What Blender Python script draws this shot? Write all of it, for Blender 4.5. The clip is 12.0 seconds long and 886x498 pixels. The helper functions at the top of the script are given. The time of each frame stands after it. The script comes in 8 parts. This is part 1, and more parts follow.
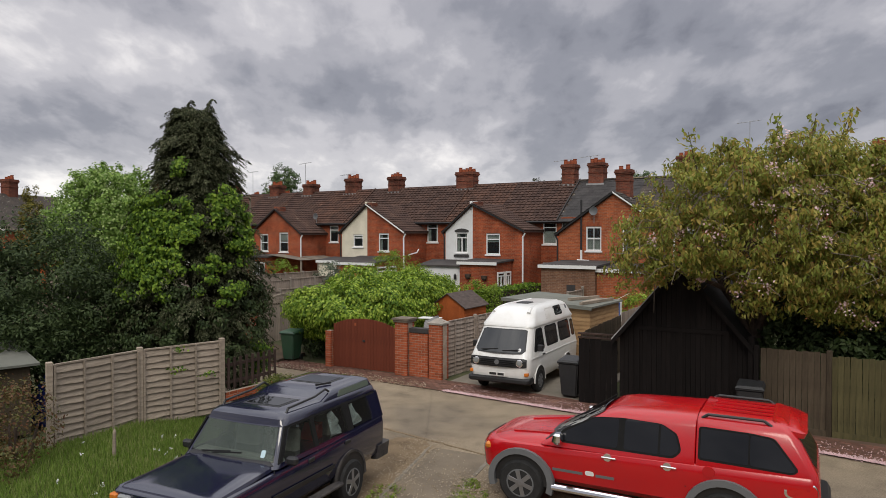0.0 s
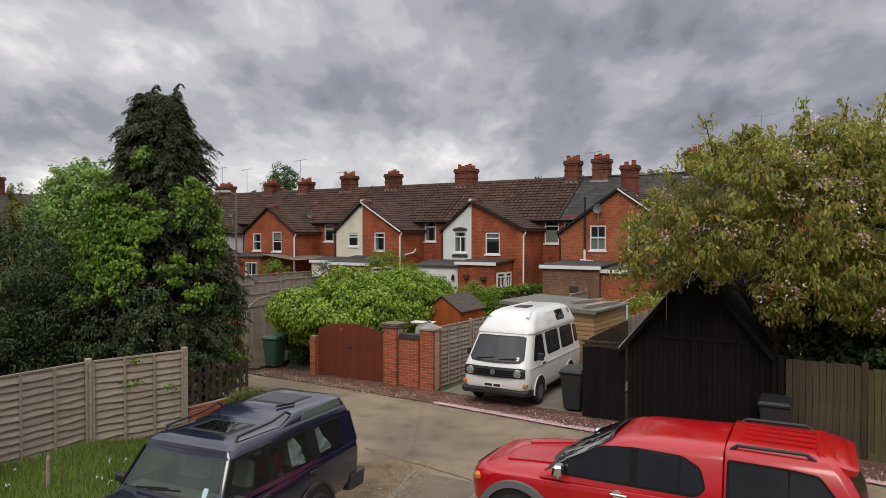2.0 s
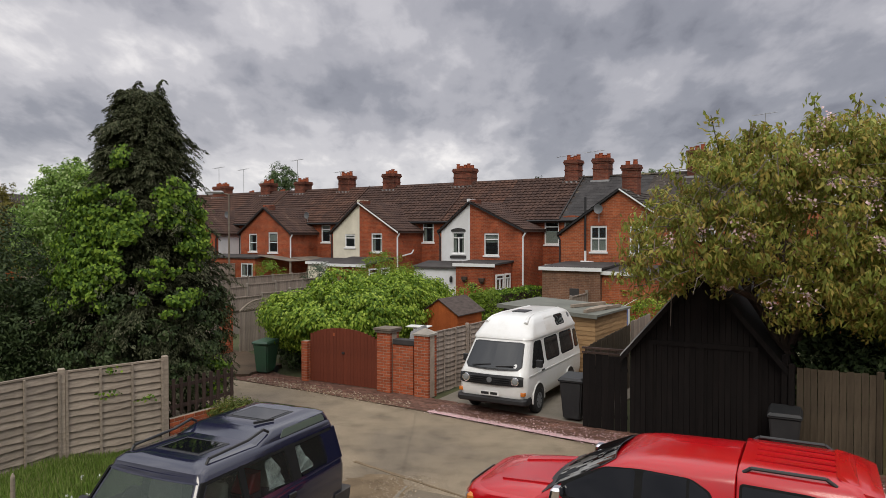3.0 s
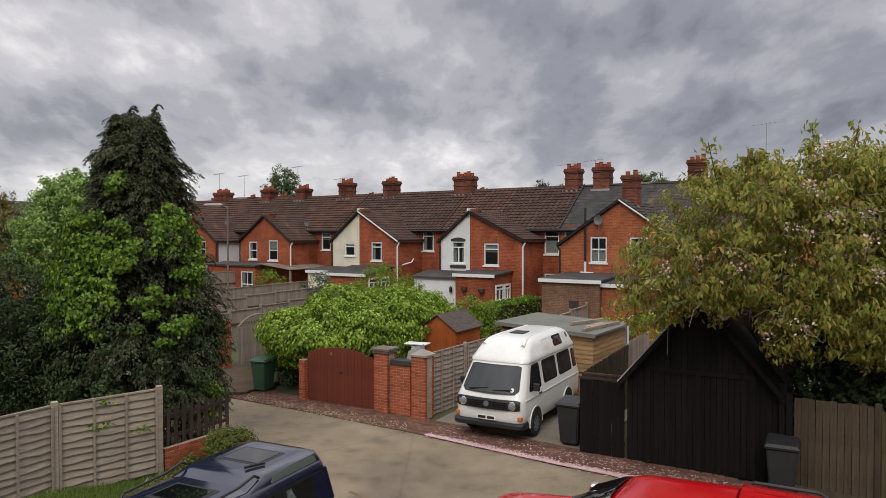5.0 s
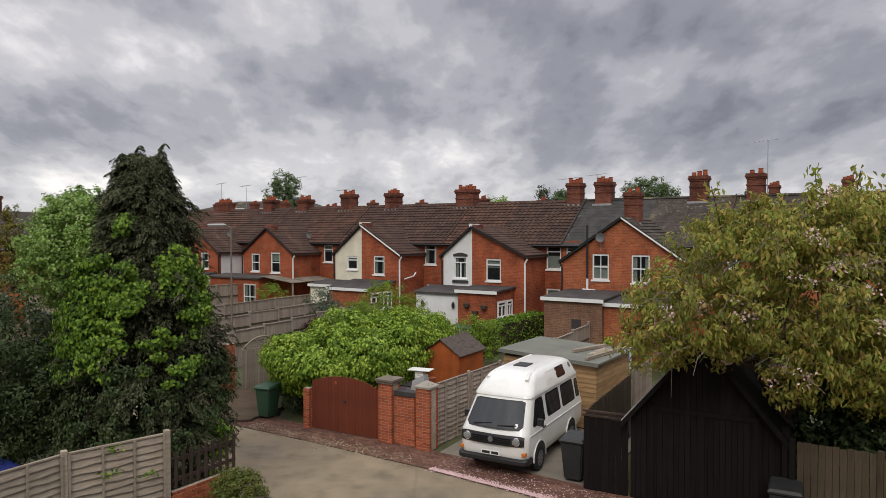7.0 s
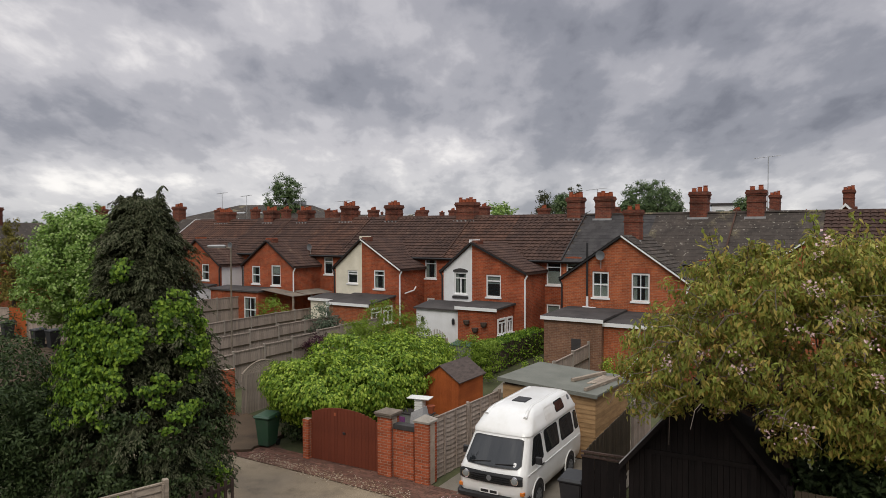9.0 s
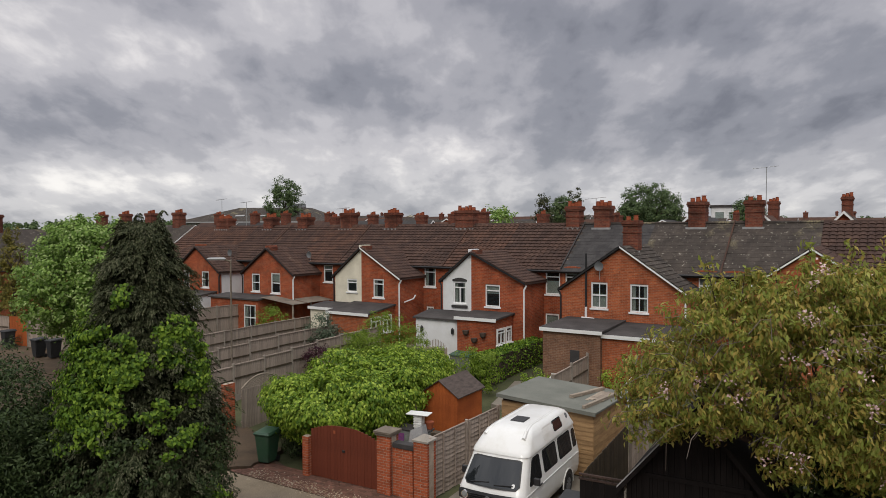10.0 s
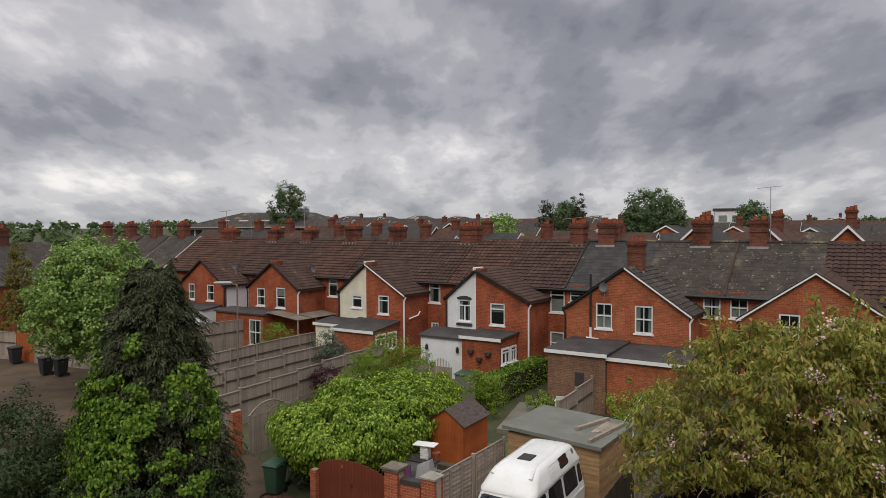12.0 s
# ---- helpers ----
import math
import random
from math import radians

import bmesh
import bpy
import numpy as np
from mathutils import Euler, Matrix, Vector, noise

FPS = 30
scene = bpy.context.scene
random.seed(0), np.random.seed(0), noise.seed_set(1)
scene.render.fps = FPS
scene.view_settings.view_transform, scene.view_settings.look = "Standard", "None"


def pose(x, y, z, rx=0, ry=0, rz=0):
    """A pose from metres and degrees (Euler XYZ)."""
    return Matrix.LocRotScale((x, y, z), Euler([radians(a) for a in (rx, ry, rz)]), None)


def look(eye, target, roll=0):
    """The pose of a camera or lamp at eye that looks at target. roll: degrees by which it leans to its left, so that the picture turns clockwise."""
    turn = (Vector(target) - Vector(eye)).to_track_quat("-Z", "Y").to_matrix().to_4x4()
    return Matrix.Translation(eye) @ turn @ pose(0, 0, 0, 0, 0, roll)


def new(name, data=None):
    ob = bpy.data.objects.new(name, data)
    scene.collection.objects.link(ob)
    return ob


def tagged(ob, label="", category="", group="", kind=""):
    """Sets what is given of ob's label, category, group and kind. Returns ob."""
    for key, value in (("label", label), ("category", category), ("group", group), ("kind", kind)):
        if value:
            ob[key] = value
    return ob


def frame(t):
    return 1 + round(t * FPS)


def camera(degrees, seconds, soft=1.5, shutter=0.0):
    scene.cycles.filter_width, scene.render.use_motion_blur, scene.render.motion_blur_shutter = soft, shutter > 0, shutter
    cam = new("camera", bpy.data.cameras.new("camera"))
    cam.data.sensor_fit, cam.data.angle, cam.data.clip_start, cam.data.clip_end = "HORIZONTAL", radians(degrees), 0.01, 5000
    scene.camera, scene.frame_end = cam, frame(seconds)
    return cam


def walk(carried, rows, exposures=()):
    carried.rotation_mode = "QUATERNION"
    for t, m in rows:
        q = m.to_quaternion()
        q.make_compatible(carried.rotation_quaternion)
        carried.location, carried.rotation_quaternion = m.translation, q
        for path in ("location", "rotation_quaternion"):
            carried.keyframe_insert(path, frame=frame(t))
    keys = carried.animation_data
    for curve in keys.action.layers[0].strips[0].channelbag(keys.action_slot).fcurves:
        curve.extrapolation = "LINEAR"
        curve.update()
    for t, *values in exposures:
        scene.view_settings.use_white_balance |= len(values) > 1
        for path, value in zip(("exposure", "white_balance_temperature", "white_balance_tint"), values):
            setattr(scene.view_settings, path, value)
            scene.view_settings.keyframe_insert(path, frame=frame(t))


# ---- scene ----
cam = camera(66.0, 12.0, 0.7)
EYE, TILT, LEAN = 4.32, -1.17, 0.0
# seconds, metres right, ahead and up from the first eye, yaw, pitch, roll
ROWS = [
    (0.0, 0.000, 0.000, 0.000, 0.00, 0.00, -0.00),
    (0.5, 0.072, 0.285, -0.022, 0.08, 0.01, -0.02),
    (1.0, 0.162, 0.767, -0.023, 0.17, -0.00, -0.01),
    (1.5, 0.225, 1.150, -0.020, 0.22, -0.02, 0.01),
    (2.0, 0.296, 1.582, -0.012, 0.24, -0.02, -0.02),
    (2.5, 0.364, 1.988, 0.014, 0.28, -0.03, -0.00),
    (3.0, 0.437, 2.232, 0.056, 0.30, -0.03, 0.01),
    (5.0, 0.570, 2.302, 0.629, 0.49, -0.11, 0.04),
    (5.5, 0.561, 2.263, 0.821, 0.48, -0.12, 0.04),
    (6.0, 0.529, 2.245, 1.062, 0.49, -0.15, 0.07),
    (6.5, 0.501, 2.221, 1.295, 0.52, -0.18, 0.07),
    (7.0, 0.481, 2.206, 1.520, 0.54, -0.21, 0.06),
    (9.0, 0.558, 2.207, 2.507, 0.66, -0.42, 0.15),
    (9.5, 0.582, 2.166, 2.768, 0.69, -0.44, 0.18),
    (10.0, 0.588, 2.118, 3.067, 0.64, -0.48, 0.19),
    (10.5, 0.593, 2.073, 3.390, 0.59, -0.52, 0.19),
    (11.0, 0.585, 2.050, 3.696, 0.62, -0.55, 0.21),
    (11.5, 0.540, 2.023, 4.015, 0.74, -0.62, 0.22),
    (12.0, 0.474, 2.004, 4.166, 0.85, -0.64, 0.24),
]
walk(cam, [(t, pose(0, 0, EYE, TILT, LEAN, 0) @ pose(x, y, z, 90 + pitch, roll, yaw)) for t, x, y, z, yaw, pitch, roll in ROWS], [(0.0, 0.0), (6.5, 0.0), (12.0, -0.18)])

# ---- world and light ----
world = bpy.data.worlds.new("world")
scene.world = world
world.use_nodes = True


def wire(tree, made, **inputs):
    for key, value in inputs.items():
        key = int(key[1:]) if key[0] == "i" and key[1:].isdigit() else key.replace("_", " ")
        if isinstance(value, bpy.types.NodeSocket):
            tree.links.new(value, made.inputs[key])
        else:
            made.inputs[key].default_value = value
    return made


def mth(tree, op, a, b=0.0, clamp=False):
    n = tree.nodes.new("ShaderNodeMath")
    n.operation, n.use_clamp = op, clamp
    wire(tree, n, i0=a, i1=b)
    return n.outputs[0]


def ramp(tree, fac, stops, smooth=False):
    n = tree.nodes.new("ShaderNodeValToRGB")
    n.color_ramp.interpolation = "EASE" if smooth else "LINEAR"
    while len(n.color_ramp.elements) < len(stops):
        n.color_ramp.elements.new(0.5)
    for e, (p, c) in zip(n.color_ramp.elements, stops):
        e.position = p
        e.color = (*c, 1) if len(c) == 3 else c
    tree.links.new(fac, n.inputs[0])
    return n.outputs[0]


def noise_tex(tree, vec, scale, detail=3.0, rough=0.55, distort=0.0):
    n = tree.nodes.new("ShaderNodeTexNoise")
    wire(tree, n, Scale=scale, Detail=detail, Roughness=rough, Distortion=distort)
    if vec is not None:
        tree.links.new(vec, n.inputs["Vector"])
    return n.outputs["Fac"]


def mix(tree, fac, a, b, mode="MIX"):
    n = tree.nodes.new("ShaderNodeMix")
    n.data_type, n.blend_type = "RGBA", mode
    for s, v in ((n.inputs["Factor"], fac), (n.inputs["A"], a), (n.inputs["B"], b)):
        if isinstance(v, bpy.types.NodeSocket):
            tree.links.new(v, s)
        else:
            s.default_value = (*v, 1) if isinstance(v, tuple) and len(v) == 3 else v
    return n.outputs["Result"]


# overcast: a physical sky behind layers of cloud, brighter towards the zenith
wt = world.node_tree
bg = wt.nodes["Background"]
sky = wt.nodes.new("ShaderNodeTexSky")
sky.sky_type, sky.sun_disc = "NISHITA", False
sky.sun_elevation, sky.sun_rotation = radians(48), radians(200)
tc = wt.nodes.new("ShaderNodeTexCoord")
sep = wt.nodes.new("ShaderNodeSeparateXYZ")
wt.links.new(tc.outputs["Generated"], sep.inputs[0])
up = mth(wt, "MAXIMUM", sep.outputs[2], 0.0)
# the cloud layer lies flat overhead, so that it closes up towards the horizon
over = mth(wt, "ADD", up, 0.34)
flat = wt.nodes.new("ShaderNodeCombineXYZ")
wire(wt, flat, i0=mth(wt, "DIVIDE", sep.outputs[0], over), i1=mth(wt, "MULTIPLY", mth(wt, "DIVIDE", sep.outputs[1], over), 0.62), i2=mth(wt, "MULTIPLY", up, 0.6))
big = noise_tex(wt, flat.outputs[0], 1.9, 3.0, 0.45, 0.12)
puff = noise_tex(wt, flat.outputs[0], 4.6, 4.0, 0.45, 0.15)
fine = noise_tex(wt, flat.outputs[0], 12.0, 5.0, 0.55, 0.2)
cover = mth(wt, "ADD", 0.153, mth(wt, "ADD", mth(wt, "MULTIPLY", big, 0.16), mth(wt, "ADD", mth(wt, "MULTIPLY", puff, 0.34), mth(wt, "MULTIPLY", fine, 0.22))))
# heavy and thin places of the cloud sheet: right and up (slopes), breadth, height, weight
ahead = mth(wt, "MAXIMUM", sep.outputs[1], 0.05)
su, sv = mth(wt, "DIVIDE", sep.outputs[0], ahead), mth(wt, "DIVIDE", sep.outputs[2], ahead)
for cu, cv, wu, wv, k in [(-0.62, 0.31, 0.09, 0.08, 0.055), (-0.46, 0.24, 0.12, 0.06, 0.05), (-0.25, 0.30, 0.14, 0.06, 0.05), (-0.14, 0.28, 0.09, 0.06, 0.025), (0.0, 0.118, 0.16, 0.035, 0.06), (0.60, 0.31, 0.10, 0.04, 0.03), (0.45, 0.23, 0.14, 0.04, 0.03), (-0.55, 0.075, 0.25, 0.035, 0.08), (0.45, 0.07, 0.3, 0.03, 0.03),
                          (0.24, 0.31, 0.18, 0.07, -0.10), (-0.50, 0.185, 0.16, 0.045, -0.09), (-0.24, 0.235, 0.11, 0.04, -0.05), (0.36, 0.135, 0.24, 0.055, -0.10), (0.12, 0.22, 0.15, 0.04, -0.05), (0.52, 0.19, 0.2, 0.06, -0.07), (-0.15, 0.18, 0.12, 0.03, -0.02), (0.55, 0.27, 0.22, 0.10, -0.045), (-0.5, 0.28, 0.28, 0.09, 0.02)]:
    a = mth(wt, "POWER", mth(wt, "ABSOLUTE", mth(wt, "DIVIDE", mth(wt, "SUBTRACT", su, cu), wu)), 2.0)
    b = mth(wt, "POWER", mth(wt, "ABSOLUTE", mth(wt, "DIVIDE", mth(wt, "SUBTRACT", sv, cv), wv)), 2.0)
    bell = mth(wt, "EXPONENT", mth(wt, "MULTIPLY", mth(wt, "ADD", a, b), -1.0))
    cover = mth(wt, "ADD", cover, mth(wt, "MULTIPLY", bell, k * 1.1))
cloud = ramp(wt, cover, [(0.33, (0.20, 0.213, 0.25)), (0.42, (0.29, 0.305, 0.345)), (0.50, (0.415, 0.425, 0.46)), (0.57, (0.56, 0.565, 0.59)), (0.67, (0.84, 0.835, 0.825))], True)
low = ramp(wt, up, [(0.0, (1.1, 1.09, 1.07)), (0.05, (1.32, 1.29, 1.26)), (0.12, (1.10, 1.07, 1.08)), (0.38, (1.012, 0.985, 1.015)), (0.60, (2.2, 2.2, 2.2)), (1.0, (4.5, 4.35, 4.15))])
grey = mix(wt, 1.0, cloud, low, "MULTIPLY")
blue = mix(wt, 1.0, sky.outputs[0], (0.07, 0.07, 0.07), "MULTIPLY")
total = mix(wt, 0.96, blue, grey)
wire(wt, bg, Color=total, Strength=1.0)

sun = new("sun", bpy.data.lights.new("sun", "SUN"))
sun.data.energy, sun.data.angle, sun.data.color = 1.35, radians(24), (1.0, 0.92, 0.80)
sun.matrix_world = look((-8, -25, 38), (0, 15, 0))

# ---- materials ----
MATS = {}


def mat(name, make):
    if name not in MATS:
        m = bpy.data.materials.new(name)
        m.use_nodes = True
        t = m.node_tree
        make(t, t.nodes["Principled BSDF"])
        MATS[name] = m
    return MATS[name]


def coords(t, scale=(1, 1, 1), world_space=False):
    if world_space:
        src = t.nodes.new("ShaderNodeNewGeometry").outputs["Position"]
    else:
        src = t.nodes.new("ShaderNodeTexCoord").outputs["Object"]
    if scale == (1, 1, 1):
        return src
    n = t.nodes.new("ShaderNodeMapping")
    n.inputs["Scale"].default_value = scale
    t.links.new(src, n.inputs["Vector"])
    return n.outputs[0]


def bump(t, bsdf, height, strength=0.3, dist=0.02):
    n = t.nodes.new("ShaderNodeBump")
    wire(t, n, Strength=strength, Distance=dist, Height=height)
    t.links.new(n.outputs[0], bsdf.inputs["Normal"])


def vary(t, amount=0.25):
    """A factor round 1 that differs from object to object."""
    r = t.nodes.new("ShaderNodeObjectInfo").outputs["Random"]
    return mth(t, "ADD", mth(t, "MULTIPLY", r, amount), 1 - amount / 2)


def isle(t, amount=0.3):
    r = t.nodes.new("ShaderNodeNewGeometry").outputs["Random Per Island"]
    return mth(t, "ADD", mth(t, "MULTIPLY", r, amount), 1 - amount / 2)


def scaled(t, col, fac):
    n = t.nodes.new("ShaderNodeVectorMath")
    n.operation = "SCALE"
    if isinstance(col, tuple):
        n.inputs[0].default_value = col
    else:
        t.links.new(col, n.inputs[0])
    t.links.new(fac, n.inputs["Scale"])
    return n.outputs[0]


def rough_mat(name, base, dark, scale=3.0, rough=0.8, grain=40.0, relief=0.25, per="", amount=0.3, stretch=(1, 1, 1), metal=0.0, third=None):
    """Two tones mixed at two scales, with fine relief."""
    def make(t, b):
        v = coords(t, stretch)
        f = mth(t, "ADD", mth(t, "MULTIPLY", noise_tex(t, v, scale, 4.0, 0.6), 0.65), mth(t, "MULTIPLY", noise_tex(t, v, grain, 3.0, 0.6), 0.35))
        stops = [(0.36, dark), (0.62, base)] + ([(0.72, third)] if third else [])
        c = ramp(t, f, stops)
        if per == "object":
            c = scaled(t, c, vary(t, amount))
        elif per == "island":
            c = scaled(t, c, isle(t, amount))
        wire(t, b, Base_Color=c, Roughness=rough, Metallic=metal)
        b.inputs["Specular IOR Level"].default_value = 0.2
        if relief:
            bump(t, b, noise_tex(t, v, grain, 4.0, 0.65), relief, 0.01)
    return mat(name, make)


def brick_wall(name, c1, c2, mortar, soot=0.5):
    def make(t, b):
        s = t.nodes.new("ShaderNodeSeparateXYZ")
        t.links.new(coords(t), s.inputs[0])
        cx = t.nodes.new("ShaderNodeCombineXYZ")
        wire(t, cx, i0=mth(t, "ADD", s.outputs[0], s.outputs[1]), i1=s.outputs[2])
        br = t.nodes.new("ShaderNodeTexBrick")
        wire(t, br, Vector=cx.outputs[0], Color1=(*c1, 1), Color2=(*c2, 1), Mortar=(*mortar, 1), Scale=1.0, Mortar_Size=0.006, Bias=0.0, Brick_Width=0.225, Row_Height=0.075)
        n1 = noise_tex(t, coords(t), 0.7, 5.0, 0.65)
        n2 = noise_tex(t, coords(t), 9.0, 3.0, 0.6)
        c = scaled(t, br.outputs["Color"], ramp(t, n1, [(0.3, (1 - soot,) * 3), (0.6, (1.08,) * 3)]))
        c = scaled(t, c, ramp(t, n2, [(0.25, (0.72,) * 3), (0.75, (1.2,) * 3)]))
        wire(t, b, Base_Color=c, Roughness=0.88)
        b.inputs["Specular IOR Level"].default_value = 0.2
        bump(t, b, br.outputs["Fac"], -0.35, 0.01)
    return mat(name, make)


def gloss_mat(name, col, rough=0.3, metal=0.0, coat=0.0, dirt=None, dirt_scale=4.0):
    def make(t, b):
        if dirt:
            c = mix(t, ramp(t, noise_tex(t, coords(t), dirt_scale, 5.0, 0.65), [(0.45, (0, 0, 0)), (0.75, (1, 1, 1))]), col, dirt)
        else:
            c = mix(t, noise_tex(t, coords(t), 6.0), tuple(x * 0.94 for x in col), tuple(min(1, x * 1.05) for x in col))
        wire(t, b, Base_Color=c, Roughness=rough, Metallic=metal, Coat_Weight=coat, Coat_Roughness=0.06)
    return mat(name, make)


def leaf_mat(name, shades, trans=0.25, rough=0.55):
    def make(t, b):
        g = t.nodes.new("ShaderNodeNewGeometry")
        stops = [((i + 0.5) / len(shades), c) for i, c in enumerate(shades)]
        patch = noise_tex(t, coords(t), 1.1, 3.0)
        r = mth(t, "ADD", mth(t, "MULTIPLY", g.outputs["Random Per Island"], 0.7), mth(t, "MULTIPLY", patch, 0.45))
        c = ramp(t, mth(t, "SUBTRACT", r, 0.08), stops)
        wire(t, b, Base_Color=c, Roughness=rough)
        b.inputs["Specular IOR Level"].default_value = 0.18
        tr = t.nodes.new("ShaderNodeBsdfTranslucent")
        t.links.new(scaled(t, c, mth(t, "ADD", 1.2, 0.0)), tr.inputs[0])
        ms = t.nodes.new("ShaderNodeMixShader")
        wire(t, ms, i0=trans, i1=b.outputs[0], i2=tr.outputs[0])
        t.links.new(ms.outputs[0], t.nodes["Material Output"].inputs[0])
    return mat(name, make)


def glass_mat(name, tint=(0.02, 0.022, 0.025), rough=0.03, clear=0.0):
    def make(t, b):
        wire(t, b, Base_Color=(*tint, 1), Roughness=rough)
        b.inputs["Specular IOR Level"].default_value = 0.6
        if clear:
            tp = t.nodes.new("ShaderNodeBsdfTransparent")
            tp.inputs[0].default_value = (0.90, 0.94, 0.92, 1)
            ms = t.nodes.new("ShaderNodeMixShader")
            wire(t, ms, i0=clear, i1=b.outputs[0], i2=tp.outputs[0])
            t.links.new(ms.outputs[0], t.nodes["Material Output"].inputs[0])
    return mat(name, make)


M_BRICK = brick_wall("red_brick", (0.40, 0.092, 0.034), (0.28, 0.060, 0.026), (0.30, 0.17, 0.11))
M_BRICK2 = brick_wall("orange_brick", (0.43, 0.118, 0.044), (0.29, 0.075, 0.030), (0.31, 0.19, 0.13), 0.35)
M_BRICK3 = brick_wall("brown_brick", (0.24, 0.125, 0.075), (0.17, 0.085, 0.055), (0.26, 0.19, 0.14), 0.35)
M_WHITE = rough_mat("white_render", (0.74, 0.75, 0.76), (0.62, 0.62, 0.61), 1.2, 0.85, 30, 0.15)
M_CREAM = rough_mat("cream_render", (0.74, 0.69, 0.56), (0.58, 0.54, 0.43), 1.2, 0.85, 30, 0.15)
M_UPVC = gloss_mat("white_frame", (0.76, 0.76, 0.75), 0.35)
M_PANE = glass_mat("window_glass", (0.035, 0.04, 0.045), 0.03, 0.78)
M_TILE = rough_mat("brown_roof_tile", (0.086, 0.050, 0.038), (0.044, 0.028, 0.024), 1.3, 0.92, 14, 0.3, "island", 0.26, third=(0.14, 0.112, 0.085))
M_TILE2 = rough_mat("red_brown_roof_tile", (0.108, 0.056, 0.039), (0.046, 0.029, 0.024), 1.3, 0.92, 14, 0.3, "island", 0.26, third=(0.16, 0.12, 0.085))


def lichen(t, b):
    """Weathered slate with pale and ochre lichen: broad stains and small specks."""
    v = coords(t)
    f = mth(t, "ADD", mth(t, "MULTIPLY", noise_tex(t, v, 1.2, 4.0, 0.6), 0.65), mth(t, "MULTIPLY", noise_tex(t, v, 16.0, 3.0, 0.6), 0.35))
    c = ramp(t, f, [(0.36, (0.040, 0.034, 0.030)), (0.62, (0.072, 0.059, 0.050)), (0.74, (0.17, 0.145, 0.115))])
    c = scaled(t, c, isle(t, 0.28))
    speck = ramp(t, noise_tex(t, v, 7.5, 2.0, 0.5), [(0.66, (0, 0, 0)), (0.70, (1, 1, 1))])
    c = mix(t, mth(t, "MULTIPLY", speck, 0.7), c, (0.33, 0.31, 0.26))
    wide = ramp(t, noise_tex(t, v, 0.42, 3.0, 0.55), [(0.60, (0, 0, 0)), (0.70, (1, 1, 1))])
    grain = ramp(t, noise_tex(t, v, 11.0, 4.0, 0.7), [(0.40, (0, 0, 0)), (0.62, (1, 1, 1))])
    c = mix(t, mth(t, "MULTIPLY", mth(t, "MULTIPLY", wide, grain), 0.75), c, (0.30, 0.26, 0.15))
    wire(t, b, Base_Color=c, Roughness=0.95)
    b.inputs["Specular IOR Level"].default_value = 0.2
    bump(t, b, noise_tex(t, v, 16.0, 4.0, 0.65), 0.25, 0.01)


M_SLATE = mat("lichened_grey_slate", lichen)
M_SLATE2 = rough_mat("dark_slate", (0.058, 0.054, 0.053), (0.036, 0.034, 0.034), 1.5, 0.8, 16, 0.25, "island", 0.3)
M_FELT = rough_mat("roofing_felt", (0.075, 0.068, 0.065), (0.038, 0.034, 0.034), 1.0, 0.9, 60, 0.2)
M_GFELT = rough_mat("green_grey_felt", (0.178, 0.180, 0.155), (0.125, 0.130, 0.112), 1.0, 0.9, 60, 0.15)
M_LEAD = rough_mat("lead_flashing", (0.36, 0.36, 0.36), (0.24, 0.24, 0.24), 3.0, 0.6, 30, 0.1)
M_POT = rough_mat("clay_pot", (0.33, 0.09, 0.04), (0.22, 0.06, 0.03), 6.0, 0.8, 40, 0.2)


def road_nodes(t, b):
    """Worn sandy asphalt: dirt drifts, wheel-worn tone, stone speckle and fine cracks."""
    v = coords(t)
    drift = noise_tex(t, v, 0.35, 5.0, 0.6, 0.4)
    patch = noise_tex(t, v, 1.6, 5.0, 0.65)
    speck = noise_tex(t, v, 38.0, 3.0, 0.7)
    c = ramp(t, drift, [(0.34, (0.165, 0.135, 0.100)), (0.50, (0.215, 0.172, 0.120)), (0.66, (0.245, 0.198, 0.138))])
    c = scaled(t, c, ramp(t, patch, [(0.3, (0.72,) * 3), (0.5, (1.0,) * 3), (0.72, (1.14,) * 3)]))
    c = scaled(t, c, ramp(t, speck, [(0.30, (0.62,) * 3), (0.5, (1.0,) * 3), (0.70, (1.38,) * 3)]))
    vo = t.nodes.new("ShaderNodeTexVoronoi")
    vo.feature = "DISTANCE_TO_EDGE"
    wire(t, vo, Scale=0.16)
    t.links.new(v, vo.inputs["Vector"])
    c = scaled(t, c, ramp(t, vo.outputs["Distance"], [(0.0, (0.86,) * 3), (0.006, (1.0,) * 3)]))
    wire(t, b, Base_Color=c, Roughness=0.95)
    b.inputs["Specular IOR Level"].default_value = 0.15
    bump(t, b, speck, 0.5, 0.012)


M_ROAD = mat("worn_asphalt", road_nodes)
M_DIRT = rough_mat("brown_dirt", (0.20, 0.145, 0.088), (0.115, 0.082, 0.05), 1.8, 0.95, 45, 0.5, third=(0.26, 0.20, 0.13))
M_PAVBED = rough_mat("sandy_red_joint", (0.125, 0.082, 0.058), (0.07, 0.05, 0.038), 2.0, 0.95, 50, 0.4)
M_CONC = rough_mat("concrete", (0.215, 0.19, 0.155), (0.14, 0.125, 0.10), 0.9, 0.95, 50, 0.25)
M_YARD = rough_mat("yard_earth", (0.100, 0.070, 0.045), (0.055, 0.040, 0.028), 0.9, 0.95, 25, 0.4, third=(0.09, 0.095, 0.045))
M_EARTH = rough_mat("garden_earth", (0.085, 0.088, 0.042), (0.045, 0.052, 0.025), 0.6, 0.95, 20, 0.4)
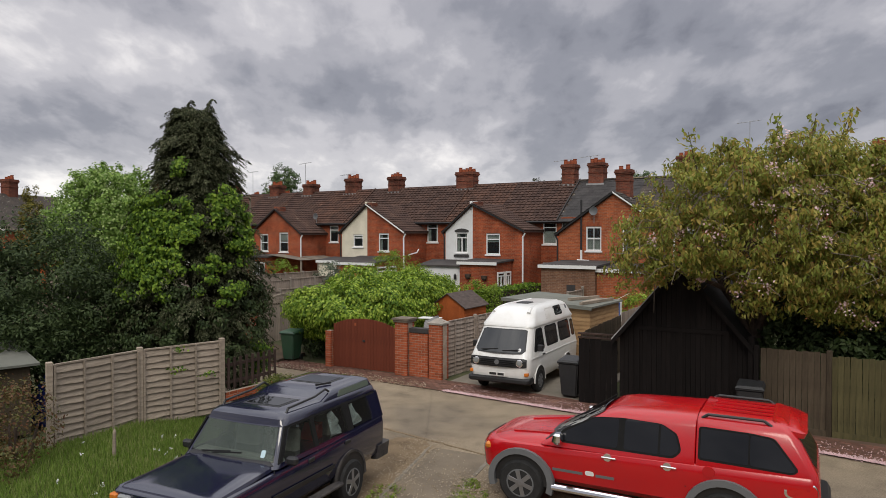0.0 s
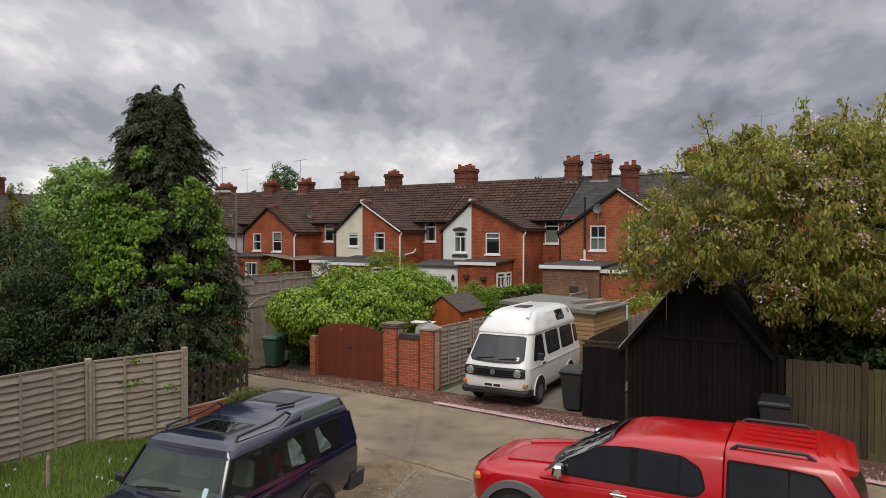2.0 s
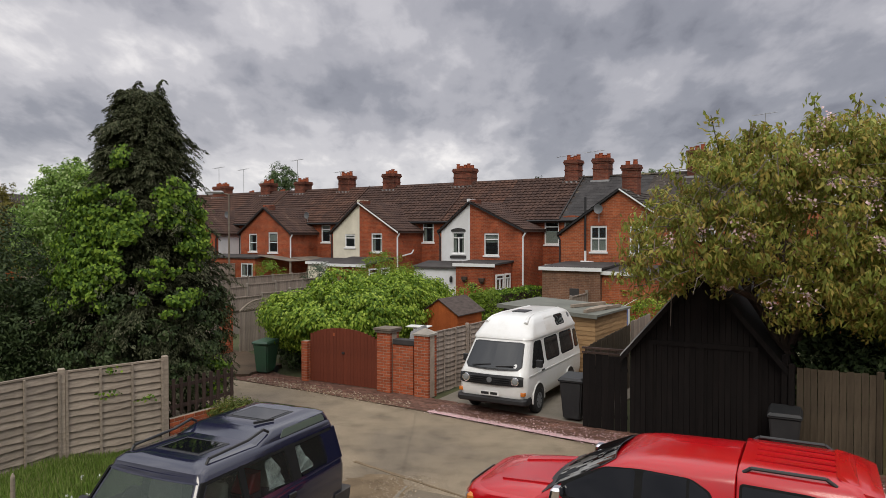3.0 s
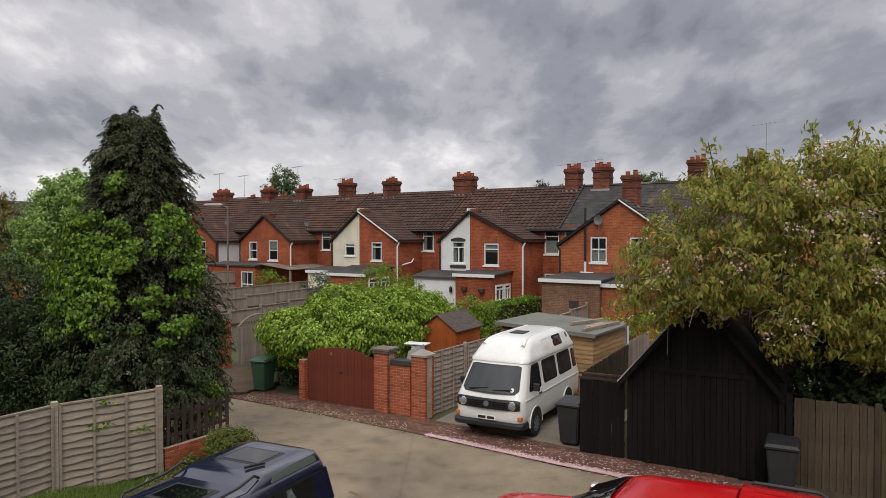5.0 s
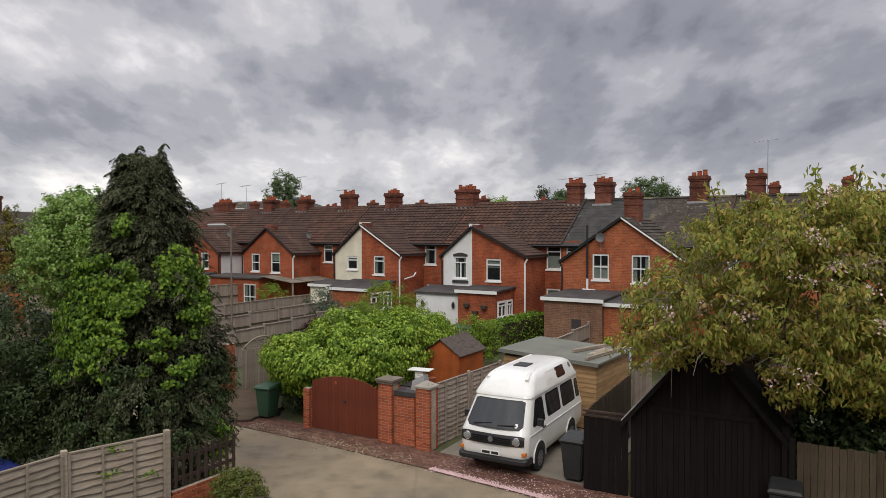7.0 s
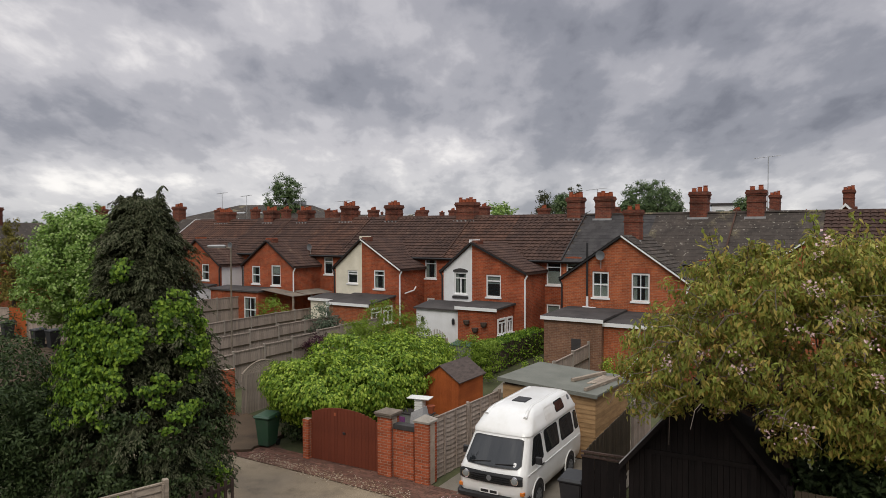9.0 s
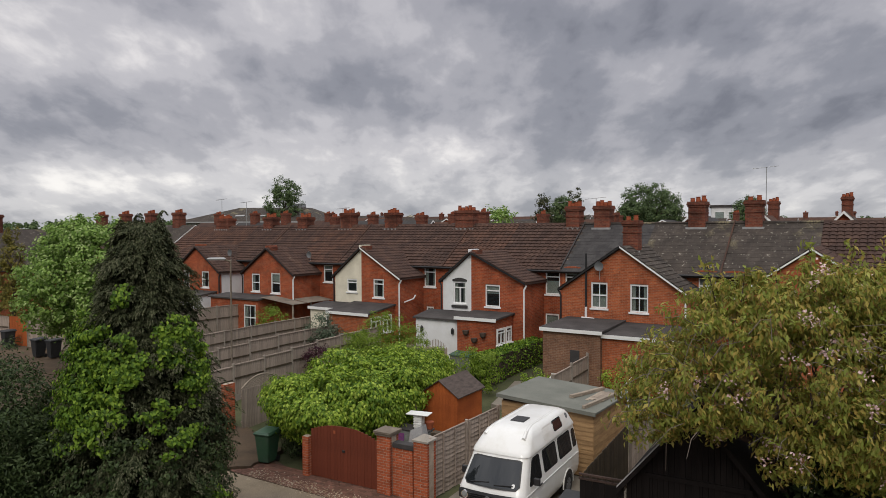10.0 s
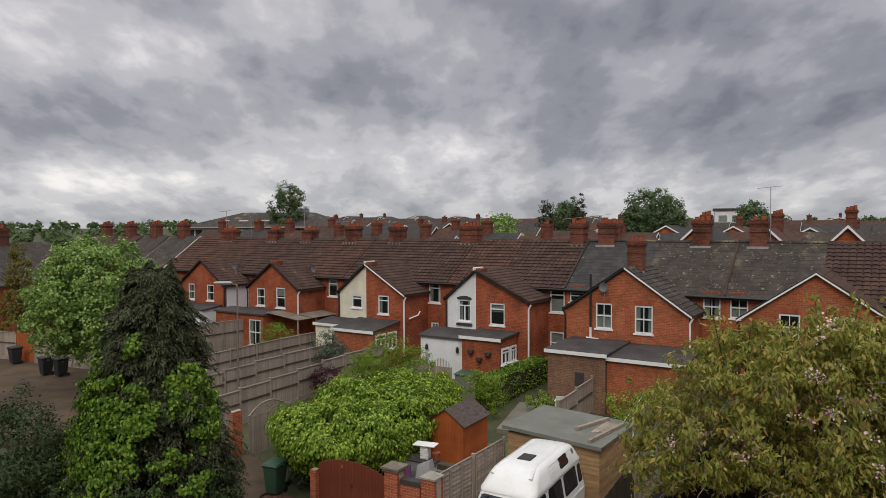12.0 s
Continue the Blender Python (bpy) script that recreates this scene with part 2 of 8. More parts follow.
M_PAVER = rough_mat("red_paver", (0.17, 0.085, 0.06), (0.10, 0.055, 0.042), 2.0, 0.9, 40, 0.3, "object", 0.5)
M_FENCE = rough_mat("weathered_fence_board", (0.34, 0.285, 0.225), (0.20, 0.16, 0.125), 2.5, 0.85, 50, 0.3, "object", 0.22, (1, 1, 6))
M_FENCEG = rough_mat("grey_fence_board", (0.36, 0.295, 0.245), (0.21, 0.168, 0.138), 2.0, 0.9, 50, 0.3, "object", 0.32, (6, 6, 1))
M_FENCEB = rough_mat("brown_fence_board", (0.088, 0.068, 0.046), (0.050, 0.038, 0.026), 2.0, 0.9, 50, 0.3, "object", 0.3, (6, 6, 1))
M_FENCEM = rough_mat("mossy_fence_board", (0.105, 0.092, 0.042), (0.060, 0.053, 0.026), 2.0, 0.9, 50, 0.3, "object", 0.25, (6, 6, 1))
M_DARKWOOD = rough_mat("dark_brown_wood", (0.065, 0.042, 0.034), (0.03, 0.02, 0.017), 2.0, 0.85, 50, 0.3, "object", 0.3, (6, 6, 1))
M_BLACKWOOD = rough_mat("black_stained_board", (0.010, 0.0075, 0.007), (0.005, 0.004, 0.0038), 2.0, 0.9, 50, 0.3, "object", 0.35, (6, 6, 1))
M_GATE = rough_mat("red_brown_gate_paint", (0.165, 0.042, 0.022), (0.115, 0.030, 0.017), 1.5, 0.65, 40, 0.15, "object", 0.15, (5, 5, 1))
M_ORANGE = rough_mat("orange_stained_board", (0.40, 0.105, 0.028), (0.27, 0.068, 0.02), 1.5, 0.75, 40, 0.15, "object", 0.15)
M_SHEDWOOD = rough_mat("honey_cladding", (0.36, 0.23, 0.115), (0.23, 0.14, 0.07), 2.0, 0.8, 40, 0.2, "object", 0.3, (1, 1, 5))
M_POST = rough_mat("concrete_post", (0.33, 0.30, 0.26), (0.22, 0.20, 0.17), 2.0, 0.9, 50, 0.2)
M_BRICKP = rough_mat("orange_red_brick_piece", (0.38, 0.098, 0.042), (0.22, 0.055, 0.027), 5.0, 0.85, 60, 0.3, "object", 0.5)
M_MORTAR = rough_mat("mortar", (0.40, 0.33, 0.26), (0.28, 0.22, 0.17), 5.0, 0.95, 80, 0.2)
M_BLACKPLASTIC = gloss_mat("black_plastic", (0.014, 0.014, 0.015), 0.5)
M_IRON = gloss_mat("galvanised_steel", (0.36, 0.37, 0.37), 0.5, 0.6)
M_BARK = rough_mat("bark", (0.095, 0.07, 0.055), (0.045, 0.033, 0.027), 6.0, 0.95, 30, 0.6, stretch=(1, 1, 0.3))

# ---- building helpers ----


def bm_new():
    return bmesh.new()


def mesh_of(bm, name, material, smooth=False):
    me = bpy.data.meshes.new(name)
    bmesh.ops.recalc_face_normals(bm, faces=bm.faces)
    bm.to_mesh(me)
    bm.free()
    for m in (material if isinstance(material, (list, tuple)) else [material]):
        me.materials.append(m)
    if smooth:
        me.shade_smooth()
        me.set_sharp_from_angle(angle=radians(38))
    return me


def part(name, bm, material, parent=None, label="", smooth=False, m=None):
    """Links a bmesh as one mesh object under a thing or part."""
    ob = new(name, mesh_of(bm, name, material, smooth))
    if parent is not None:
        ob.parent = parent
    if m is not None:
        ob.matrix_basis = m
    if label:
        tagged(ob, label)
    return ob


def piece(name, me, parent, m):
    ob = new(name, me)
    ob.parent = parent
    ob.matrix_basis = m
    return ob


def thing(name, label, category, m=None, group="", kind=""):
    ob = new(name)
    ob.empty_display_size = 0.2
    if m is not None:
        ob.matrix_basis = m
    return tagged(ob, label, category, group, kind)


def box(bm, x0, x1, y0, y1, z0, z1, bevel=0.0):
    made = bmesh.ops.create_cube(bm, size=1.0, matrix=Matrix.LocRotScale(((x0 + x1) / 2, (y0 + y1) / 2, (z0 + z1) / 2), None, (abs(x1 - x0), abs(y1 - y0), abs(z1 - z0))))
    if bevel:
        edges = list({e for v in made["verts"] for e in v.link_edges})
        bmesh.ops.bevel(bm, geom=edges, offset=bevel, segments=1, affect="EDGES")
    return bm


def hexa(bm, lower, upper):
    """A solid between two polygons of the same number of corners."""
    a = [bm.verts.new(p) for p in lower]
    b = [bm.verts.new(p) for p in upper]
    n = len(a)
    bm.faces.new(a[::-1])
    bm.faces.new(b)
    for i in range(n):
        bm.faces.new((a[i], a[(i + 1) % n], b[(i + 1) % n], b[i]))
    return bm


def slab(bm, poly, offset):
    """A polygon given thickness along offset."""
    o = Vector(offset)
    return hexa(bm, [Vector(p) for p in poly], [Vector(p) + o for p in poly])


def tube(bm, p, q, r0, r1=None, n=8):
    p, q = Vector(p), Vector(q)
    r1 = r0 if r1 is None else r1
    turn = (q - p).to_track_quat("Z", "Y").to_matrix()
    ring = [turn @ Vector((math.cos(2 * math.pi * i / n), math.sin(2 * math.pi * i / n), 0)) for i in range(n)]
    return hexa(bm, [p + v * r0 for v in ring], [q + v * r1 for v in ring])


def lathe(bm, profile, n=16, centre=(0, 0, 0), axis="Z"):
    """profile: (radius, height) pairs turned round an axis."""
    rings = []
    for r, h in profile:
        row = []
        for i in range(n):
            a = 2 * math.pi * i / n
            p = (r * math.cos(a), r * math.sin(a), h) if axis == "Z" else ((r * math.cos(a), h, r * math.sin(a)) if axis == "Y" else (h, r * math.cos(a), r * math.sin(a)))
            row.append(bm.verts.new(Vector(p) + Vector(centre)))
        rings.append(row)
    for a, b in zip(rings, rings[1:]):
        for i in range(n):
            bm.faces.new((a[i], a[(i + 1) % n], b[(i + 1) % n], b[i]))
    bm.faces.new(rings[0][::-1])
    bm.faces.new(rings[-1])
    return bm


def wall(bm, x0, x1, z0, ztop, holes, y0, y1):
    """A wall in the x-z plane between y0 and y1, its top given by ztop(x), with rectangular holes (xa, xb, za, zb)."""
    cuts = sorted({x0, x1, *[h[0] for h in holes], *[h[1] for h in holes]})
    for xa, xb in zip(cuts, cuts[1:]):
        if xb - xa < 1e-4:
            continue
        spans, low = [], z0
        for h in sorted((h for h in holes if h[0] <= xa + 1e-4 and h[1] >= xb - 1e-4), key=lambda h: h[2]):
            spans.append((low, low, h[2], h[2]))
            low = h[3]
        spans.append((low, low, ztop(xa), ztop(xb)))
        for la, lb, ha, hb in spans:
            if max(ha - la, hb - lb) > 1e-3:
                hexa(bm, [(xa, y0, la), (xb, y0, lb), (xb, y1, lb), (xa, y1, la)], [(xa, y0, ha), (xb, y0, hb), (xb, y1, hb), (xa, y1, ha)])
    bmesh.ops.remove_doubles(bm, verts=bm.verts, dist=0.0004)
    return bm

# ---- ground ----


def lay(name, poly, z, thick, material, label, category, kind="structure"):
    bm = bm_new()
    slab(bm, [(x, y, z - thick) for x, y in poly], (0, 0, thick))
    return tagged(part(name, bm, material), label, category, "", kind)


def ground_height(x, y):
    d = max(0.0, y - 24)
    near = 0.45 * min(1.0, d / 12) ** 1.5
    far = min(max(0.0, y - 75), 320.0)
    return near + 0.026 * far


def build_ground():
    bm = bm_new()
    xs = [-1500, -700, -300, -150, -80] + list(range(-50, 51, 4)) + [80, 150, 300, 700, 1500]
    ys = [-400, -150, -60] + list(range(-24, 76, 4)) + [90, 120, 160, 220, 300, 420, 600, 900, 1500, 2500]
    grid = [[bm.verts.new((x, y, ground_height(x, y) - 0.03)) for x in xs] for y in ys]
    for r0, r1 in zip(grid, grid[1:]):
        for i in range(len(xs) - 1):
            bm.faces.new((r0[i], r0[i + 1], r1[i + 1], r1[i]))
    tagged(part("ground", bm, M_EARTH), "dark garden soil and rough grass reaching to the horizon", "ground", "", "structure")


build_ground()
lay("road", [(-4.0, -30), (30, -30), (30, 2.0), (9.6, 13.2), (6.5, 15.05), (3.0, 16.55), (0.0, 18.75), (-3.2, 20.85), (-5.9, 22.5), (-9.0, 25.2), (-12, 24), (-5.4, 17.5), (-4.7, 15.6), (-4.3, 12.6), (-3.2, 8.0), (-2.6, 4)], 0.0, 0.2, M_ROAD, "sandy worn asphalt back lane with dirt patches", "road")
lay("driveway", [(0.15, 19.95), (3.55, 17.45), (7.4, 23.6), (3.1, 25.4)], 0.012, 0.2, M_CONC, "concrete driveway under the parked camper van", "driveway")

# ---- terrace ----
ROW = pose(1.84, 38.88, 0, 0, 0, -32.5)
EAVE, RIDGE_Z, RIDGE_B, WALL_B = 5.25, 7.65, 5.9, 2.5
SLOPE = (RIDGE_Z - EAVE) / (RIDGE_B - WALL_B)


def window(parent, x0, x1, z0, z1, y, style="sash", side=False, name="window", arch=True):
    """A white framed window in a wall whose outer face is at y; the thing's x runs along the wall."""
    w = thing(name, "", "")
    for key in ("category", "label"):
        if key in w:
            del w[key]
    w.parent = parent
    if side:
        w.matrix_basis = pose(side, 0, 0, 0, 0, 90) if side > 0 else pose(side, 0, 0, 0, 0, -90)
    f, d = 0.065, 0.06
    bm = bm_new()
    ya, yb = y + 0.03, y + 0.10
    box(bm, x0, x0 + f, ya, yb, z0, z1)
    box(bm, x1 - f, x1, ya, yb, z0, z1)
    box(bm, x0 + f, x1 - f, ya, yb, z1 - f * 1.4, z1)
    box(bm, x0 + f, x1 - f, ya, yb, z0, z0 + f)
    mid = z0 + (z1 - z0) * (0.5 if style in ("sash", "cross") else 0.72)
    if style != "plain":
        box(bm, x0 + f, x1 - f, ya, yb, mid - 0.03, mid + 0.03)
    if style == "cross":
        xm = (x0 + x1) / 2
        box(bm, xm - 0.015, xm + 0.015, ya, yb, z0 + f, mid - 0.03)
        box(bm, xm - 0.015, xm + 0.015, ya, yb, mid + 0.03, z1 - f * 1.4)
    if style == "pair":
        xm = (x0 + x1) / 2
        box(bm, xm - 0.035, xm + 0.035, ya, yb, z0 + f, mid - 0.03)
    part("window_frame", bm, M_UPVC, w)
    bm = bm_new()
    box(bm, x0 + f, x1 - f, y + 0.075, y + 0.085, z0 + f, z1 - f)
    part("pane", bm, M_PANE, w)
    bm = bm_new()
    box(bm, x0 - 0.06, x1 + 0.06, y - 0.06, y + 0.12, z0 - 0.09, z0 - 0.002, 0.01)
    part("sill", bm, M_UPVC, w)
    bm = bm_new()
    pick = int(abs(x0 * 7.3 + z0 * 3.1 + parent.matrix_basis.translation.x * 1.7)) % 4
    if style != "plain" and z1 - z0 > 0.9 and pick < 2:
        cw = (x1 - x0) * (0.2 + 0.08 * pick)
        box(bm, x0 + f + 0.01, x0 + f + cw, y + 0.11, y + 0.16, z0 + f, z1 - f)
        box(bm, x1 - f - cw, x1 - f - 0.01, y + 0.11, y + 0.16, z0 + f, z1 - f)
    elif style != "plain" and z1 - z0 > 0.9 and pick == 2:
        box(bm, x0 + f, x1 - f, y + 0.11, y + 0.13, z0 + f, z0 + (z1 - z0) * 0.55)
    else:
        box(bm, x0 + f, x1 - f, y + 0.11, y + 0.14, (z0 + z1) / 2 + 0.1, z1 - f)
    part("curtain", bm, M_CURTAIN, w)
    if arch:
        bm = bm_new()
        n = 7
        for i in range(n):
            a, b = x0 - 0.05 + (x1 - x0 + 0.1) * i / n, x0 - 0.05 + (x1 - x0 + 0.1) * (i + 1) / n
            ca = 0.05 * (1 - ((i + 0.5) / n * 2 - 1) ** 2)
            box(bm, a + 0.004, b - 0.004, y - 0.012, y + 0.1, z1 + 0.002 + ca * 0.4, z1 + 0.2 + ca)
        part("brick_arch", bm, M_LINTEL, w)
    return w


M_CURTAIN = rough_mat("pale_curtain", (0.62, 0.61, 0.58), (0.46, 0.45, 0.43), 6.0, 0.9, 30, 0.2, stretch=(8, 8, 1))
M_LINTEL = rough_mat("brick_arch", (0.31, 0.088, 0.040), (0.22, 0.062, 0.032), 6.0, 0.85, 40, 0.2, "island", 0.4)


def tiles(name, parent, x0, x1, y_low, z_low, y_high, z_high, material, cut=None, wave=True, tw=0.30, course=0.30):
    """Courses of roof tiles on a slope rising along y, as one joined layer; cut(x, y) tells where tiles lie."""
    bm = bm_new()
    run = math.hypot(y_high - y_low, z_high - z_low)
    dy, dz = (y_high - y_low) / run, (z_high - z_low) / run
    rows = max(1, round(run / course))
    cols = max(1, round((x1 - x0) / tw))
    rng = random.Random(int(x0 * 100 + y_low * 10) % 9973)
    for r in range(rows):
        s0, s1 = run * r / rows, run * (r + 1) / rows + 0.05
        for c in range(cols):
            xa, xb = x0 + (x1 - x0) * c / cols, x0 + (x1 - x0) * (c + 1) / cols
            if not wave and r % 2:
                xa, xb = xa + tw / 2, xb + tw / 2
                xb = min(xb, x1)
                if xb - xa < 0.03:
                    continue
            mid = y_low + dy * (s0 + s1) / 2
            if cut and not cut((xa + xb) / 2, mid):
                continue
            lift = (0.062 if wave else 0.016) + rng.uniform(0, 0.008)
            cross = [(0.02, 0.0), (0.30, 0.035), (0.62, 0.035), (0.98, 0.0)] if wave else [(0.015, 0.0), (0.985, 0.0)]
            low, high, under = [], [], []
            for fx, h in cross:
                x = xa + (xb - xa) * fx
                n = lift + h
                low.append(bm.verts.new((x, y_low + dy * s0 - dz * n, z_low + dz * s0 + dy * n)))
                n = h + 0.012
                high.append(bm.verts.new((x, y_low + dy * s1 - dz * n, z_low + dz * s1 + dy * n)))
                under.append(bm.verts.new((x, y_low + dy * s0, z_low + dz * s0)))
            for i in range(len(cross) - 1):
                bm.faces.new((low[i], low[i + 1], high[i + 1], high[i]))
                bm.faces.new((under[i], under[i + 1], low[i + 1], low[i]))
    me = bpy.data.meshes.new(name)
    bm.to_mesh(me)
    bm.free()
    me.materials.append(material)
    ob = new(name, me)
    ob.parent = parent
    ob["kind"] = "stuff"
    return ob


def chimney(parent, x, y, z0, z1, w=0.95, d=0.6, pots=4, material=None):
    c = thing("chimney", "", "")
    for key in ("category", "label"):
        if key in c:
            del c[key]
    c.parent = parent
    bm = bm_new()
    rings = []
    for g, z in ((0, z0 - 0.9), (0, z1 - 0.62), (0.03, z1 - 0.62), (0.03, z1 - 0.55), (0, z1 - 0.55), (0, z1 - 0.28), (0.04, z1 - 0.28), (0.04, z1 - 0.19), (0.08, z1 - 0.19), (0.08, z1 - 0.10), (0.05, z1 - 0.10), (0.05, z1)):
        rings.append([bm.verts.new((x + sx * (w / 2 + g), y + sy * (d / 2 + g), z)) for sx, sy in ((-1, -1), (1, -1), (1, 1), (-1, 1))])
    for a, b in zip(rings, rings[1:]):
        for i in range(4):
            bm.faces.new((a[i], a[(i + 1) % 4], b[(i + 1) % 4], b[i]))
    bm.faces.new(rings[0][::-1])
    bm.faces.new(rings[-1])
    part("chimney_shaft", bm, material or M_BRICKS, c)
    for i in range(pots):
        bm = bm_new()
        px = x - w / 2 + w * (i + 0.5) / pots
        h = 0.20 + 0.06 * ((i * 7 + int(abs(x) * 10)) % 3)
        lathe(bm, [(0.12, z1 - 0.02), (0.12, z1 + h * 0.5), (0.10, z1 + h * 0.85), (0.125, z1 + h * 0.87), (0.125, z1 + h)], 10, (px, y, 0))
        part("pot", bm, M_POT, c, smooth=False)
    bm = bm_new()
    box(bm, x - w / 2 - 0.1, x + w / 2 + 0.1, y - d / 2 - 0.14, y - d / 2 - 0.005, z0 - 0.42, z0 - 0.24)
    part("flashing", bm, M_LEAD, c)
    return c


M_BRICKS = brick_wall("sooty_brick", (0.20, 0.06, 0.035), (0.12, 0.04, 0.027), (0.18, 0.11, 0.08), 0.55)

# apex, left and right eave of each shared rear wing, their heights
WINGS = [
    (-23.3, -25.7, -20.9, 6.08, 4.40), (-15.95, -18.31, -13.61, 6.05, 4.45), (-7.85, -9.95, -5.05, 6.18, 4.52),
    (-0.17, -2.0, 2.95, 6.02, 4.55), (8.05, 5.10, 11.0, 6.42, 4.40), (16.05, 13.2, 19.0, 6.42, 4.42), (24.0, 21.0, 27.0, 6.42, 4.42),
]
# windows: wing front (x0, x1, z0, z1, style), then main wall
WING_WIN = {
    0: [(-24.9, -24.2, 3.24, 4.4, "sash"), (-22.8, -22.0, 3.24, 4.4, "sash")], 1: [(-17.52, -16.72, 3.20, 4.40, "sash"), (-15.64, -14.78, 3.16, 4.5, "sash")],
    2: [(-9.0, -8.2, 3.57, 4.36, "top"), (-6.95, -6.14, 3.32, 4.43, "top")], 3: [(-1.30, -0.50, 3.3, 4.5, "pair"), (0.70, 1.58, 3.23, 4.41, "top")],
    4: [(6.60, 7.42, 3.51, 4.76, "cross"), (8.52, 9.37, 3.42, 4.74, "cross")], 5: [(14.67, 15.48, 3.6, 4.75, "cross"), (16.68, 17.45, 3.55, 4.75, "cross")],
    6: [(22.6, 23.4, 3.5, 4.75, "cross"), (24.7, 25.5, 3.5, 4.75, "cross")],
}
MAIN_WIN = [(-19.7, -18.9, 3.83, 5.0, "top"), (-13.25, -12.45, 3.83, 5.0, "top"), (-11.4, -10.6, 3.8, 5.05, "top"), (-4.98, -4.15, 3.87, 5.1, "top"), (-2.9, -2.2, 4.6, 5.1, "plain"), (3.05, 3.9, 3.80, 5.12, "top"), (4.2, 5.0, 4.43, 5.1, "sash"), (11.05, 11.85, 4.07, 5.1, "cross"), (12.27, 13.07, 4.1, 5.1, "cross"), (19.3, 20.0, 4.1, 5.1, "cross")]
LOW_WIN = [(-4.83, -4.29, 1.95, 2.67, "cross"), (3.05, 3.85, 0.5, 2.75, "top"), (4.25, 4.9, 1.6, 2.6, "top")]


def terrace_house(k, right):
    apex, el, er, za, ze = WINGS[k]
    edge = er if right else el
    other = WINGS[k + 1][1] if right and k + 1 < len(WINGS) else (WINGS[k - 1][2] if not right and k else edge + (3.0 if right else -6.0))
    bound = (edge + other) / 2 if (right and k + 1 < len(WINGS)) or (not right and k) else other
    x0, x1 = (apex, bound) if right else (bound, apex)
    origin = ROW @ pose(x0, 0, 0)
    front = {(2, False): M_CREAM, (3, False): M_WHITE, (0, True): M_BRICK, (4, False): M_BRICK2, (4, True): M_BRICK2, (5, False): M_BRICK2, (5, True): M_BRICK2}.get((k, right), M_BRICK)
    look_of = {M_CREAM: "cream rendered rear wing", M_WHITE: "white rendered rear wing", M_BRICK: "red brick rear wing", M_BRICK2: "orange-red brick rear wing"}[front]
    slate = k == 4 or (k == 5 and not right)
    h = thing("terraced_house", "terraced house with a %s and %s roof" % (look_of, "grey slate" if slate else "brown tiled"), "house", origin, "terraced houses")
    L = lambda a: a - x0
    # main wall
    holes = [(L(a), L(b), c, d) for a, b, c, d, s in MAIN_WIN + LOW_WIN if x0 < (a + b) / 2 < x1]
    bm = bm_new()
    wall(bm, 0, x1 - x0, -0.3, lambda x: EAVE, holes, WALL_B, WALL_B + 0.25)
    part("wall", bm, M_BRICK2 if k >= 4 else M_BRICK, h)
    bm = bm_new()
    wall(bm, 0, x1 - x0, -0.3, lambda x: EAVE, [], 9.05, 9.3)
    for xx in (0.0, x1 - x0 - 0.1):
        hexa(bm, [(xx, WALL_B + 0.25, 0), (xx + 0.1, WALL_B + 0.25, 0), (xx + 0.1, 9.05, 0), (xx, 9.05, 0)], [(xx, WALL_B + 0.25, EAVE), (xx + 0.1, WALL_B + 0.25, EAVE), (xx + 0.1, 9.05, EAVE), (xx, 9.05, EAVE)])
    part("back_wall", bm, M_BRICK, h)
    for a, b, c, d, s in MAIN_WIN + LOW_WIN:
        if x0 < (a + b) / 2 < x1:
            window(h, L(a), L(b), c, d, WALL_B, s, arch=k >= 4)
    # roof: a solid under the tiles, front and back slopes
    for nm, ya, yb in (("roof", WALL_B - 0.22, RIDGE_B), ("rear_roof", 9.52, RIDGE_B)):
        za_, zb_ = RIDGE_Z - SLOPE * abs(RIDGE_B - ya), RIDGE_Z
        bm = bm_new()
        slab(bm, [(0, ya, za_ - 0.12), (x1 - x0, ya, za_ - 0.12), (x1 - x0, yb, zb_ - 0.12), (0, yb, zb_ - 0.12)], (0, 0, 0.12))
        ob = part(nm, bm, M_SLATE if slate else M_TILE, h)
        if nm == "roof":
            m = (M_SLATE2 if (k == 4 and not right) else M_SLATE) if slate else (M_TILE2 if (k * 2 + right) % 3 == 0 else M_TILE)
            t = tiles("roof_tiles", ob, 0, x1 - x0, ya, za_, yb, zb_, m, wave=not slate)
    bm = bm_new()
    n = max(2, round((x1 - x0) / 0.33))
    for i in range(n):
        xa, xb = (x1 - x0) * i / n, (x1 - x0) * (i + 1) / n
        slab(bm, [(xa + 0.006, RIDGE_B - 0.15, RIDGE_Z - 0.03), (xa + 0.006, RIDGE_B - 0.07, RIDGE_Z + 0.06), (xa + 0.006, RIDGE_B + 0.07, RIDGE_Z + 0.06), (xa + 0.006, RIDGE_B + 0.15, RIDGE_Z - 0.03)], (xb - xa - 0.012, 0, 0))
    part("ridge_tiles", bm, M_SLATE if slate else M_TILE, h)
    # mortar fillet along the party line
    if right and k in (0, 1, 2, 3, 4):
        bm = bm_new()
        ya, yb = WALL_B - 0.2, RIDGE_B
        za_, zb_ = RIDGE_Z - SLOPE * (RIDGE_B - ya), RIDGE_Z
        xx = x1 - x0
        slab(bm, [(xx - 0.07, ya, za_ + 0.06), (xx - 0.003, ya, za_ + 0.06), (xx - 0.003, yb, zb_ + 0.06), (xx - 0.07, yb, zb_ + 0.06)], (0, 0, 0.06))
        part("mortar_fillet", bm, M_SLATE2 if k == 3 else M_TILE2, h)
    # gutter along the main eave
    bm = bm_new()
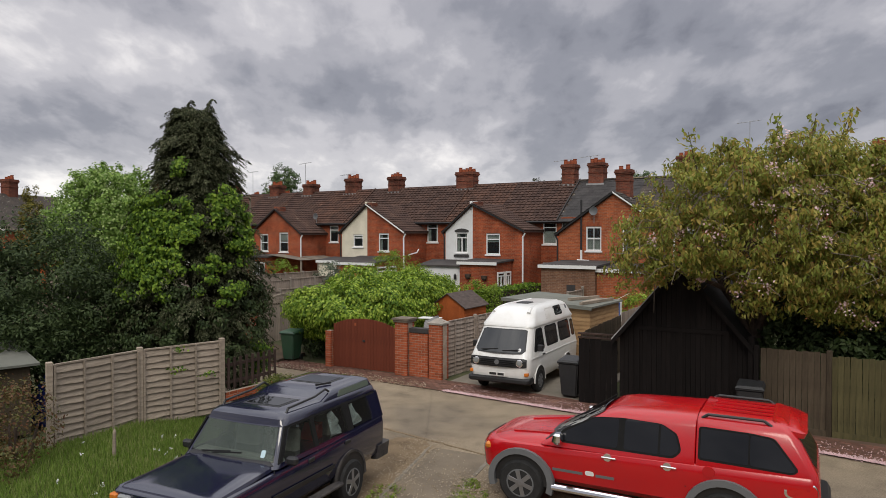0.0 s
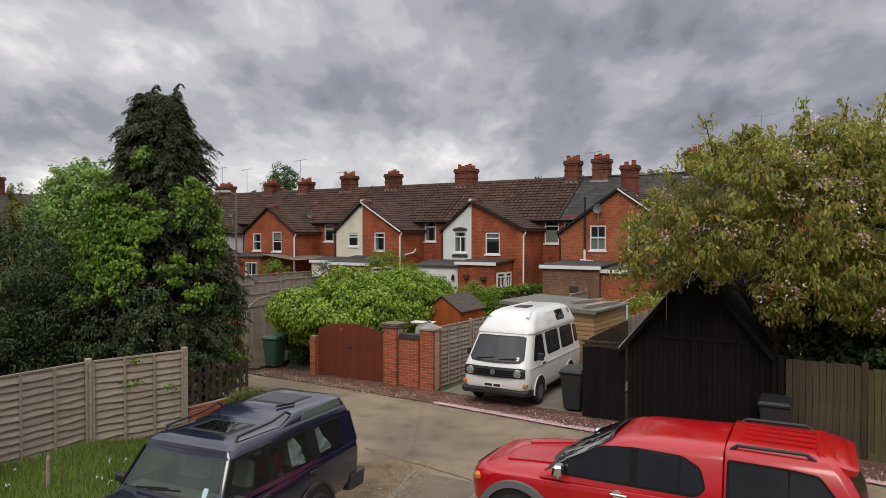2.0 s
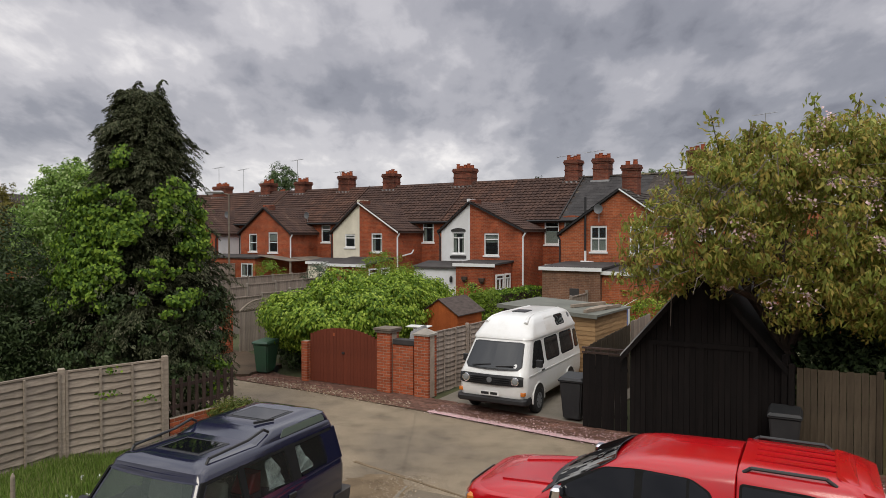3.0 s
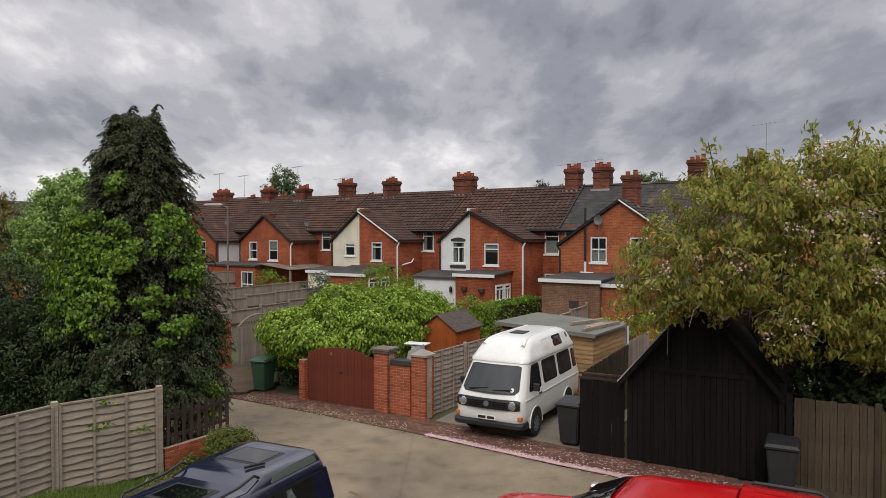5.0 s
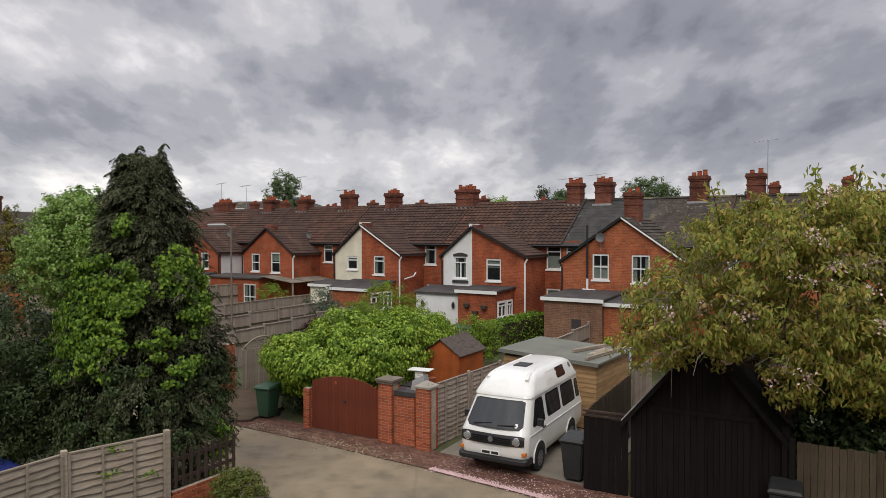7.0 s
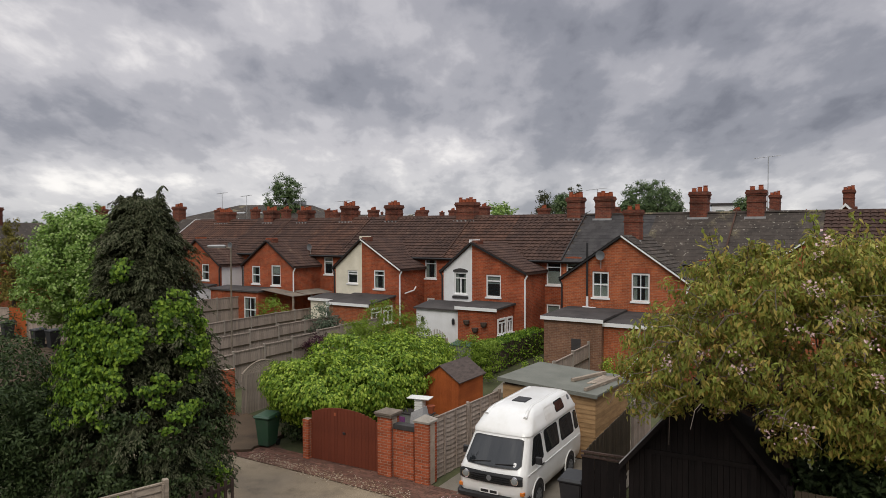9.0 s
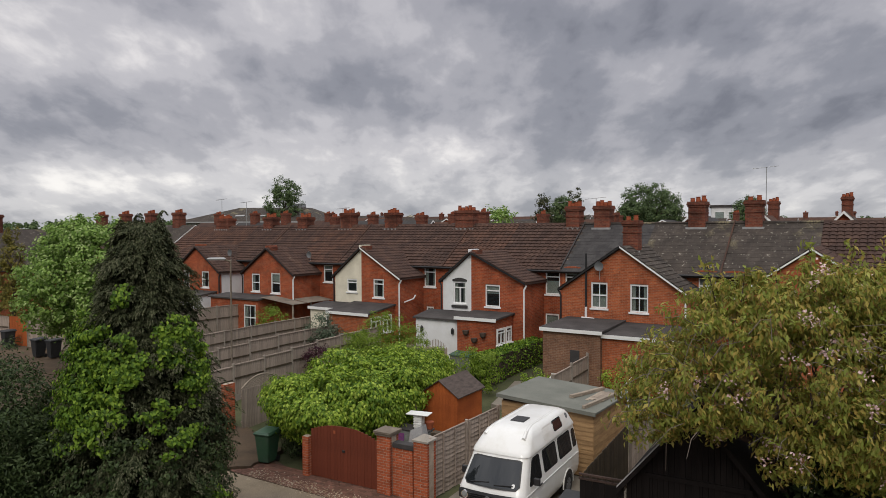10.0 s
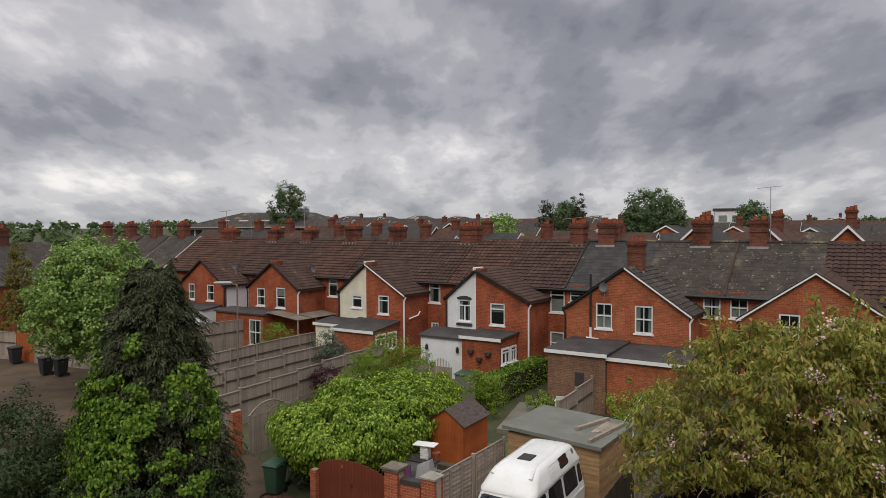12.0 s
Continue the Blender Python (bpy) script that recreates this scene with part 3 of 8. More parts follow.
    tube(bm, (0, WALL_B - 0.27, EAVE - 0.17), (x1 - x0, WALL_B - 0.27, EAVE - 0.17), 0.055, n=6)
    part("gutter", bm, M_BLACKPLASTIC, h)
    # rear wing half
    xe, xa = L(edge), L(apex)
    lo, hi = min(xe, xa), max(xe, xa)
    top = lambda x: za - (za - ze) * abs(x - xa) / abs(xe - xa) - 0.02
    holes = [(L(a), L(b), c, d) for a, b, c, d, s in WING_WIN[k] if x0 < (a + b) / 2 < x1]
    bm = bm_new()
    wall(bm, lo, hi, -0.3, top, holes, 0.0, 0.22)
    sx = (xe - 0.22, xe) if right else (xe, xe + 0.22)
    if (k, right) == (0, True):
        part("wing_wall", bm, front, h)
        bm = bm_new()
    hexa(bm, [(sx[0], 0.22, -0.3), (sx[1], 0.22, -0.3), (sx[1], WALL_B, -0.3), (sx[0], WALL_B, -0.3)], [(sx[0], 0.22, ze - 0.03), (sx[1], 0.22, ze - 0.03), (sx[1], WALL_B, ze - 0.03), (sx[0], WALL_B, ze - 0.03)])
    part("wing_wall", bm, M_WHITE if (k, right) == (0, True) else front, h)
    for a, b, c, d, s in WING_WIN[k]:
        if x0 < (a + b) / 2 < x1:
            window(h, L(a), L(b), c, d, 0.0, s, arch=front in (M_BRICK, M_BRICK2))
    if (k, right) == (3, False):
        for x0_, x1_, z0_, z1_, s_ in WING_WIN[3][:1]:
            xa_, xb_ = L(x0_) - 0.06, L(x1_) + 0.06
            head = [(xa_ + (xb_ - xa_) * i / 8, -0.03, z1_ + 0.10 + 0.10 * math.sin(math.pi * i / 8)) for i in range(9)]
            bm = slab(bm_new(), head + [(xb_, -0.03, z1_), (xa_, -0.03, z1_)], (0, 0.05, 0))
            part("window_head", bm, M_SLATE2, h, "dark arched window head")
            part("window_ledge", box(bm_new(), L(x0_) - 0.1, L(x1_) + 0.1, -0.07, -0.004, z0_ - 0.24, z0_ - 0.12), M_SLATE2, h)
    if (k, right) == (4, False):
        bm = bm_new()
        tube(bm, (L(6.37), -0.08, 3.55), (L(6.37), -0.08, 6.15), 0.055, n=8)
        part("soil_pipe", bm, M_BLACKPLASTIC, h, "black soil pipe")
        bm = bm_new()
        tube(bm, (L(6.37), -0.08, 2.95), (L(6.37), -0.08, 3.55), 0.06, n=8)
        tube(bm, (L(6.15), -0.10, 3.02), (L(6.8), -0.10, 2.99), 0.045, n=8)
        part("waste_pipe", bm, M_UPVC, h, "white waste pipe")
    if (k, right) == (2, True):
        bm = bm_new()
        xe_pipe = L(-4.95)
        tube(bm, (xe_pipe, 0.4, 3.1), (xe_pipe, 1.3, 3.22), 0.04, n=8)
        tube(bm, (xe_pipe, 1.3, 3.22), (xe_pipe, 1.5, 3.42), 0.04, n=8)
        part("waste_pipe", bm, M_UPVC, h, "white bent waste pipe")
    # wing roof
    over = 0.18 if right else -0.18
    zo = ze - (za - ze) / abs(xe - xa) * 0.18
    yv = WALL_B + (za - EAVE) / SLOPE
    xm = xa + (xe - xa) * (za - EAVE) / (za - ze)
    bm = bm_new()
    slab(bm, [(xe + over, -0.16, zo), (xa, -0.16, za), (xa, yv, za), (xm, WALL_B, EAVE), (xe + over, WALL_B, zo)], (0, 0, 0.09))
    part("wing_roof", bm, M_SLATE if slate else M_TILE, h)
    ob = wing_tiles(h, xe + over, zo + 0.09, xa, za + 0.09, yv, xm, M_SLATE if slate else M_TILE, not slate)
    white_trim = (right and k in (2, 4, 5, 6)) or (k in (5, 6))
    drop = 0.0
    bm = bm_new()
    slab(bm, [(xe + over, -0.19, zo - drop), (xa, -0.19, za - drop + 0.02), (xa, -0.19, za + 0.10), (xe + over, -0.19, zo + 0.09)], (0, 0.028, 0))
    part("bargeboard", bm, M_UPVC if white_trim else M_BLACKPLASTIC, h)
    if not right and k in (0, 1, 2, 3):
        part("party_upstand", box(bm_new(), xa - 0.20, xa - 0.03, 0.0, 0.9, za - 0.3, za + 0.24, 0.01), front, h)
    if right and k in (1, 2, 3):
        part("party_upstand", box(bm_new(), xa + 0.0, xa + 0.36, 0.02, 0.6, za - 0.3, za + 0.20, 0.01), M_BRICKS, h)
    # downpipe at the wing's corner
    bm = bm_new()
    xd = xe + (0.06 if right else -0.06)
    tube(bm, (xd - 0.0, -0.05, 0.3), (xd, -0.05, ze - 0.35), 0.045, n=8)
    tube(bm, (xd, -0.05, ze - 0.35), (xe + over, -0.02, ze - 0.12), 0.045, n=8)
    part("downpipe", bm, M_UPVC if right and k in (1, 2, 3, 4) else M_BLACKPLASTIC, h)
    return h, x0


def wing_tiles(parent, xe, ze, xa, za, yv, xm, material, wave):
    """Tile courses on the wing's slope, running from the eave up to its ridge."""
    bm = bm_new()
    run = math.hypot(xa - xe, za - ze)
    dx, dz = (xa - xe) / run, (za - ze) / run
    rows = max(2, round(run / 0.28))
    y_end = lambda f: WALL_B + max(0.0, (ze + (za - ze) * f - EAVE)) / SLOPE
    for r in range(rows):
        f0, f1 = r / rows, min(1.0, (r + 1) / rows + 0.02)
        yb = y_end((f0 + f1) / 2)
        n = max(2, round((yb + 0.16) / 0.28))
        for i in range(n):
            y0, y1 = -0.16 + (yb + 0.16) * i / n, -0.16 + (yb + 0.16) * (i + 1) / n
            cross = [(0.02, 0.0), (0.3, 0.03), (0.65, 0.03), (0.98, 0.0)] if wave else [(0.015, 0.0), (0.985, 0.0)]
            side = 1 if dx > 0 else -1
            low, high, und = [], [], []
            for fy, hh in cross:
                y = y0 + (y1 - y0) * fy
                nn = 0.058 + hh
                low.append(bm.verts.new((xe + dx * run * f0 - dz * nn * side, y, ze + dz * run * f0 + abs(dx) * nn)))
                nn = 0.022 + hh
                high.append(bm.verts.new((xe + dx * run * f1 - dz * nn * side, y, ze + dz * run * f1 + abs(dx) * nn)))
                und.append(bm.verts.new((xe + dx * run * f0, y, ze + dz * run * f0)))
            for j in range(len(cross) - 1):
                bm.faces.new((low[j], low[j + 1], high[j + 1], high[j]))
                bm.faces.new((und[j], und[j + 1], low[j + 1], low[j]))
    ob = part("wing_tiles", bm, material, parent)
    ob["kind"] = "stuff"
    return ob


HOUSES = {}
for k in range(len(WINGS)):
    for right in (False, True):
        HOUSES[k, right] = terrace_house(k, right)


def house_at(a):
    best = [h for h in HOUSES.values() if h[1] <= a]
    return max(best, key=lambda h: h[1])


for a, w, top, pots in [(-27.3, 1.5, 8.3, 6), (-21.9, 1.0, 8.35, 4), (-18.2, 1.0, 8.3, 4), (-13.9, 1.0, 8.55, 4), (-9.9, 0.95, 8.5, 4), (-4.0, 1.3, 8.55, 5), (3.35, 0.8, 8.65, 4), (5.1, 0.9, 8.65, 4), (10.25, 0.85, 8.75, 3), (13.0, 0.8, 8.75, 2), (19.5, 0.9, 8.75, 4)]:
    h, hx = house_at(a)
    chimney(h, a - hx, RIDGE_B, RIDGE_Z, top, w, 0.75, pots)
h, hx = house_at(8.1)
chimney(h, 8.1 - hx, 1.6, 6.5, 7.75, 0.75, 0.6, 2)

# ---- vehicles ----
M_VANPAINT = gloss_mat("white_van_paint", (0.74, 0.74, 0.72), 0.28, 0.0, 0.4, (0.66, 0.65, 0.61), 2.0)
M_REDPAINT = gloss_mat("red_car_paint", (0.42, 0.003, 0.007), 0.24, 0.0, 0.35, (0.36, 0.008, 0.013), 3.0)
M_NAVY = gloss_mat("navy_car_paint", (0.010, 0.011, 0.030), 0.13, 0.0, 0.7, (0.016, 0.016, 0.033), 2.5)
M_MUD = rough_mat("dirty_lower_panel", (0.075, 0.068, 0.062), (0.03, 0.028, 0.03), 4.0, 0.7, 30, 0.1)
M_SEAL = rough_mat("black_rubber_seal", (0.012, 0.012, 0.012), (0.007, 0.007, 0.007), 8, 0.9, 60, 0.1)
M_CARGLASS = glass_mat("tinted_car_glass", (0.005, 0.0055, 0.007), 0.02)
M_CARGLASS.node_tree.nodes["Principled BSDF"].inputs["Specular IOR Level"].default_value = 0.5
M_SCREEN = glass_mat("grey_green_windscreen", (0.075, 0.092, 0.078))
M_VANGLASS = glass_mat("camper_glass", (0.014, 0.016, 0.018))
M_TYRE = rough_mat("tyre_rubber", (0.03, 0.03, 0.03), (0.018, 0.018, 0.018), 8, 0.85, 60, 0.2)
M_RIM = gloss_mat("alloy_rim", (0.26, 0.26, 0.27), 0.35, 0.7)
M_CHROME = gloss_mat("chrome", (0.75, 0.75, 0.76), 0.08, 1.0)
M_GREYPL = gloss_mat("grey_plastic_trim", (0.12, 0.125, 0.13), 0.55)
M_AMBER = gloss_mat("amber_lens", (0.55, 0.16, 0.02), 0.2)
M_REDLENS = gloss_mat("red_lens", (0.45, 0.01, 0.01), 0.12)
M_LAMPGLASS = gloss_mat("headlamp_glass", (0.22, 0.23, 0.23), 0.08)
M_PLATE = gloss_mat("number_plate", (0.72, 0.72, 0.70), 0.4)


def outline(xf, xr, hw, rf, rr, n=5, bow=0.0):
    pts = []
    for cx, cy, r, a0 in ((xf - rf, hw - rf, rf, 0), (xr + rr, hw - rr, rr, 90), (xr + rr, -hw + rr, rr, 180), (xf - rf, -hw + rf, rf, 270)):
        for i in range(n + 1):
            a = radians(a0 + 90 * i / n)
            x, y = cx + r * math.cos(a), cy + r * math.sin(a)
            if bow and x > (xf + xr) / 2:
                x -= bow * (y / hw) ** 2
            pts.append((x, y))
    return pts


def loft(bm, loops, bow=0.0, cap=True, gaps=()):
    """Stacks rounded outlines: (z at the front, z at the back, x front, x back, half width, corner radius)."""
    rings = []
    for zf, zr, xf, xr, hw, r in loops:
        rings.append([bm.verts.new((x, y, zr + (zf - zr) * (x - xr) / (xf - xr))) for x, y in outline(xf, xr, hw, *(r if isinstance(r, tuple) else (r, r)), 5, bow)])
    for level, (a, b) in enumerate(zip(rings, rings[1:])):
        for i in range(len(a)):
            j = (i + 1) % len(a)
            if (level, i) not in gaps:
                bm.faces.new((a[i], a[j], b[j], b[i]))
    bm.faces.new(rings[0][::-1])
    if cap:
        bm.faces.new(rings[-1])
    return bm


def lerp_loops(loops, z, col):
    zs = [(l[0] + l[1]) / 2 for l in loops]
    return float(np.interp(z, zs, [l[col] for l in loops]))


def rounded(points, r, n=4):
    """A polygon with its corners rounded."""
    out = []
    for i, p in enumerate(points):
        p, a, b = Vector(p), Vector(points[i - 1]), Vector(points[(i + 1) % len(points)])
        u, v = (a - p), (b - p)
        k = min(r, u.length * 0.45, v.length * 0.45)
        s, e = p + u.normalized() * k, p + v.normalized() * k
        for j in range(n + 1):
            t = j / n
            out.append(s * (1 - t) ** 2 + p * 2 * t * (1 - t) + e * t * t)
    return out


def side_pane(loops, poly, side=1, r=0.05, lift=0.006, thick=0.012):
    """A panel on a vehicle's flank: poly of (x, z)."""
    bm = bm_new()
    pts = [(p[0], side * (lerp_loops(loops, p[1], 4) + lift), p[1]) for p in rounded(poly, r)]
    return slab(bm, pts, (0, -side * thick, 0))


def front_pane(loops, poly, bow=0.0, r=0.06, lift=0.008, rear=False):
    """A curved panel on a vehicle's front or back: poly of (y, z)."""
    pts = rounded(poly, r)
    ys = [p[0] for p in pts]
    y0, y1, n = min(ys) + 1e-4, max(ys) - 1e-4, 18
    face = (lambda y, z: lerp_loops(loops, z, 3) - lift) if rear else (lambda y, z: lerp_loops(loops, z, 2) - bow * (y / lerp_loops(loops, z, 4)) ** 2 + lift)
    thick = 0.014 if rear else -0.014
    bm = bm_new()
    cols = []
    for i in range(n + 1):
        y = y0 + (y1 - y0) * i / n
        zs = []
        for a, b in zip(pts, pts[1:] + pts[:1]):
            if (a[0] - y) * (b[0] - y) <= 0 and abs(a[0] - b[0]) > 1e-9:
                zs.append(a[1] + (b[1] - a[1]) * (y - a[0]) / (b[0] - a[0]))
        lo, hi = min(zs), max(zs)
        if hi - lo < 0.002:
            hi = lo + 0.002
        row = [(face(y, lo + (hi - lo) * k / 4), y, lo + (hi - lo) * k / 4) for k in range(5)]
        cols.append(([bm.verts.new(p) for p in row], [bm.verts.new((p[0] + thick, p[1], p[2])) for p in row]))
    for (a, c), (b, d) in zip(cols, cols[1:]):
        for k in range(4):
            bm.faces.new((a[k], b[k], b[k + 1], a[k + 1]))
            bm.faces.new((c[k], c[k + 1], d[k + 1], d[k]))
        bm.faces.new((a[0], c[0], d[0], b[0]))
        bm.faces.new((a[4], b[4], d[4], c[4]))
    for a, c in (cols[0], cols[-1]):
        for k in range(4):
            bm.faces.new((a[k], a[k + 1], c[k + 1], c[k]))
    return bm


def wheel(parent, x, y, r, width, side, spokes=6, rim_r=0.62, hub=None):
    w = new("wheel")
    w.parent = parent
    w.matrix_basis = pose(x, y, r)
    o = side * width / 2
    bm = bm_new()
    prof = [(r * rim_r, -width / 2), (r * 0.9, -width / 2), (r * 0.985, -width / 2 + 0.03), (r, -width / 4), (r, width / 4), (r * 0.985, width / 2 - 0.03), (r * 0.9, width / 2), (r * rim_r, width / 2)]
    lathe(bm, prof, 28, axis="Y")
    part("tyre", bm, M_TYRE, w, smooth=True)
    bm = bm_new()
    lathe(bm, [(0.001, o * 0.55), (r * rim_r * 0.97, o * 0.55), (r * rim_r * 0.99, o * 1.02), (r * rim_r * 0.9, o * 1.04), (r * rim_r * 0.88, o * 0.7)][: 5], 24, axis="Y")
    part("rim", bm, M_GREYPL, w, smooth=True)
    bm = bm_new()
    for i in range(spokes):
        a = 2 * math.pi * i / spokes + 0.3
        d, t = Vector((math.cos(a), 0, math.sin(a))), Vector((-math.sin(a), 0, math.cos(a)))
        k = r * rim_r
        hexa(bm, [d * 0.04 + t * 0.035 + Vector((0, o * 0.9, 0)), d * 0.04 - t * 0.035 + Vector((0, o * 0.9, 0)), d * k * 0.92 - t * 0.045 + Vector((0, o * 0.92, 0)), d * k * 0.92 + t * 0.045 + Vector((0, o * 0.92, 0))],
             [d * 0.04 + t * 0.03 + Vector((0, o * 1.06, 0)), d * 0.04 - t * 0.03 + Vector((0, o * 1.06, 0)), d * k * 0.92 - t * 0.035 + Vector((0, o * 1.03, 0)), d * k * 0.92 + t * 0.035 + Vector((0, o * 1.03, 0))])
    lathe(bm, [(0.06, o * 0.8), (0.065, o * 1.06), (0.03, o * 1.1)], 12, axis="Y")
    part("spokes", bm, hub or M_RIM, w)


def arch(x, y, z, r0, r1, side, thick, a0=-8, a1=188, flat=1.0):
    """A wheel-arch band or, with r0 = 0, a dark wheel well."""
    bm = bm_new()
    n = 18
    ang = [radians(a0 + (a1 - a0) * i / n) for i in range(n + 1)]
    outer = [(x + r1 * math.cos(a) * flat, z + r1 * math.sin(a)) for a in ang]
    if r0 == 0:
        slab(bm, [(p, y, q) for p, q in outer], (0, -side * thick, 0))
        return bm
    inner = [(x + r0 * math.cos(a) * flat, z + r0 * math.sin(a)) for a in ang]
    for i in range(n):
        poly = [inner[i], inner[i + 1], outer[i + 1], outer[i]]
        slab(bm, [(p, y, q) for p, q in poly], (0, -side * thick, 0))
    bmesh.ops.remove_doubles(bm, verts=bm.verts, dist=0.0005)
    return bm


def strip(p, q, w, h):
    bm = bm_new()
    p, q = Vector(p), Vector(q)
    d = (q - p).normalized()
    s = d.cross(Vector((0, 0, 1)))
    s = s.normalized() * w / 2 if s.length > 1e-3 else Vector((w / 2, 0, 0))
    u = s.cross(d).normalized() * h / 2
    return hexa(bm, [p - s - u, p + s - u, p + s + u, p - s + u], [q - s - u, q + s - u, q + s + u, q - s + u])


def plate(parent, m, w=0.50, h=0.11, bars=7):
    ob = new("number_plate")
    ob.parent = parent
    ob.matrix_basis = m
    bm = bm_new()
    box(bm, 0, 0.012, -w / 2, w / 2, -h / 2, h / 2, 0.004)
    part("plate", bm, M_PLATE, ob)
    bm = bm_new()
    box(bm, 0.012, 0.015, -w * 0.42, -w * 0.02, -h * 0.3, h * 0.3)
    box(bm, 0.012, 0.015, w * 0.06, w * 0.42, -h * 0.3, h * 0.3)
    part("lettering", bm, M_BLACKPLASTIC, ob)


def camper_van():
    v = thing("camper_van", "white high-top camper van with black grille, parked on the driveway", "van", pose(1.45, 18.30, 0.015, 0, 0, -118.5) @ Matrix.Scale(0.96, 4))
    B = [(0.34, 0.34, -0.12, -4.42, 0.82, 0.12), (0.44, 0.44, -0.05, -4.50, 0.89, 0.16), (0.62, 0.62, -0.01, -4.55, 0.918, 0.2), (0.98, 0.98, -0.02, -4.56, 0.92, 0.2), (1.08, 1.08, -0.06, -4.55, 0.91, 0.2), (1.18, 1.18, -0.13, -4.53, 0.89, 0.2), (1.80, 1.80, -0.58, -4.40, 0.785, 0.18), (1.86, 1.86, -0.62, -4.38, 0.79, 0.2)]
    bm = loft(bm_new(), B, 0.10)
    part("body", bm, M_VANPAINT, v, "white painted steel body", True)
    T = [(1.85, 1.85, -0.60, -4.40, 0.805, 0.2), (1.90, 1.90, -0.62, -4.40, 0.81, 0.22), (1.97, 1.97, -0.68, -4.36, 0.775, 0.24), (2.18, 2.18, -0.92, -4.26, 0.70, 0.26), (2.29, 2.29, -1.06, -4.16, 0.645, 0.26), (2.36, 2.35, -1.28, -4.02, 0.575, 0.26), (2.40, 2.39, -1.60, -3.85, 0.46, 0.25), (2.41, 2.40, -2.0, -3.6, 0.22, 0.15)]
    bm = loft(bm_new(), T, 0.08)
    top = part("high_top", bm, M_VANPAINT, v, "moulded white glass-fibre roof", True)
    bm = bm_new()
    box(bm, -2.35, -1.85, -0.2, 0.2, 2.38, 2.435, 0.02)
    part("roof_vent", bm, M_BLACKPLASTIC, top)
    for s in (1, -1):
        part("roof_window", side_pane(T, [(-2.75, 2.03), (-2.75, 2.25), (-3.35, 2.25), (-3.35, 2.03)], s, 0.06), M_VANGLASS, top)
        part("window_seal", side_pane(T, [(-2.71, 2.0), (-2.71, 2.28), (-3.39, 2.28), (-3.39, 2.0)], s, 0.08, 0.004), M_SEAL, top)
        bm = side_pane(T, [(-1.9, 1.97), (-1.98, 2.28), (-3.98, 2.28), (-4.05, 1.97)], s, 0.08, 0.003)
        part("moulded_panel", bm, M_VANPAINT, top)
        part("round_badge", side_pane(T, [(-3.78, 2.12), (-3.78, 2.26), (-3.92, 2.26), (-3.92, 2.12)], s, 0.07, 0.008), M_GREYPL, top)
        for seal in ([(-0.57, 1.17), (-0.95, 1.79), (-1.45, 1.79), (-1.45, 1.17)], [(-1.64, 1.20), (-1.64, 1.79), (-2.66, 1.79), (-2.66, 1.20)], [(-2.81, 1.20), (-2.81, 1.79), (-3.84, 1.79), (-3.88, 1.20)], [(-3.97, 1.23), (-3.97, 1.75), (-4.25, 1.75), (-4.31, 1.23)]):
            part("window_seal", side_pane(B, seal, s, 0.10, 0.003), M_SEAL, v)
        bm = bm_new()
        for p, q in zip([(-1.02, s * 0.54, 2.245), (-1.30, s * 0.50, 2.345), (-1.75, s * 0.44, 2.395)], [(-1.30, s * 0.50, 2.345), (-1.75, s * 0.44, 2.395), (-3.75, s * 0.44, 2.385)]):
            tube(bm, (p[0], p[1], p[2] - 0.035), (q[0], q[1], q[2] - 0.035), 0.055, n=12)
        part("roof_rib", bm, M_VANPAINT, top, "", True)
        part("door_window", side_pane(B, [(-0.62, 1.20), (-0.98, 1.76), (-1.42, 1.76), (-1.42, 1.20)], s, 0.06), M_VANGLASS, v)
        part("side_window", side_pane(B, [(-1.68, 1.24), (-1.68, 1.75), (-2.62, 1.75), (-2.62, 1.24)], s, 0.10), M_VANGLASS, v)
        part("side_window", side_pane(B, [(-2.85, 1.24), (-2.85, 1.75), (-3.80, 1.75), (-3.84, 1.24)], s, 0.10), M_VANGLASS, v)
        part("corner_window", side_pane(B, [(-4.0, 1.26), (-4.0, 1.72), (-4.22, 1.72), (-4.28, 1.26)], s, 0.05), M_VANGLASS, v)
        for xx, zz in ((-0.98, 0.36), (-3.44, 0.36)):
            part("wheel_well", arch(xx, s * 0.925, zz, 0, 0.40, s, 0.06), M_BLACKPLASTIC, v)
            part("wheel_lip", arch(xx, s * 0.934, zz, 0.395, 0.425, s, 0.03), M_VANPAINT, v)
            wheel(v, xx, s * 0.84, 0.325, 0.19, s, 8, 0.6, M_GREYPL)
        part("door_seam", side_pane(B, [(-1.52, 0.5), (-1.52, 1.78), (-1.535, 1.78), (-1.535, 0.5)], s, 0.002, 0.002), M_BLACKPLASTIC, v)
        part("door_seam", side_pane(B, [(-2.72, 0.5), (-2.72, 1.78), (-2.735, 1.78), (-2.735, 0.5)], s, 0.002, 0.002), M_BLACKPLASTIC, v)
        part("waist_crease", strip((-0.3, s * 0.925, 1.02), (-4.35, s * 0.925, 1.02), 0.015, 0.03), M_VANPAINT, v)
        bm = bm_new()
        box(bm, -1.35, -1.16, s * 0.92, s * 0.95, 1.03, 1.07, 0.01)
        part("door_handle", bm, M_BLACKPLASTIC, v)
        bm = bm_new()
        box(bm, -0.80, -0.72, s * 0.93, s * 1.10, 1.19, 1.38, 0.02)
        part("wing_mirror", bm, M_BLACKPLASTIC, v)
        bm = bm_new()
        lathe(bm, [(0.105, 0.02), (0.105, 0.045), (0.09, 0.052)], 18, (-0.07, s * 0.66, 0.93), "X")
        lamp = part("headlamp", bm, M_CHROME, v)
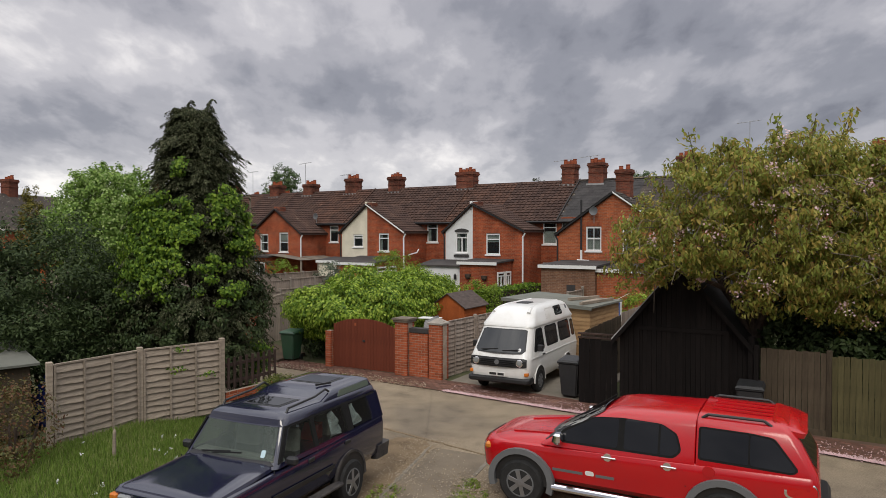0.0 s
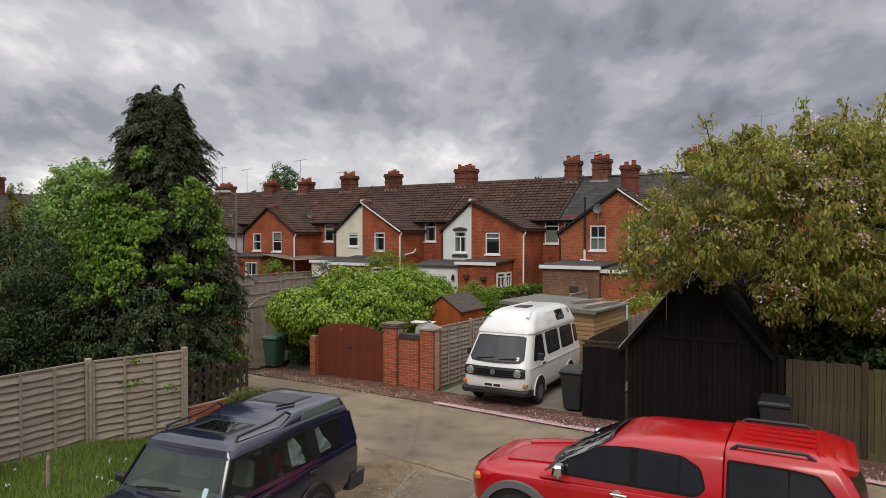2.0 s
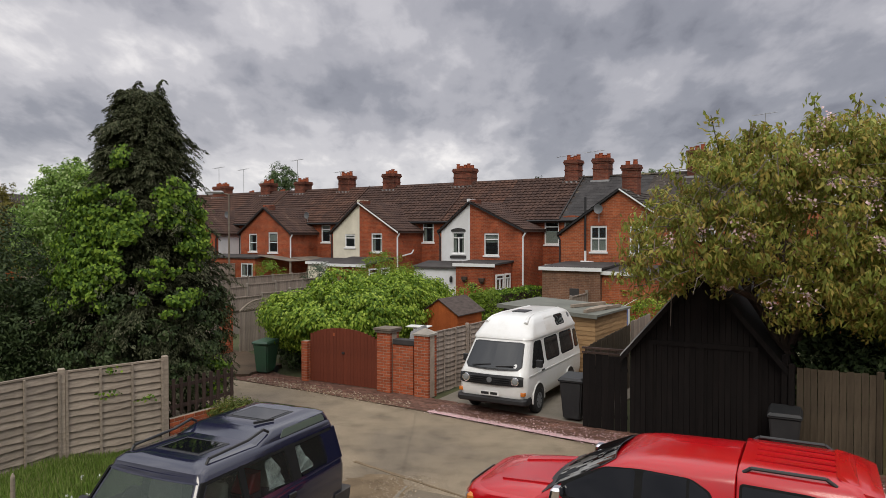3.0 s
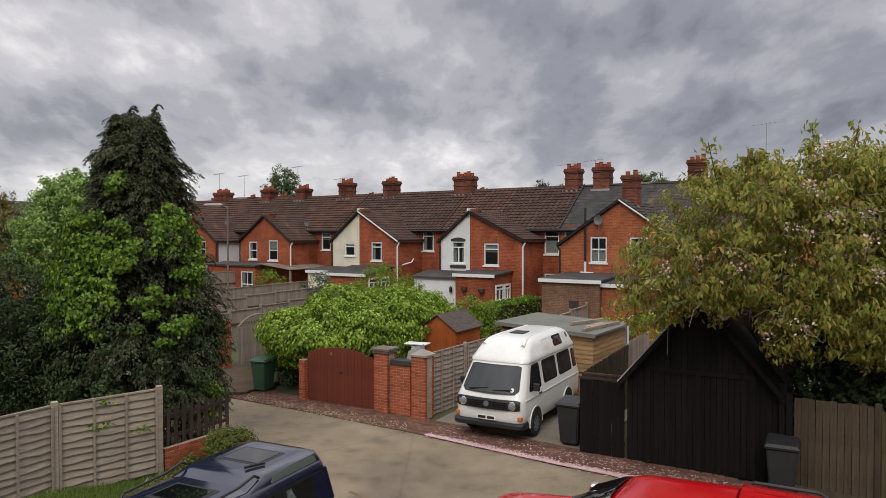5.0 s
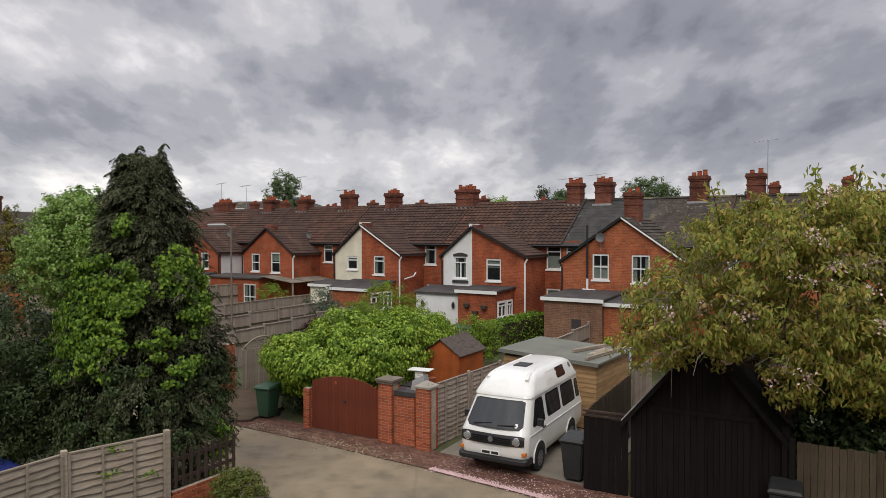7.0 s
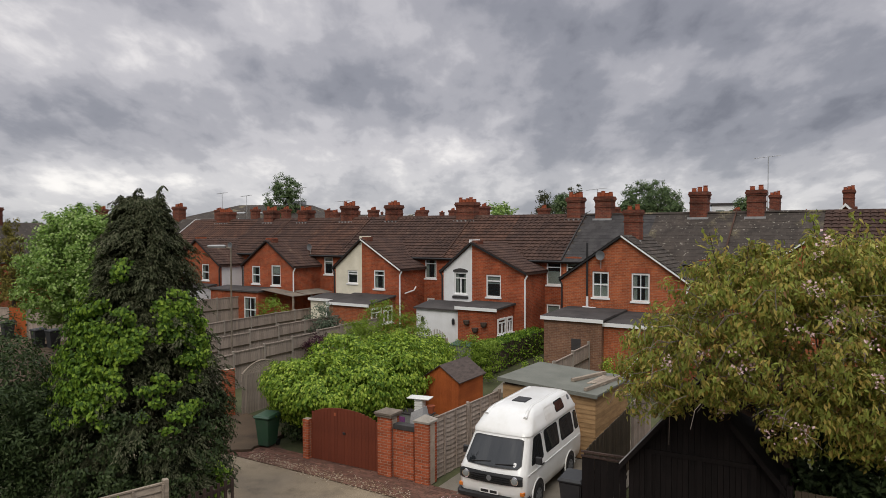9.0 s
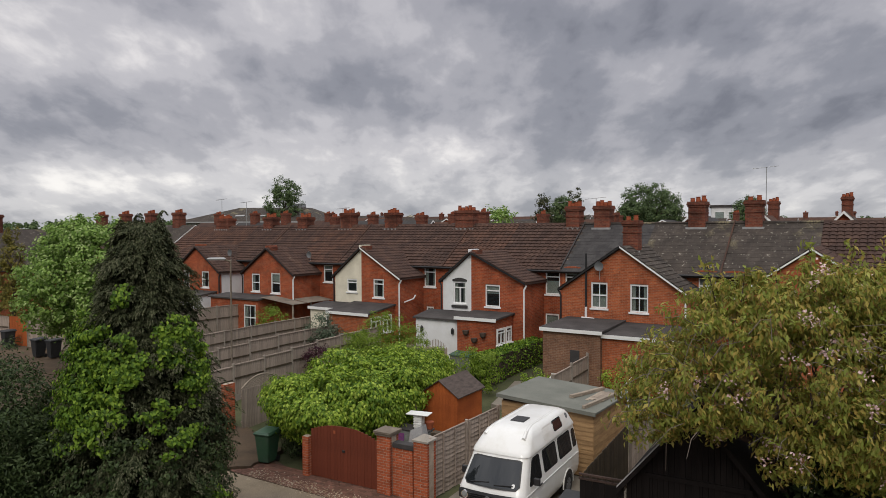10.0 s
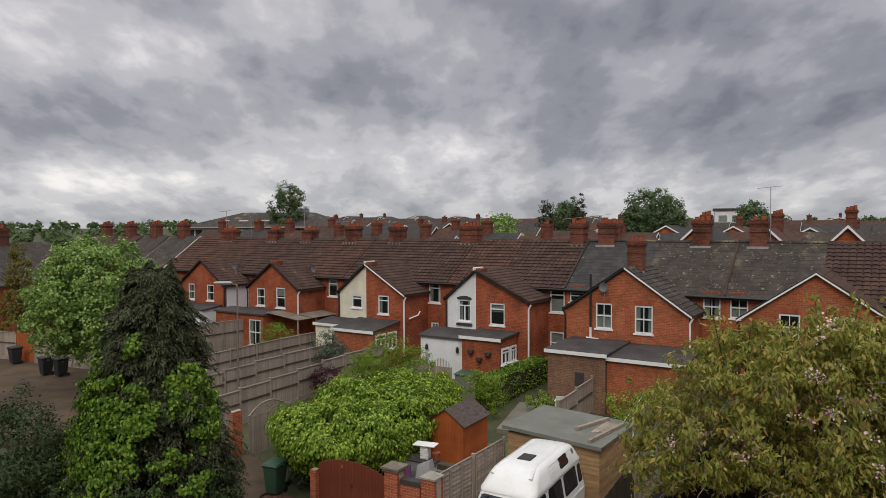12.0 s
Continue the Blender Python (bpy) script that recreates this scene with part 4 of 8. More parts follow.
        bm = bm_new()
        lathe(bm, [(0.082, 0.048), (0.07, 0.066), (0.03, 0.075)], 16, (-0.07, s * 0.66, 0.93), "X")
        part("lens", bm, M_LAMPGLASS, lamp)
        bm = bm_new()
        box(bm, -0.20, -0.085, s * 0.78, s * 0.885, 0.57, 0.66, 0.01)
        part("indicator", bm, M_AMBER, v)
    part("windscreen", front_pane(B, [(-0.74, 1.19), (-0.66, 1.77), (0.66, 1.77), (0.74, 1.19)], 0.10, 0.08), M_VANGLASS, v)
    part("windscreen_seal", front_pane(B, [(-0.77, 1.165), (-0.69, 1.795), (0.69, 1.795), (0.77, 1.165)], 0.10, 0.09, 0.002), M_BLACKPLASTIC, v)
    bm = front_pane(B, [(-0.85, 0.80), (-0.85, 1.05), (0.85, 1.05), (0.85, 0.80)], 0.10, 0.02, 0.012)
    g = part("grille", bm, M_BLACKPLASTIC, v)
    for i in range(4):
        part("grille_slat", strip((0.008, -0.52, 0.85 + 0.05 * i), (0.008, 0.52, 0.85 + 0.05 * i), 0.03, 0.012), M_BLACKPLASTIC, g)
    bm = bm_new()
    lathe(bm, [(0.07, 0.0), (0.07, 0.022), (0.055, 0.026)], 18, (0.005, 0, 0.93), "X")
    part("round_badge", bm, M_GREYPL, g)
    bm = loft(bm_new(), [(0.34, 0.34, 0.02, -0.5, 0.93, 0.12), (0.38, 0.38, 0.07, -0.5, 0.95, 0.14), (0.46, 0.46, 0.07, -0.5, 0.95, 0.14), (0.50, 0.50, 0.02, -0.5, 0.93, 0.12)], 0.1)
    part("front_bumper", bm, M_BLACKPLASTIC, v, "", True)
    plate(v, pose(0.012, 0.0, 0.60), 0.52, 0.11)
    for y0, y1 in ((-0.55, -0.05), (0.1, 0.6)):
        part("wiper", strip((-0.155, y0, 1.235), (-0.19, y1, 1.28), 0.02, 0.02), M_BLACKPLASTIC, v)
    bm = front_pane(B, [(0.55, 1.22), (0.55, 1.31), (0.63, 1.31), (0.63, 1.22)], 0.10, 0.04, 0.012)
    part("tax_disc", bm, M_PLATE, v)
    return v


def pickup():
    v = thing("pickup_truck", "bright red double-cab pickup with a hard canopy on the lane", "pickup truck", pose(0.95, 12.07, 0.0, 0, 0, 151.7) @ Matrix.Diagonal((1.01, 1.01, 0.965, 1)))
    B = [(0.42, 0.42, -0.15, -4.90, 0.76, (0.3, 0.10)), (0.52, 0.52, -0.03, -4.97, 0.87, (0.38, 0.12)), (0.78, 0.80, 0.0, -5.0, 0.90, (0.42, 0.13)), (0.90, 1.00, -0.03, -4.99, 0.905, (0.42, 0.13)), (0.98, 1.12, -0.10, -4.97, 0.89, (0.40, 0.13)), (1.00, 1.15, -0.14, -4.96, 0.86, (0.38, 0.12))]
    part("body", loft(bm_new(), B, 0.05), M_REDPAINT, v, "glossy red bodywork", True)
    H = [(0.93, 1.06, -0.10, -1.7, 0.85, 0.4), (1.01, 1.13, -0.20, -1.65, 0.80, 0.4), (1.06, 1.18, -0.38, -1.6, 0.70, 0.4), (1.08, 1.20, -0.55, -1.55, 0.5, 0.35)]
    part("bonnet", loft(bm_new(), H, 0.05), M_REDPAINT, v, "", True)
    for s in (1, -1):
        part("bonnet_rib", strip((-0.55, s * 0.42, 1.085), (-1.25, s * 0.52, 1.165), 0.14, 0.03), M_REDPAINT, v)
    C = [(1.05, 1.05, -1.02, -3.43, 0.885, (0.08, 0.02)), (1.13, 1.13, -1.14, -3.43, 0.875, (0.10, 0.02)), (1.58, 1.60, -1.92, -3.43, 0.735, (0.16, 0.02)), (1.655, 1.69, -2.04, -3.43, 0.69, (0.18, 0.02)), (1.70, 1.745, -2.18, -3.43, 0.58, (0.18, 0.02)), (1.72, 1.775, -2.4, -3.42, 0.36, (0.16, 0.02))]
    part("cab", loft(bm_new(), C, 0.12), M_REDPAINT, v, "", True)
    K = [(1.05, 1.05, -3.44, -4.98, 0.885, (0.02, 0.08)), (1.16, 1.16, -3.44, -4.96, 0.875, (0.02, 0.1)), (1.62, 1.62, -3.44, -4.72, 0.755, (0.02, 0.12)), (1.73, 1.72, -3.44, -4.64, 0.70, (0.02, 0.12)), (1.785, 1.77, -3.45, -4.58, 0.60, (0.03, 0.12)), (1.805, 1.79, -3.46, -4.52, 0.40, (0.03, 0.12))]
    can = part("canopy", loft(bm_new(), K), M_REDPAINT, v, "red hard canopy over the load bed", True)
    bm = loft(bm_new(), [(1.66, 1.60, -4.45, -4.80, 0.66, 0.1), (1.74, 1.67, -4.42, -4.83, 0.66, 0.1), (1.80, 1.71, -4.40, -4.76, 0.60, 0.1)])
    part("spoiler", bm, M_REDPAINT, can, "", True)
    part("rear_screen", front_pane(K, [(-0.66, 1.20), (-0.60, 1.60), (0.60, 1.60), (0.66, 1.20)], 0, 0.08, 0.01, True), M_CARGLASS, can)
    for i in range(4):
        y = -0.33 + 0.22 * i
        part("roof_rib", strip((-3.6, y, 1.812), (-4.4, y, 1.806), 0.05, 0.016), M_REDPAINT, can)
    part("windscreen", front_pane(C, [(-0.72, 1.14), (-0.60, 1.64), (0.60, 1.64), (0.72, 1.14)], 0.12, 0.08), M_CARGLASS, v)
    bm = front_pane(C, [(-0.78, 1.10), (-0.77, 1.20), (0.77, 1.20), (0.78, 1.10)], 0.12, 0.02, 0.02)
    part("scuttle", bm, M_BLACKPLASTIC, v)
    for s in (1, -1):
        part("window_surround", side_pane(C, [(-1.36, 1.13), (-1.49, 1.33), (-1.97, 1.575), (-2.38, 1.608), (-2.96, 1.594), (-3.18, 1.48), (-3.25, 1.24), (-3.14, 1.13)], s, 0.06, 0.004), M_SEAL, v)
        part("front_door_window", side_pane(C, [(-1.42, 1.16), (-1.52, 1.30), (-1.98, 1.56), (-2.34, 1.60), (-2.34, 1.16)], s, 0.05), M_CARGLASS, v)
        part("rear_door_window", side_pane(C, [(-2.43, 1.16), (-2.43, 1.60), (-2.95, 1.585), (-3.15, 1.47), (-3.22, 1.25), (-3.12, 1.16)], s, 0.05), M_CARGLASS, v)
        part("window_post", side_pane(C, [(-2.92, 1.165), (-2.92, 1.58), (-2.95, 1.58), (-2.95, 1.165)], s, 0.002, 0.010), M_SEAL, v)
        part("window_surround", side_pane(K, [(-3.47, 1.17), (-3.47, 1.635), (-4.13, 1.625), (-4.44, 1.595), (-4.74, 1.21), (-4.67, 1.145)], s, 0.05, 0.002), M_SEAL, can)
        part("canopy_window", side_pane(K, [(-3.50, 1.20), (-3.50, 1.61), (-4.12, 1.60), (-4.12, 1.19)], s, 0.03), M_CARGLASS, can)
        part("canopy_window", side_pane(K, [(-4.14, 1.19), (-4.14, 1.60), (-4.42, 1.57), (-4.70, 1.22), (-4.66, 1.17)], s, 0.05), M_CARGLASS, can)
        bm = bm_new()
        y = s * 0.66
        pts = [(-3.5, y, 1.74), (-3.58, y, 1.80), (-4.3, y, 1.80), (-4.40, y, 1.73)]
        for p, q in zip(pts, pts[1:]):
            tube(bm, p, q, 0.022, n=8)
        part("roof_rail", bm, M_BLACKPLASTIC, can)
        for xx in (-0.83, -3.83):
            part("wheel_well", arch(xx, s * 0.906, 0.42, 0, 0.455, s, 0.08), M_BLACKPLASTIC, v)
            part("arch_flare", arch(xx, s * 0.965, 0.42, 0.43, 0.525, s, 0.10, -18, 198, 1.04), M_GREYPL, v, "grey plastic wheel-arch flare")
            wheel(v, xx, s * 0.83, 0.375, 0.26, s, 6)
        for xx, z0 in ((-2.385, 0.5), (-3.30, 0.75), (-1.28, 0.55)):
            part("door_seam", side_pane(B, [(xx, z0), (xx, 1.1), (xx - 0.022, 1.1), (xx - 0.022, z0)], s, 0.002, 0.002), M_SEAL, v)
        for xx in (-2.22, -3.08):
            bm = bm_new()
            box(bm, xx - 0.11, xx + 0.11, s * 0.895, s * 0.935, 0.985, 1.015, 0.01)
            lathe(bm, [(0.065, s * 0.893), (0.06, s * 0.908)], 16, (xx + 0.02, 0, 1.0), "Y")
            part("door_handle", bm, M_CHROME, v, "chrome handle")
        bm = loft(bm_new(), [(1.13, 1.13, -1.40, -1.50, 0.07, 0.04), (1.17, 1.17, -1.37, -1.52, 0.10, 0.05), (1.27, 1.27, -1.39, -1.52, 0.095, 0.05), (1.30, 1.30, -1.42, -1.50, 0.06, 0.03)])
        bmesh.ops.translate(bm, verts=bm.verts, vec=(0, s * 0.97, 0))
        part("wing_mirror", bm, M_CHROME, v, "chrome mirror shell", True)
        bm = bm_new()
        tube(bm, (-1.35, s * 0.93, 0.40), (-3.25, s * 0.93, 0.40), 0.055, n=10)
        part("side_step", bm, M_CHROME, v)
        bm = bm_new()
        lathe(bm, [(0.085, s * 0.898), (0.08, s * 0.912)], 18, (-3.62, 0, 1.02), "Y")
        part("fuel_flap", bm, M_REDPAINT, v)
        part("tail_lamp", side_pane(B, [(-4.58, 0.86), (-4.62, 1.06), (-4.95, 1.03), (-4.97, 0.80)], s, 0.08, 0.006, 0.10), M_REDLENS, v)
        part("lamp_bezel", side_pane(B, [(-4.55, 0.83), (-4.59, 1.09), (-4.96, 1.06), (-4.98, 0.77)], s, 0.1, 0.002, 0.10), M_CHROME, v)
        bm = bm_new()
        box(bm, -0.42, -0.10, s * 0.48, s * 0.78, 0.78, 0.93, 0.06)
        part("headlamp", bm, M_LAMPGLASS, v)
        bm = bm_new()
        box(bm, -0.46, -0.16, s * 0.70, s * 0.84, 0.82, 0.93, 0.03)
        part("indicator", bm, M_AMBER, v)
        # plain bars and a plain shape for the lettering on the front door
        sign = side_pane(B, [(-1.34, 0.655), (-1.34, 0.70), (-1.82, 0.70), (-1.82, 0.655)], s, 0.004, 0.003)
        part("door_lettering", sign, M_GREYPL, v)
        sign = side_pane(B, [(-2.02, 0.655), (-2.02, 0.70), (-2.30, 0.70), (-2.30, 0.655)], s, 0.004, 0.003)
        part("door_lettering", sign, M_GREYPL, v)
        sign = side_pane(B, [(-1.86, 0.66), (-1.86, 0.735), (-1.99, 0.735), (-2.0, 0.66)], s, 0.03, 0.003)
        part("door_emblem", sign, M_PLATE, v)
    bm = loft(bm_new(), [(0.45, 0.45, -4.7, -5.10, 0.8, 0.1), (0.52, 0.52, -4.7, -5.14, 0.82, 0.1), (0.60, 0.60, -4.7, -5.10, 0.8, 0.1)])
    part("rear_bumper", bm, M_BLACKPLASTIC, v)
    part("grille", front_pane(B, [(-0.42, 0.72), (-0.42, 0.93), (0.42, 0.93), (0.42, 0.72)], 0.05, 0.05, 0.012), M_BLACKPLASTIC, v)
    part("aerial", strip((-1.95, 0.62, 1.72), (-2.35, 0.62, 2.0), 0.006, 0.006), M_BLACKPLASTIC, v)
    return v


def estate_car():
    v = thing("off_road_estate", "dark navy off-road estate car with stepped roof beside the verge", "car", pose(-3.58, 8.45, 0.0, 0, 0, -114.8) @ Matrix.Diagonal((0.945, 0.97, 0.97, 1)))
    B = [(0.48, 0.48, -0.08, -4.40, 0.78, 0.08), (0.58, 0.58, -0.02, -4.48, 0.87, 0.10), (0.90, 0.90, 0.0, -4.50, 0.893, 0.12), (1.02, 1.10, -0.02, -4.50, 0.893, 0.12), (1.05, 1.20, -0.06, -4.48, 0.875, 0.12)]
    part("body", loft(bm_new(), B, 0.04), M_NAVY, v, "glossy dark navy bodywork", True)
    part("bonnet", loft(bm_new(), [(1.02, 1.13, -0.06, -1.42, 0.81, 0.08), (1.07, 1.17, -0.09, -1.40, 0.79, 0.09), (1.09, 1.19, -0.16, -1.38, 0.73, 0.1), (1.10, 1.20, -0.3, -1.36, 0.5, 0.1)], 0.03), M_NAVY, v, "", True)
    C = [(1.14, 1.14, -1.28, -4.48, 0.872, 0.08), (1.21, 1.21, -1.36, -4.48, 0.865, 0.09), (1.66, 1.66, -1.66, -4.42, 0.745, 0.10), (1.74, 1.74, -1.68, -4.40, 0.72, 0.12), (1.79, 1.79, -1.76, -4.36, 0.66, 0.14), (1.815, 1.81, -1.95, -4.3, 0.48, 0.14)]
    part("cabin", loft(bm_new(), C, 0.06, gaps=((1, 5), (1, 17), (1, 23))), M_NAVY, v, "", True)
    for s in (1, -1):
        for poly in ([(-1.42, 1.205), (-1.72, 1.655), (-1.80, 1.655), (-1.50, 1.205)], [(-2.32, 1.205), (-2.32, 1.665), (-2.42, 1.665), (-2.42, 1.205)], [(-3.25, 1.205), (-3.20, 1.665), (-3.43, 1.665), (-3.45, 1.205)], [(-4.06, 1.205), (-4.02, 1.655), (-4.40, 1.655), (-4.44, 1.205)], [(-1.78, 1.62), (-1.78, 1.655), (-4.30, 1.655), (-4.30, 1.62)]):
            part("window_pillar", side_pane(C, poly, s, 0.004, 0.003, 0.03), M_NAVY if poly[0][0] < -4 else M_SEAL, v)
        for x in (-2.15, -3.05):
            seat = part("seat_back", loft(bm_new(), [(1.05, 1.05, x + 0.02, x - 0.14, 0.24, 0.05), (1.42, 1.42, x - 0.08, x - 0.20, 0.23, 0.05), (1.46, 1.46, x - 0.10, x - 0.19, 0.19, 0.04)]), M_SEAT, v, "grey-beige cloth seat back", True)
            seat.matrix_basis = pose(0, s * 0.37, 0)
            part("head_rest", box(bm_new(), x - 0.19, x - 0.10, -0.12, 0.12, 1.475, 1.60, 0.03), M_SEAT, seat)
    part("dashboard", loft(bm_new(), [(1.10, 1.10, -1.40, -1.72, 0.80, 0.06), (1.20, 1.20, -1.44, -1.70, 0.78, 0.06), (1.22, 1.22, -1.48, -1.66, 0.74, 0.05)], 0.05), M_SEAT, v)
    bm = bm_new()
    for i in range(16):
        a0, a1 = 2 * math.pi * i / 16, 2 * math.pi * (i + 1) / 16
        tube(bm, (-1.72 - 0.07 * math.sin(a0), -0.37 + 0.18 * math.cos(a0), 1.27 + 0.16 * math.sin(a0)), (-1.72 - 0.07 * math.sin(a1), -0.37 + 0.18 * math.cos(a1), 1.27 + 0.16 * math.sin(a1)), 0.016, n=6)
    part("steering_wheel", bm, M_BLACKPLASTIC, v)
    part("child_seat", loft(bm_new(), [(1.15, 1.15, -2.72, -3.0, 0.16, 0.05), (1.38, 1.38, -2.86, -3.02, 0.15, 0.05)]), M_REDPAINT, v, "red child seat").matrix_basis = pose(0, 0.40, 0)
    R = [(1.72, 1.72, -2.55, -4.41, 0.70, 0.12), (1.78, 1.78, -2.72, -4.40, 0.69, 0.12), (1.87, 1.87, -2.98, -4.37, 0.645, 0.14), (1.905, 1.905, -3.1, -4.3, 0.56, 0.15), (1.92, 1.92, -3.25, -4.2, 0.4, 0.15)]
    roof = part("raised_roof", loft(bm_new(), R), M_NAVY, v, "", True)
    for s in (1, -1):
        part("alpine_window", side_pane(R, [(-3.20, 1.775), (-3.32, 1.862), (-4.22, 1.862), (-4.24, 1.775)], s, 0.03), M_SCREEN, roof)
        bm = bm_new()
        y = s * 0.61
        pts = [(-1.92, y, 1.77), (-1.98, y, 1.85), (-2.66, y * 1.02, 1.885), (-2.95, y * 1.02, 1.945), (-3.05, y * 1.02, 1.89)]
        for p, q in zip(pts, pts[1:]):
            tube(bm, p, q, 0.018, n=8)
        part("roof_rail", bm, M_BLACKPLASTIC, v)
        part("front_door_window", side_pane(C, [(-1.50, 1.22), (-1.80, 1.62), (-2.32, 1.64), (-2.32, 1.22)], s, 0.04), M_DISCGLASS, v)
        part("rear_door_window", side_pane(C, [(-2.42, 1.22), (-2.42, 1.64), (-3.22, 1.64), (-3.28, 1.22)], s, 0.04), M_DISCGLASS, v)
        part("rear_side_window", side_pane(C, [(-3.44, 1.22), (-3.42, 1.62), (-4.06, 1.61), (-4.10, 1.24)], s, 0.08), M_DISCGLASS, v)
        for pts in ([(-2.80, 1.22), (-2.86, 1.56), (-2.98, 1.62), (-3.10, 1.40), (-3.16, 1.22)], [(-3.46, 1.24), (-3.50, 1.58), (-3.60, 1.60), (-3.68, 1.40), (-3.80, 1.26)]):
            bm = side_pane(C, pts, s, 0.04, -0.035, 0.006)
            for vert in bm.verts:
                vert.co.y += 0.025 * math.sin(vert.co.x * 60 + vert.co.z * 25)
            part("silver_sunshade", bm, M_SHADE, v, "crumpled silver sunshade")
        for xx in (-0.75, -3.29):
            part("wheel_well", arch(xx, s * 0.90, 0.42, 0, 0.44, s, 0.08), M_BLACKPLASTIC, v)
            part("arch_lip", arch(xx, s * 0.915, 0.42, 0.43, 0.475, s, 0.04, -5, 185), M_MUD, v)
            wheel(v, xx, s * 0.82, 0.365, 0.24, s, 5)
        for xx in (-2.37, -3.34, -1.30):
            part("door_seam", side_pane(B, [(xx, 0.6), (xx, 1.15), (xx - 0.012, 1.15), (xx - 0.012, 0.6)], s, 0.002, 0.002), M_BLACKPLASTIC, v)
        part("lower_panel", side_pane(B, [(-1.28, 0.54), (-1.28, 0.74), (-2.78, 0.74), (-2.78, 0.54)], s, 0.01, 0.003), M_MUD, v, "dusty lower door panel")
        part("waist_strip", strip((-1.25, s * 0.905, 0.78), (-2.80, s * 0.905, 0.78), 0.02, 0.05), M_BLACKPLASTIC, v)
        bm = bm_new()
        box(bm, -2.9, -1.2, s * 0.86, s * 1.02, 0.44, 0.50, 0.02)
        part("side_step", bm, M_MUD, v)
        for xx in (-2.15, -3.18):
            bm = bm_new()
            box(bm, xx - 0.10, xx + 0.06, s * 0.89, s * 0.915, 1.02, 1.09, 0.012)
            part("door_handle", bm, M_BLACKPLASTIC, v)
        bm = bm_new()
        box(bm, -1.62, -1.51, s * 0.90, s * 1.08, 1.17, 1.29, 0.03)
        part("wing_mirror", bm, M_BLACKPLASTIC, v)
        bm = bm_new()
        box(bm, -0.10, 0.005, s * 0.50, s * 0.72, 0.84, 1.0, 0.02)
        part("headlamp", bm, M_LAMPGLASS, v)
        bm = bm_new()
        box(bm, -0.20, 0.0, s * 0.74, s * 0.875, 0.84, 1.0, 0.02)
        part("indicator", bm, M_AMBER, v)
        part("windscreen_wiper", strip((-1.405, s * 0.1 + 0.1, 1.285), (-1.375, s * 0.1 - 0.42, 1.24), 0.02, 0.02), M_BLACKPLASTIC, v)
    part("windscreen", front_pane(C, [(-0.76, 1.21), (-0.665, 1.655), (0.665, 1.655), (0.76, 1.21)], 0.06, 0.05), M_CLEARSCREEN, v, "grey-green windscreen reflecting the sky")
    part("windscreen_seal", front_pane(C, [(-0.80, 1.175), (-0.785, 1.225), (0.785, 1.225), (0.80, 1.175)], 0.06, 0.01, 0.010), M_BLACKPLASTIC, v)
    part("header_rail", front_pane(C, [(-0.70, 1.64), (-0.695, 1.70), (0.695, 1.70), (0.70, 1.64)], 0.06, 0.01, 0.010), M_NAVY, v)
    part("paper_sticker", front_pane(C, [(0.54, 1.26), (0.53, 1.35), (0.60, 1.35), (0.61, 1.26)], 0.06, 0.02, 0.014), M_STICKER, v)
    for nm, x0, x1, z, w in (("sunroof", -2.08, -2.62, 1.815, 0.36), ("rear_sunroof", -3.35, -3.95, 1.92, 0.36)):
        bm = bm_new()
        box(bm, x1, x0, -w, w, z - 0.01, z + 0.006, 0.004)
        f = part(nm, bm, M_BLACKPLASTIC, v)
        bm = bm_new()
        box(bm, x1 + 0.05, x0 - 0.05, -w + 0.05, w - 0.05, z + 0.006, z + 0.012, 0.003)
        part("sunroof_glass", bm, M_CARGLASS, f)
    part("roof_latch", strip((-3.15, 0.30, 1.945), (-3.42, 0.42, 1.945), 0.03, 0.03), M_BLACKPLASTIC, v)
    bm = loft(bm_new(), [(0.46, 0.46, 0.06, -0.4, 0.88, 0.1), (0.66, 0.66, 0.08, -0.4, 0.90, 0.1)], 0.04)
    part("front_bumper", bm, M_BLACKPLASTIC, v)
    bm = loft(bm_new(), [(0.46, 0.46, -4.2, -4.66, 0.88, 0.08), (0.70, 0.70, -4.2, -4.68, 0.90, 0.08)])
    part("rear_bumper", bm, M_MUD, v)
    part("grille", front_pane(B, [(-0.46, 0.80), (-0.46, 1.0), (0.46, 1.0), (0.46, 0.80)], 0.04, 0.02, 0.012), M_BLACKPLASTIC, v)
    return v


M_STICKER = gloss_mat("pale_blue_paper", (0.42, 0.55, 0.60), 0.6)
M_DISCGLASS = glass_mat("brownish_side_glass", (0.035, 0.033, 0.030), 0.03, 0.74)
M_CLEARSCREEN = glass_mat("pale_green_windscreen", (0.075, 0.092, 0.078), 0.03, 0.55)
M_SEAT = rough_mat("grey_beige_cloth", (0.46, 0.45, 0.38), (0.32, 0.31, 0.26), 8.0, 0.9, 60, 0.2)
M_SHADE = rough_mat("silver_sunshade", (0.70, 0.73, 0.72), (0.30, 0.32, 0.32), 9.0, 0.5, 40, 0.3)
camper_van()
pickup()
estate_car()

# ---- fences, gates and walls along the lane ----


def run_of(p, q, z=0.0):
    """The pose at p whose x runs towards q, and the length."""
    dx, dy = q[0] - p[0], q[1] - p[1]
    return pose(p[0], p[1], z, 0, 0, math.degrees(math.atan2(dy, dx))), math.hypot(dx, dy)


def box_mesh(name, sx, sy, sz, material, bevel=0.0):
    return mesh_of(box(bm_new(), -sx / 2, sx / 2, -sy / 2, sy / 2, -sz / 2, sz / 2, bevel), name, material)


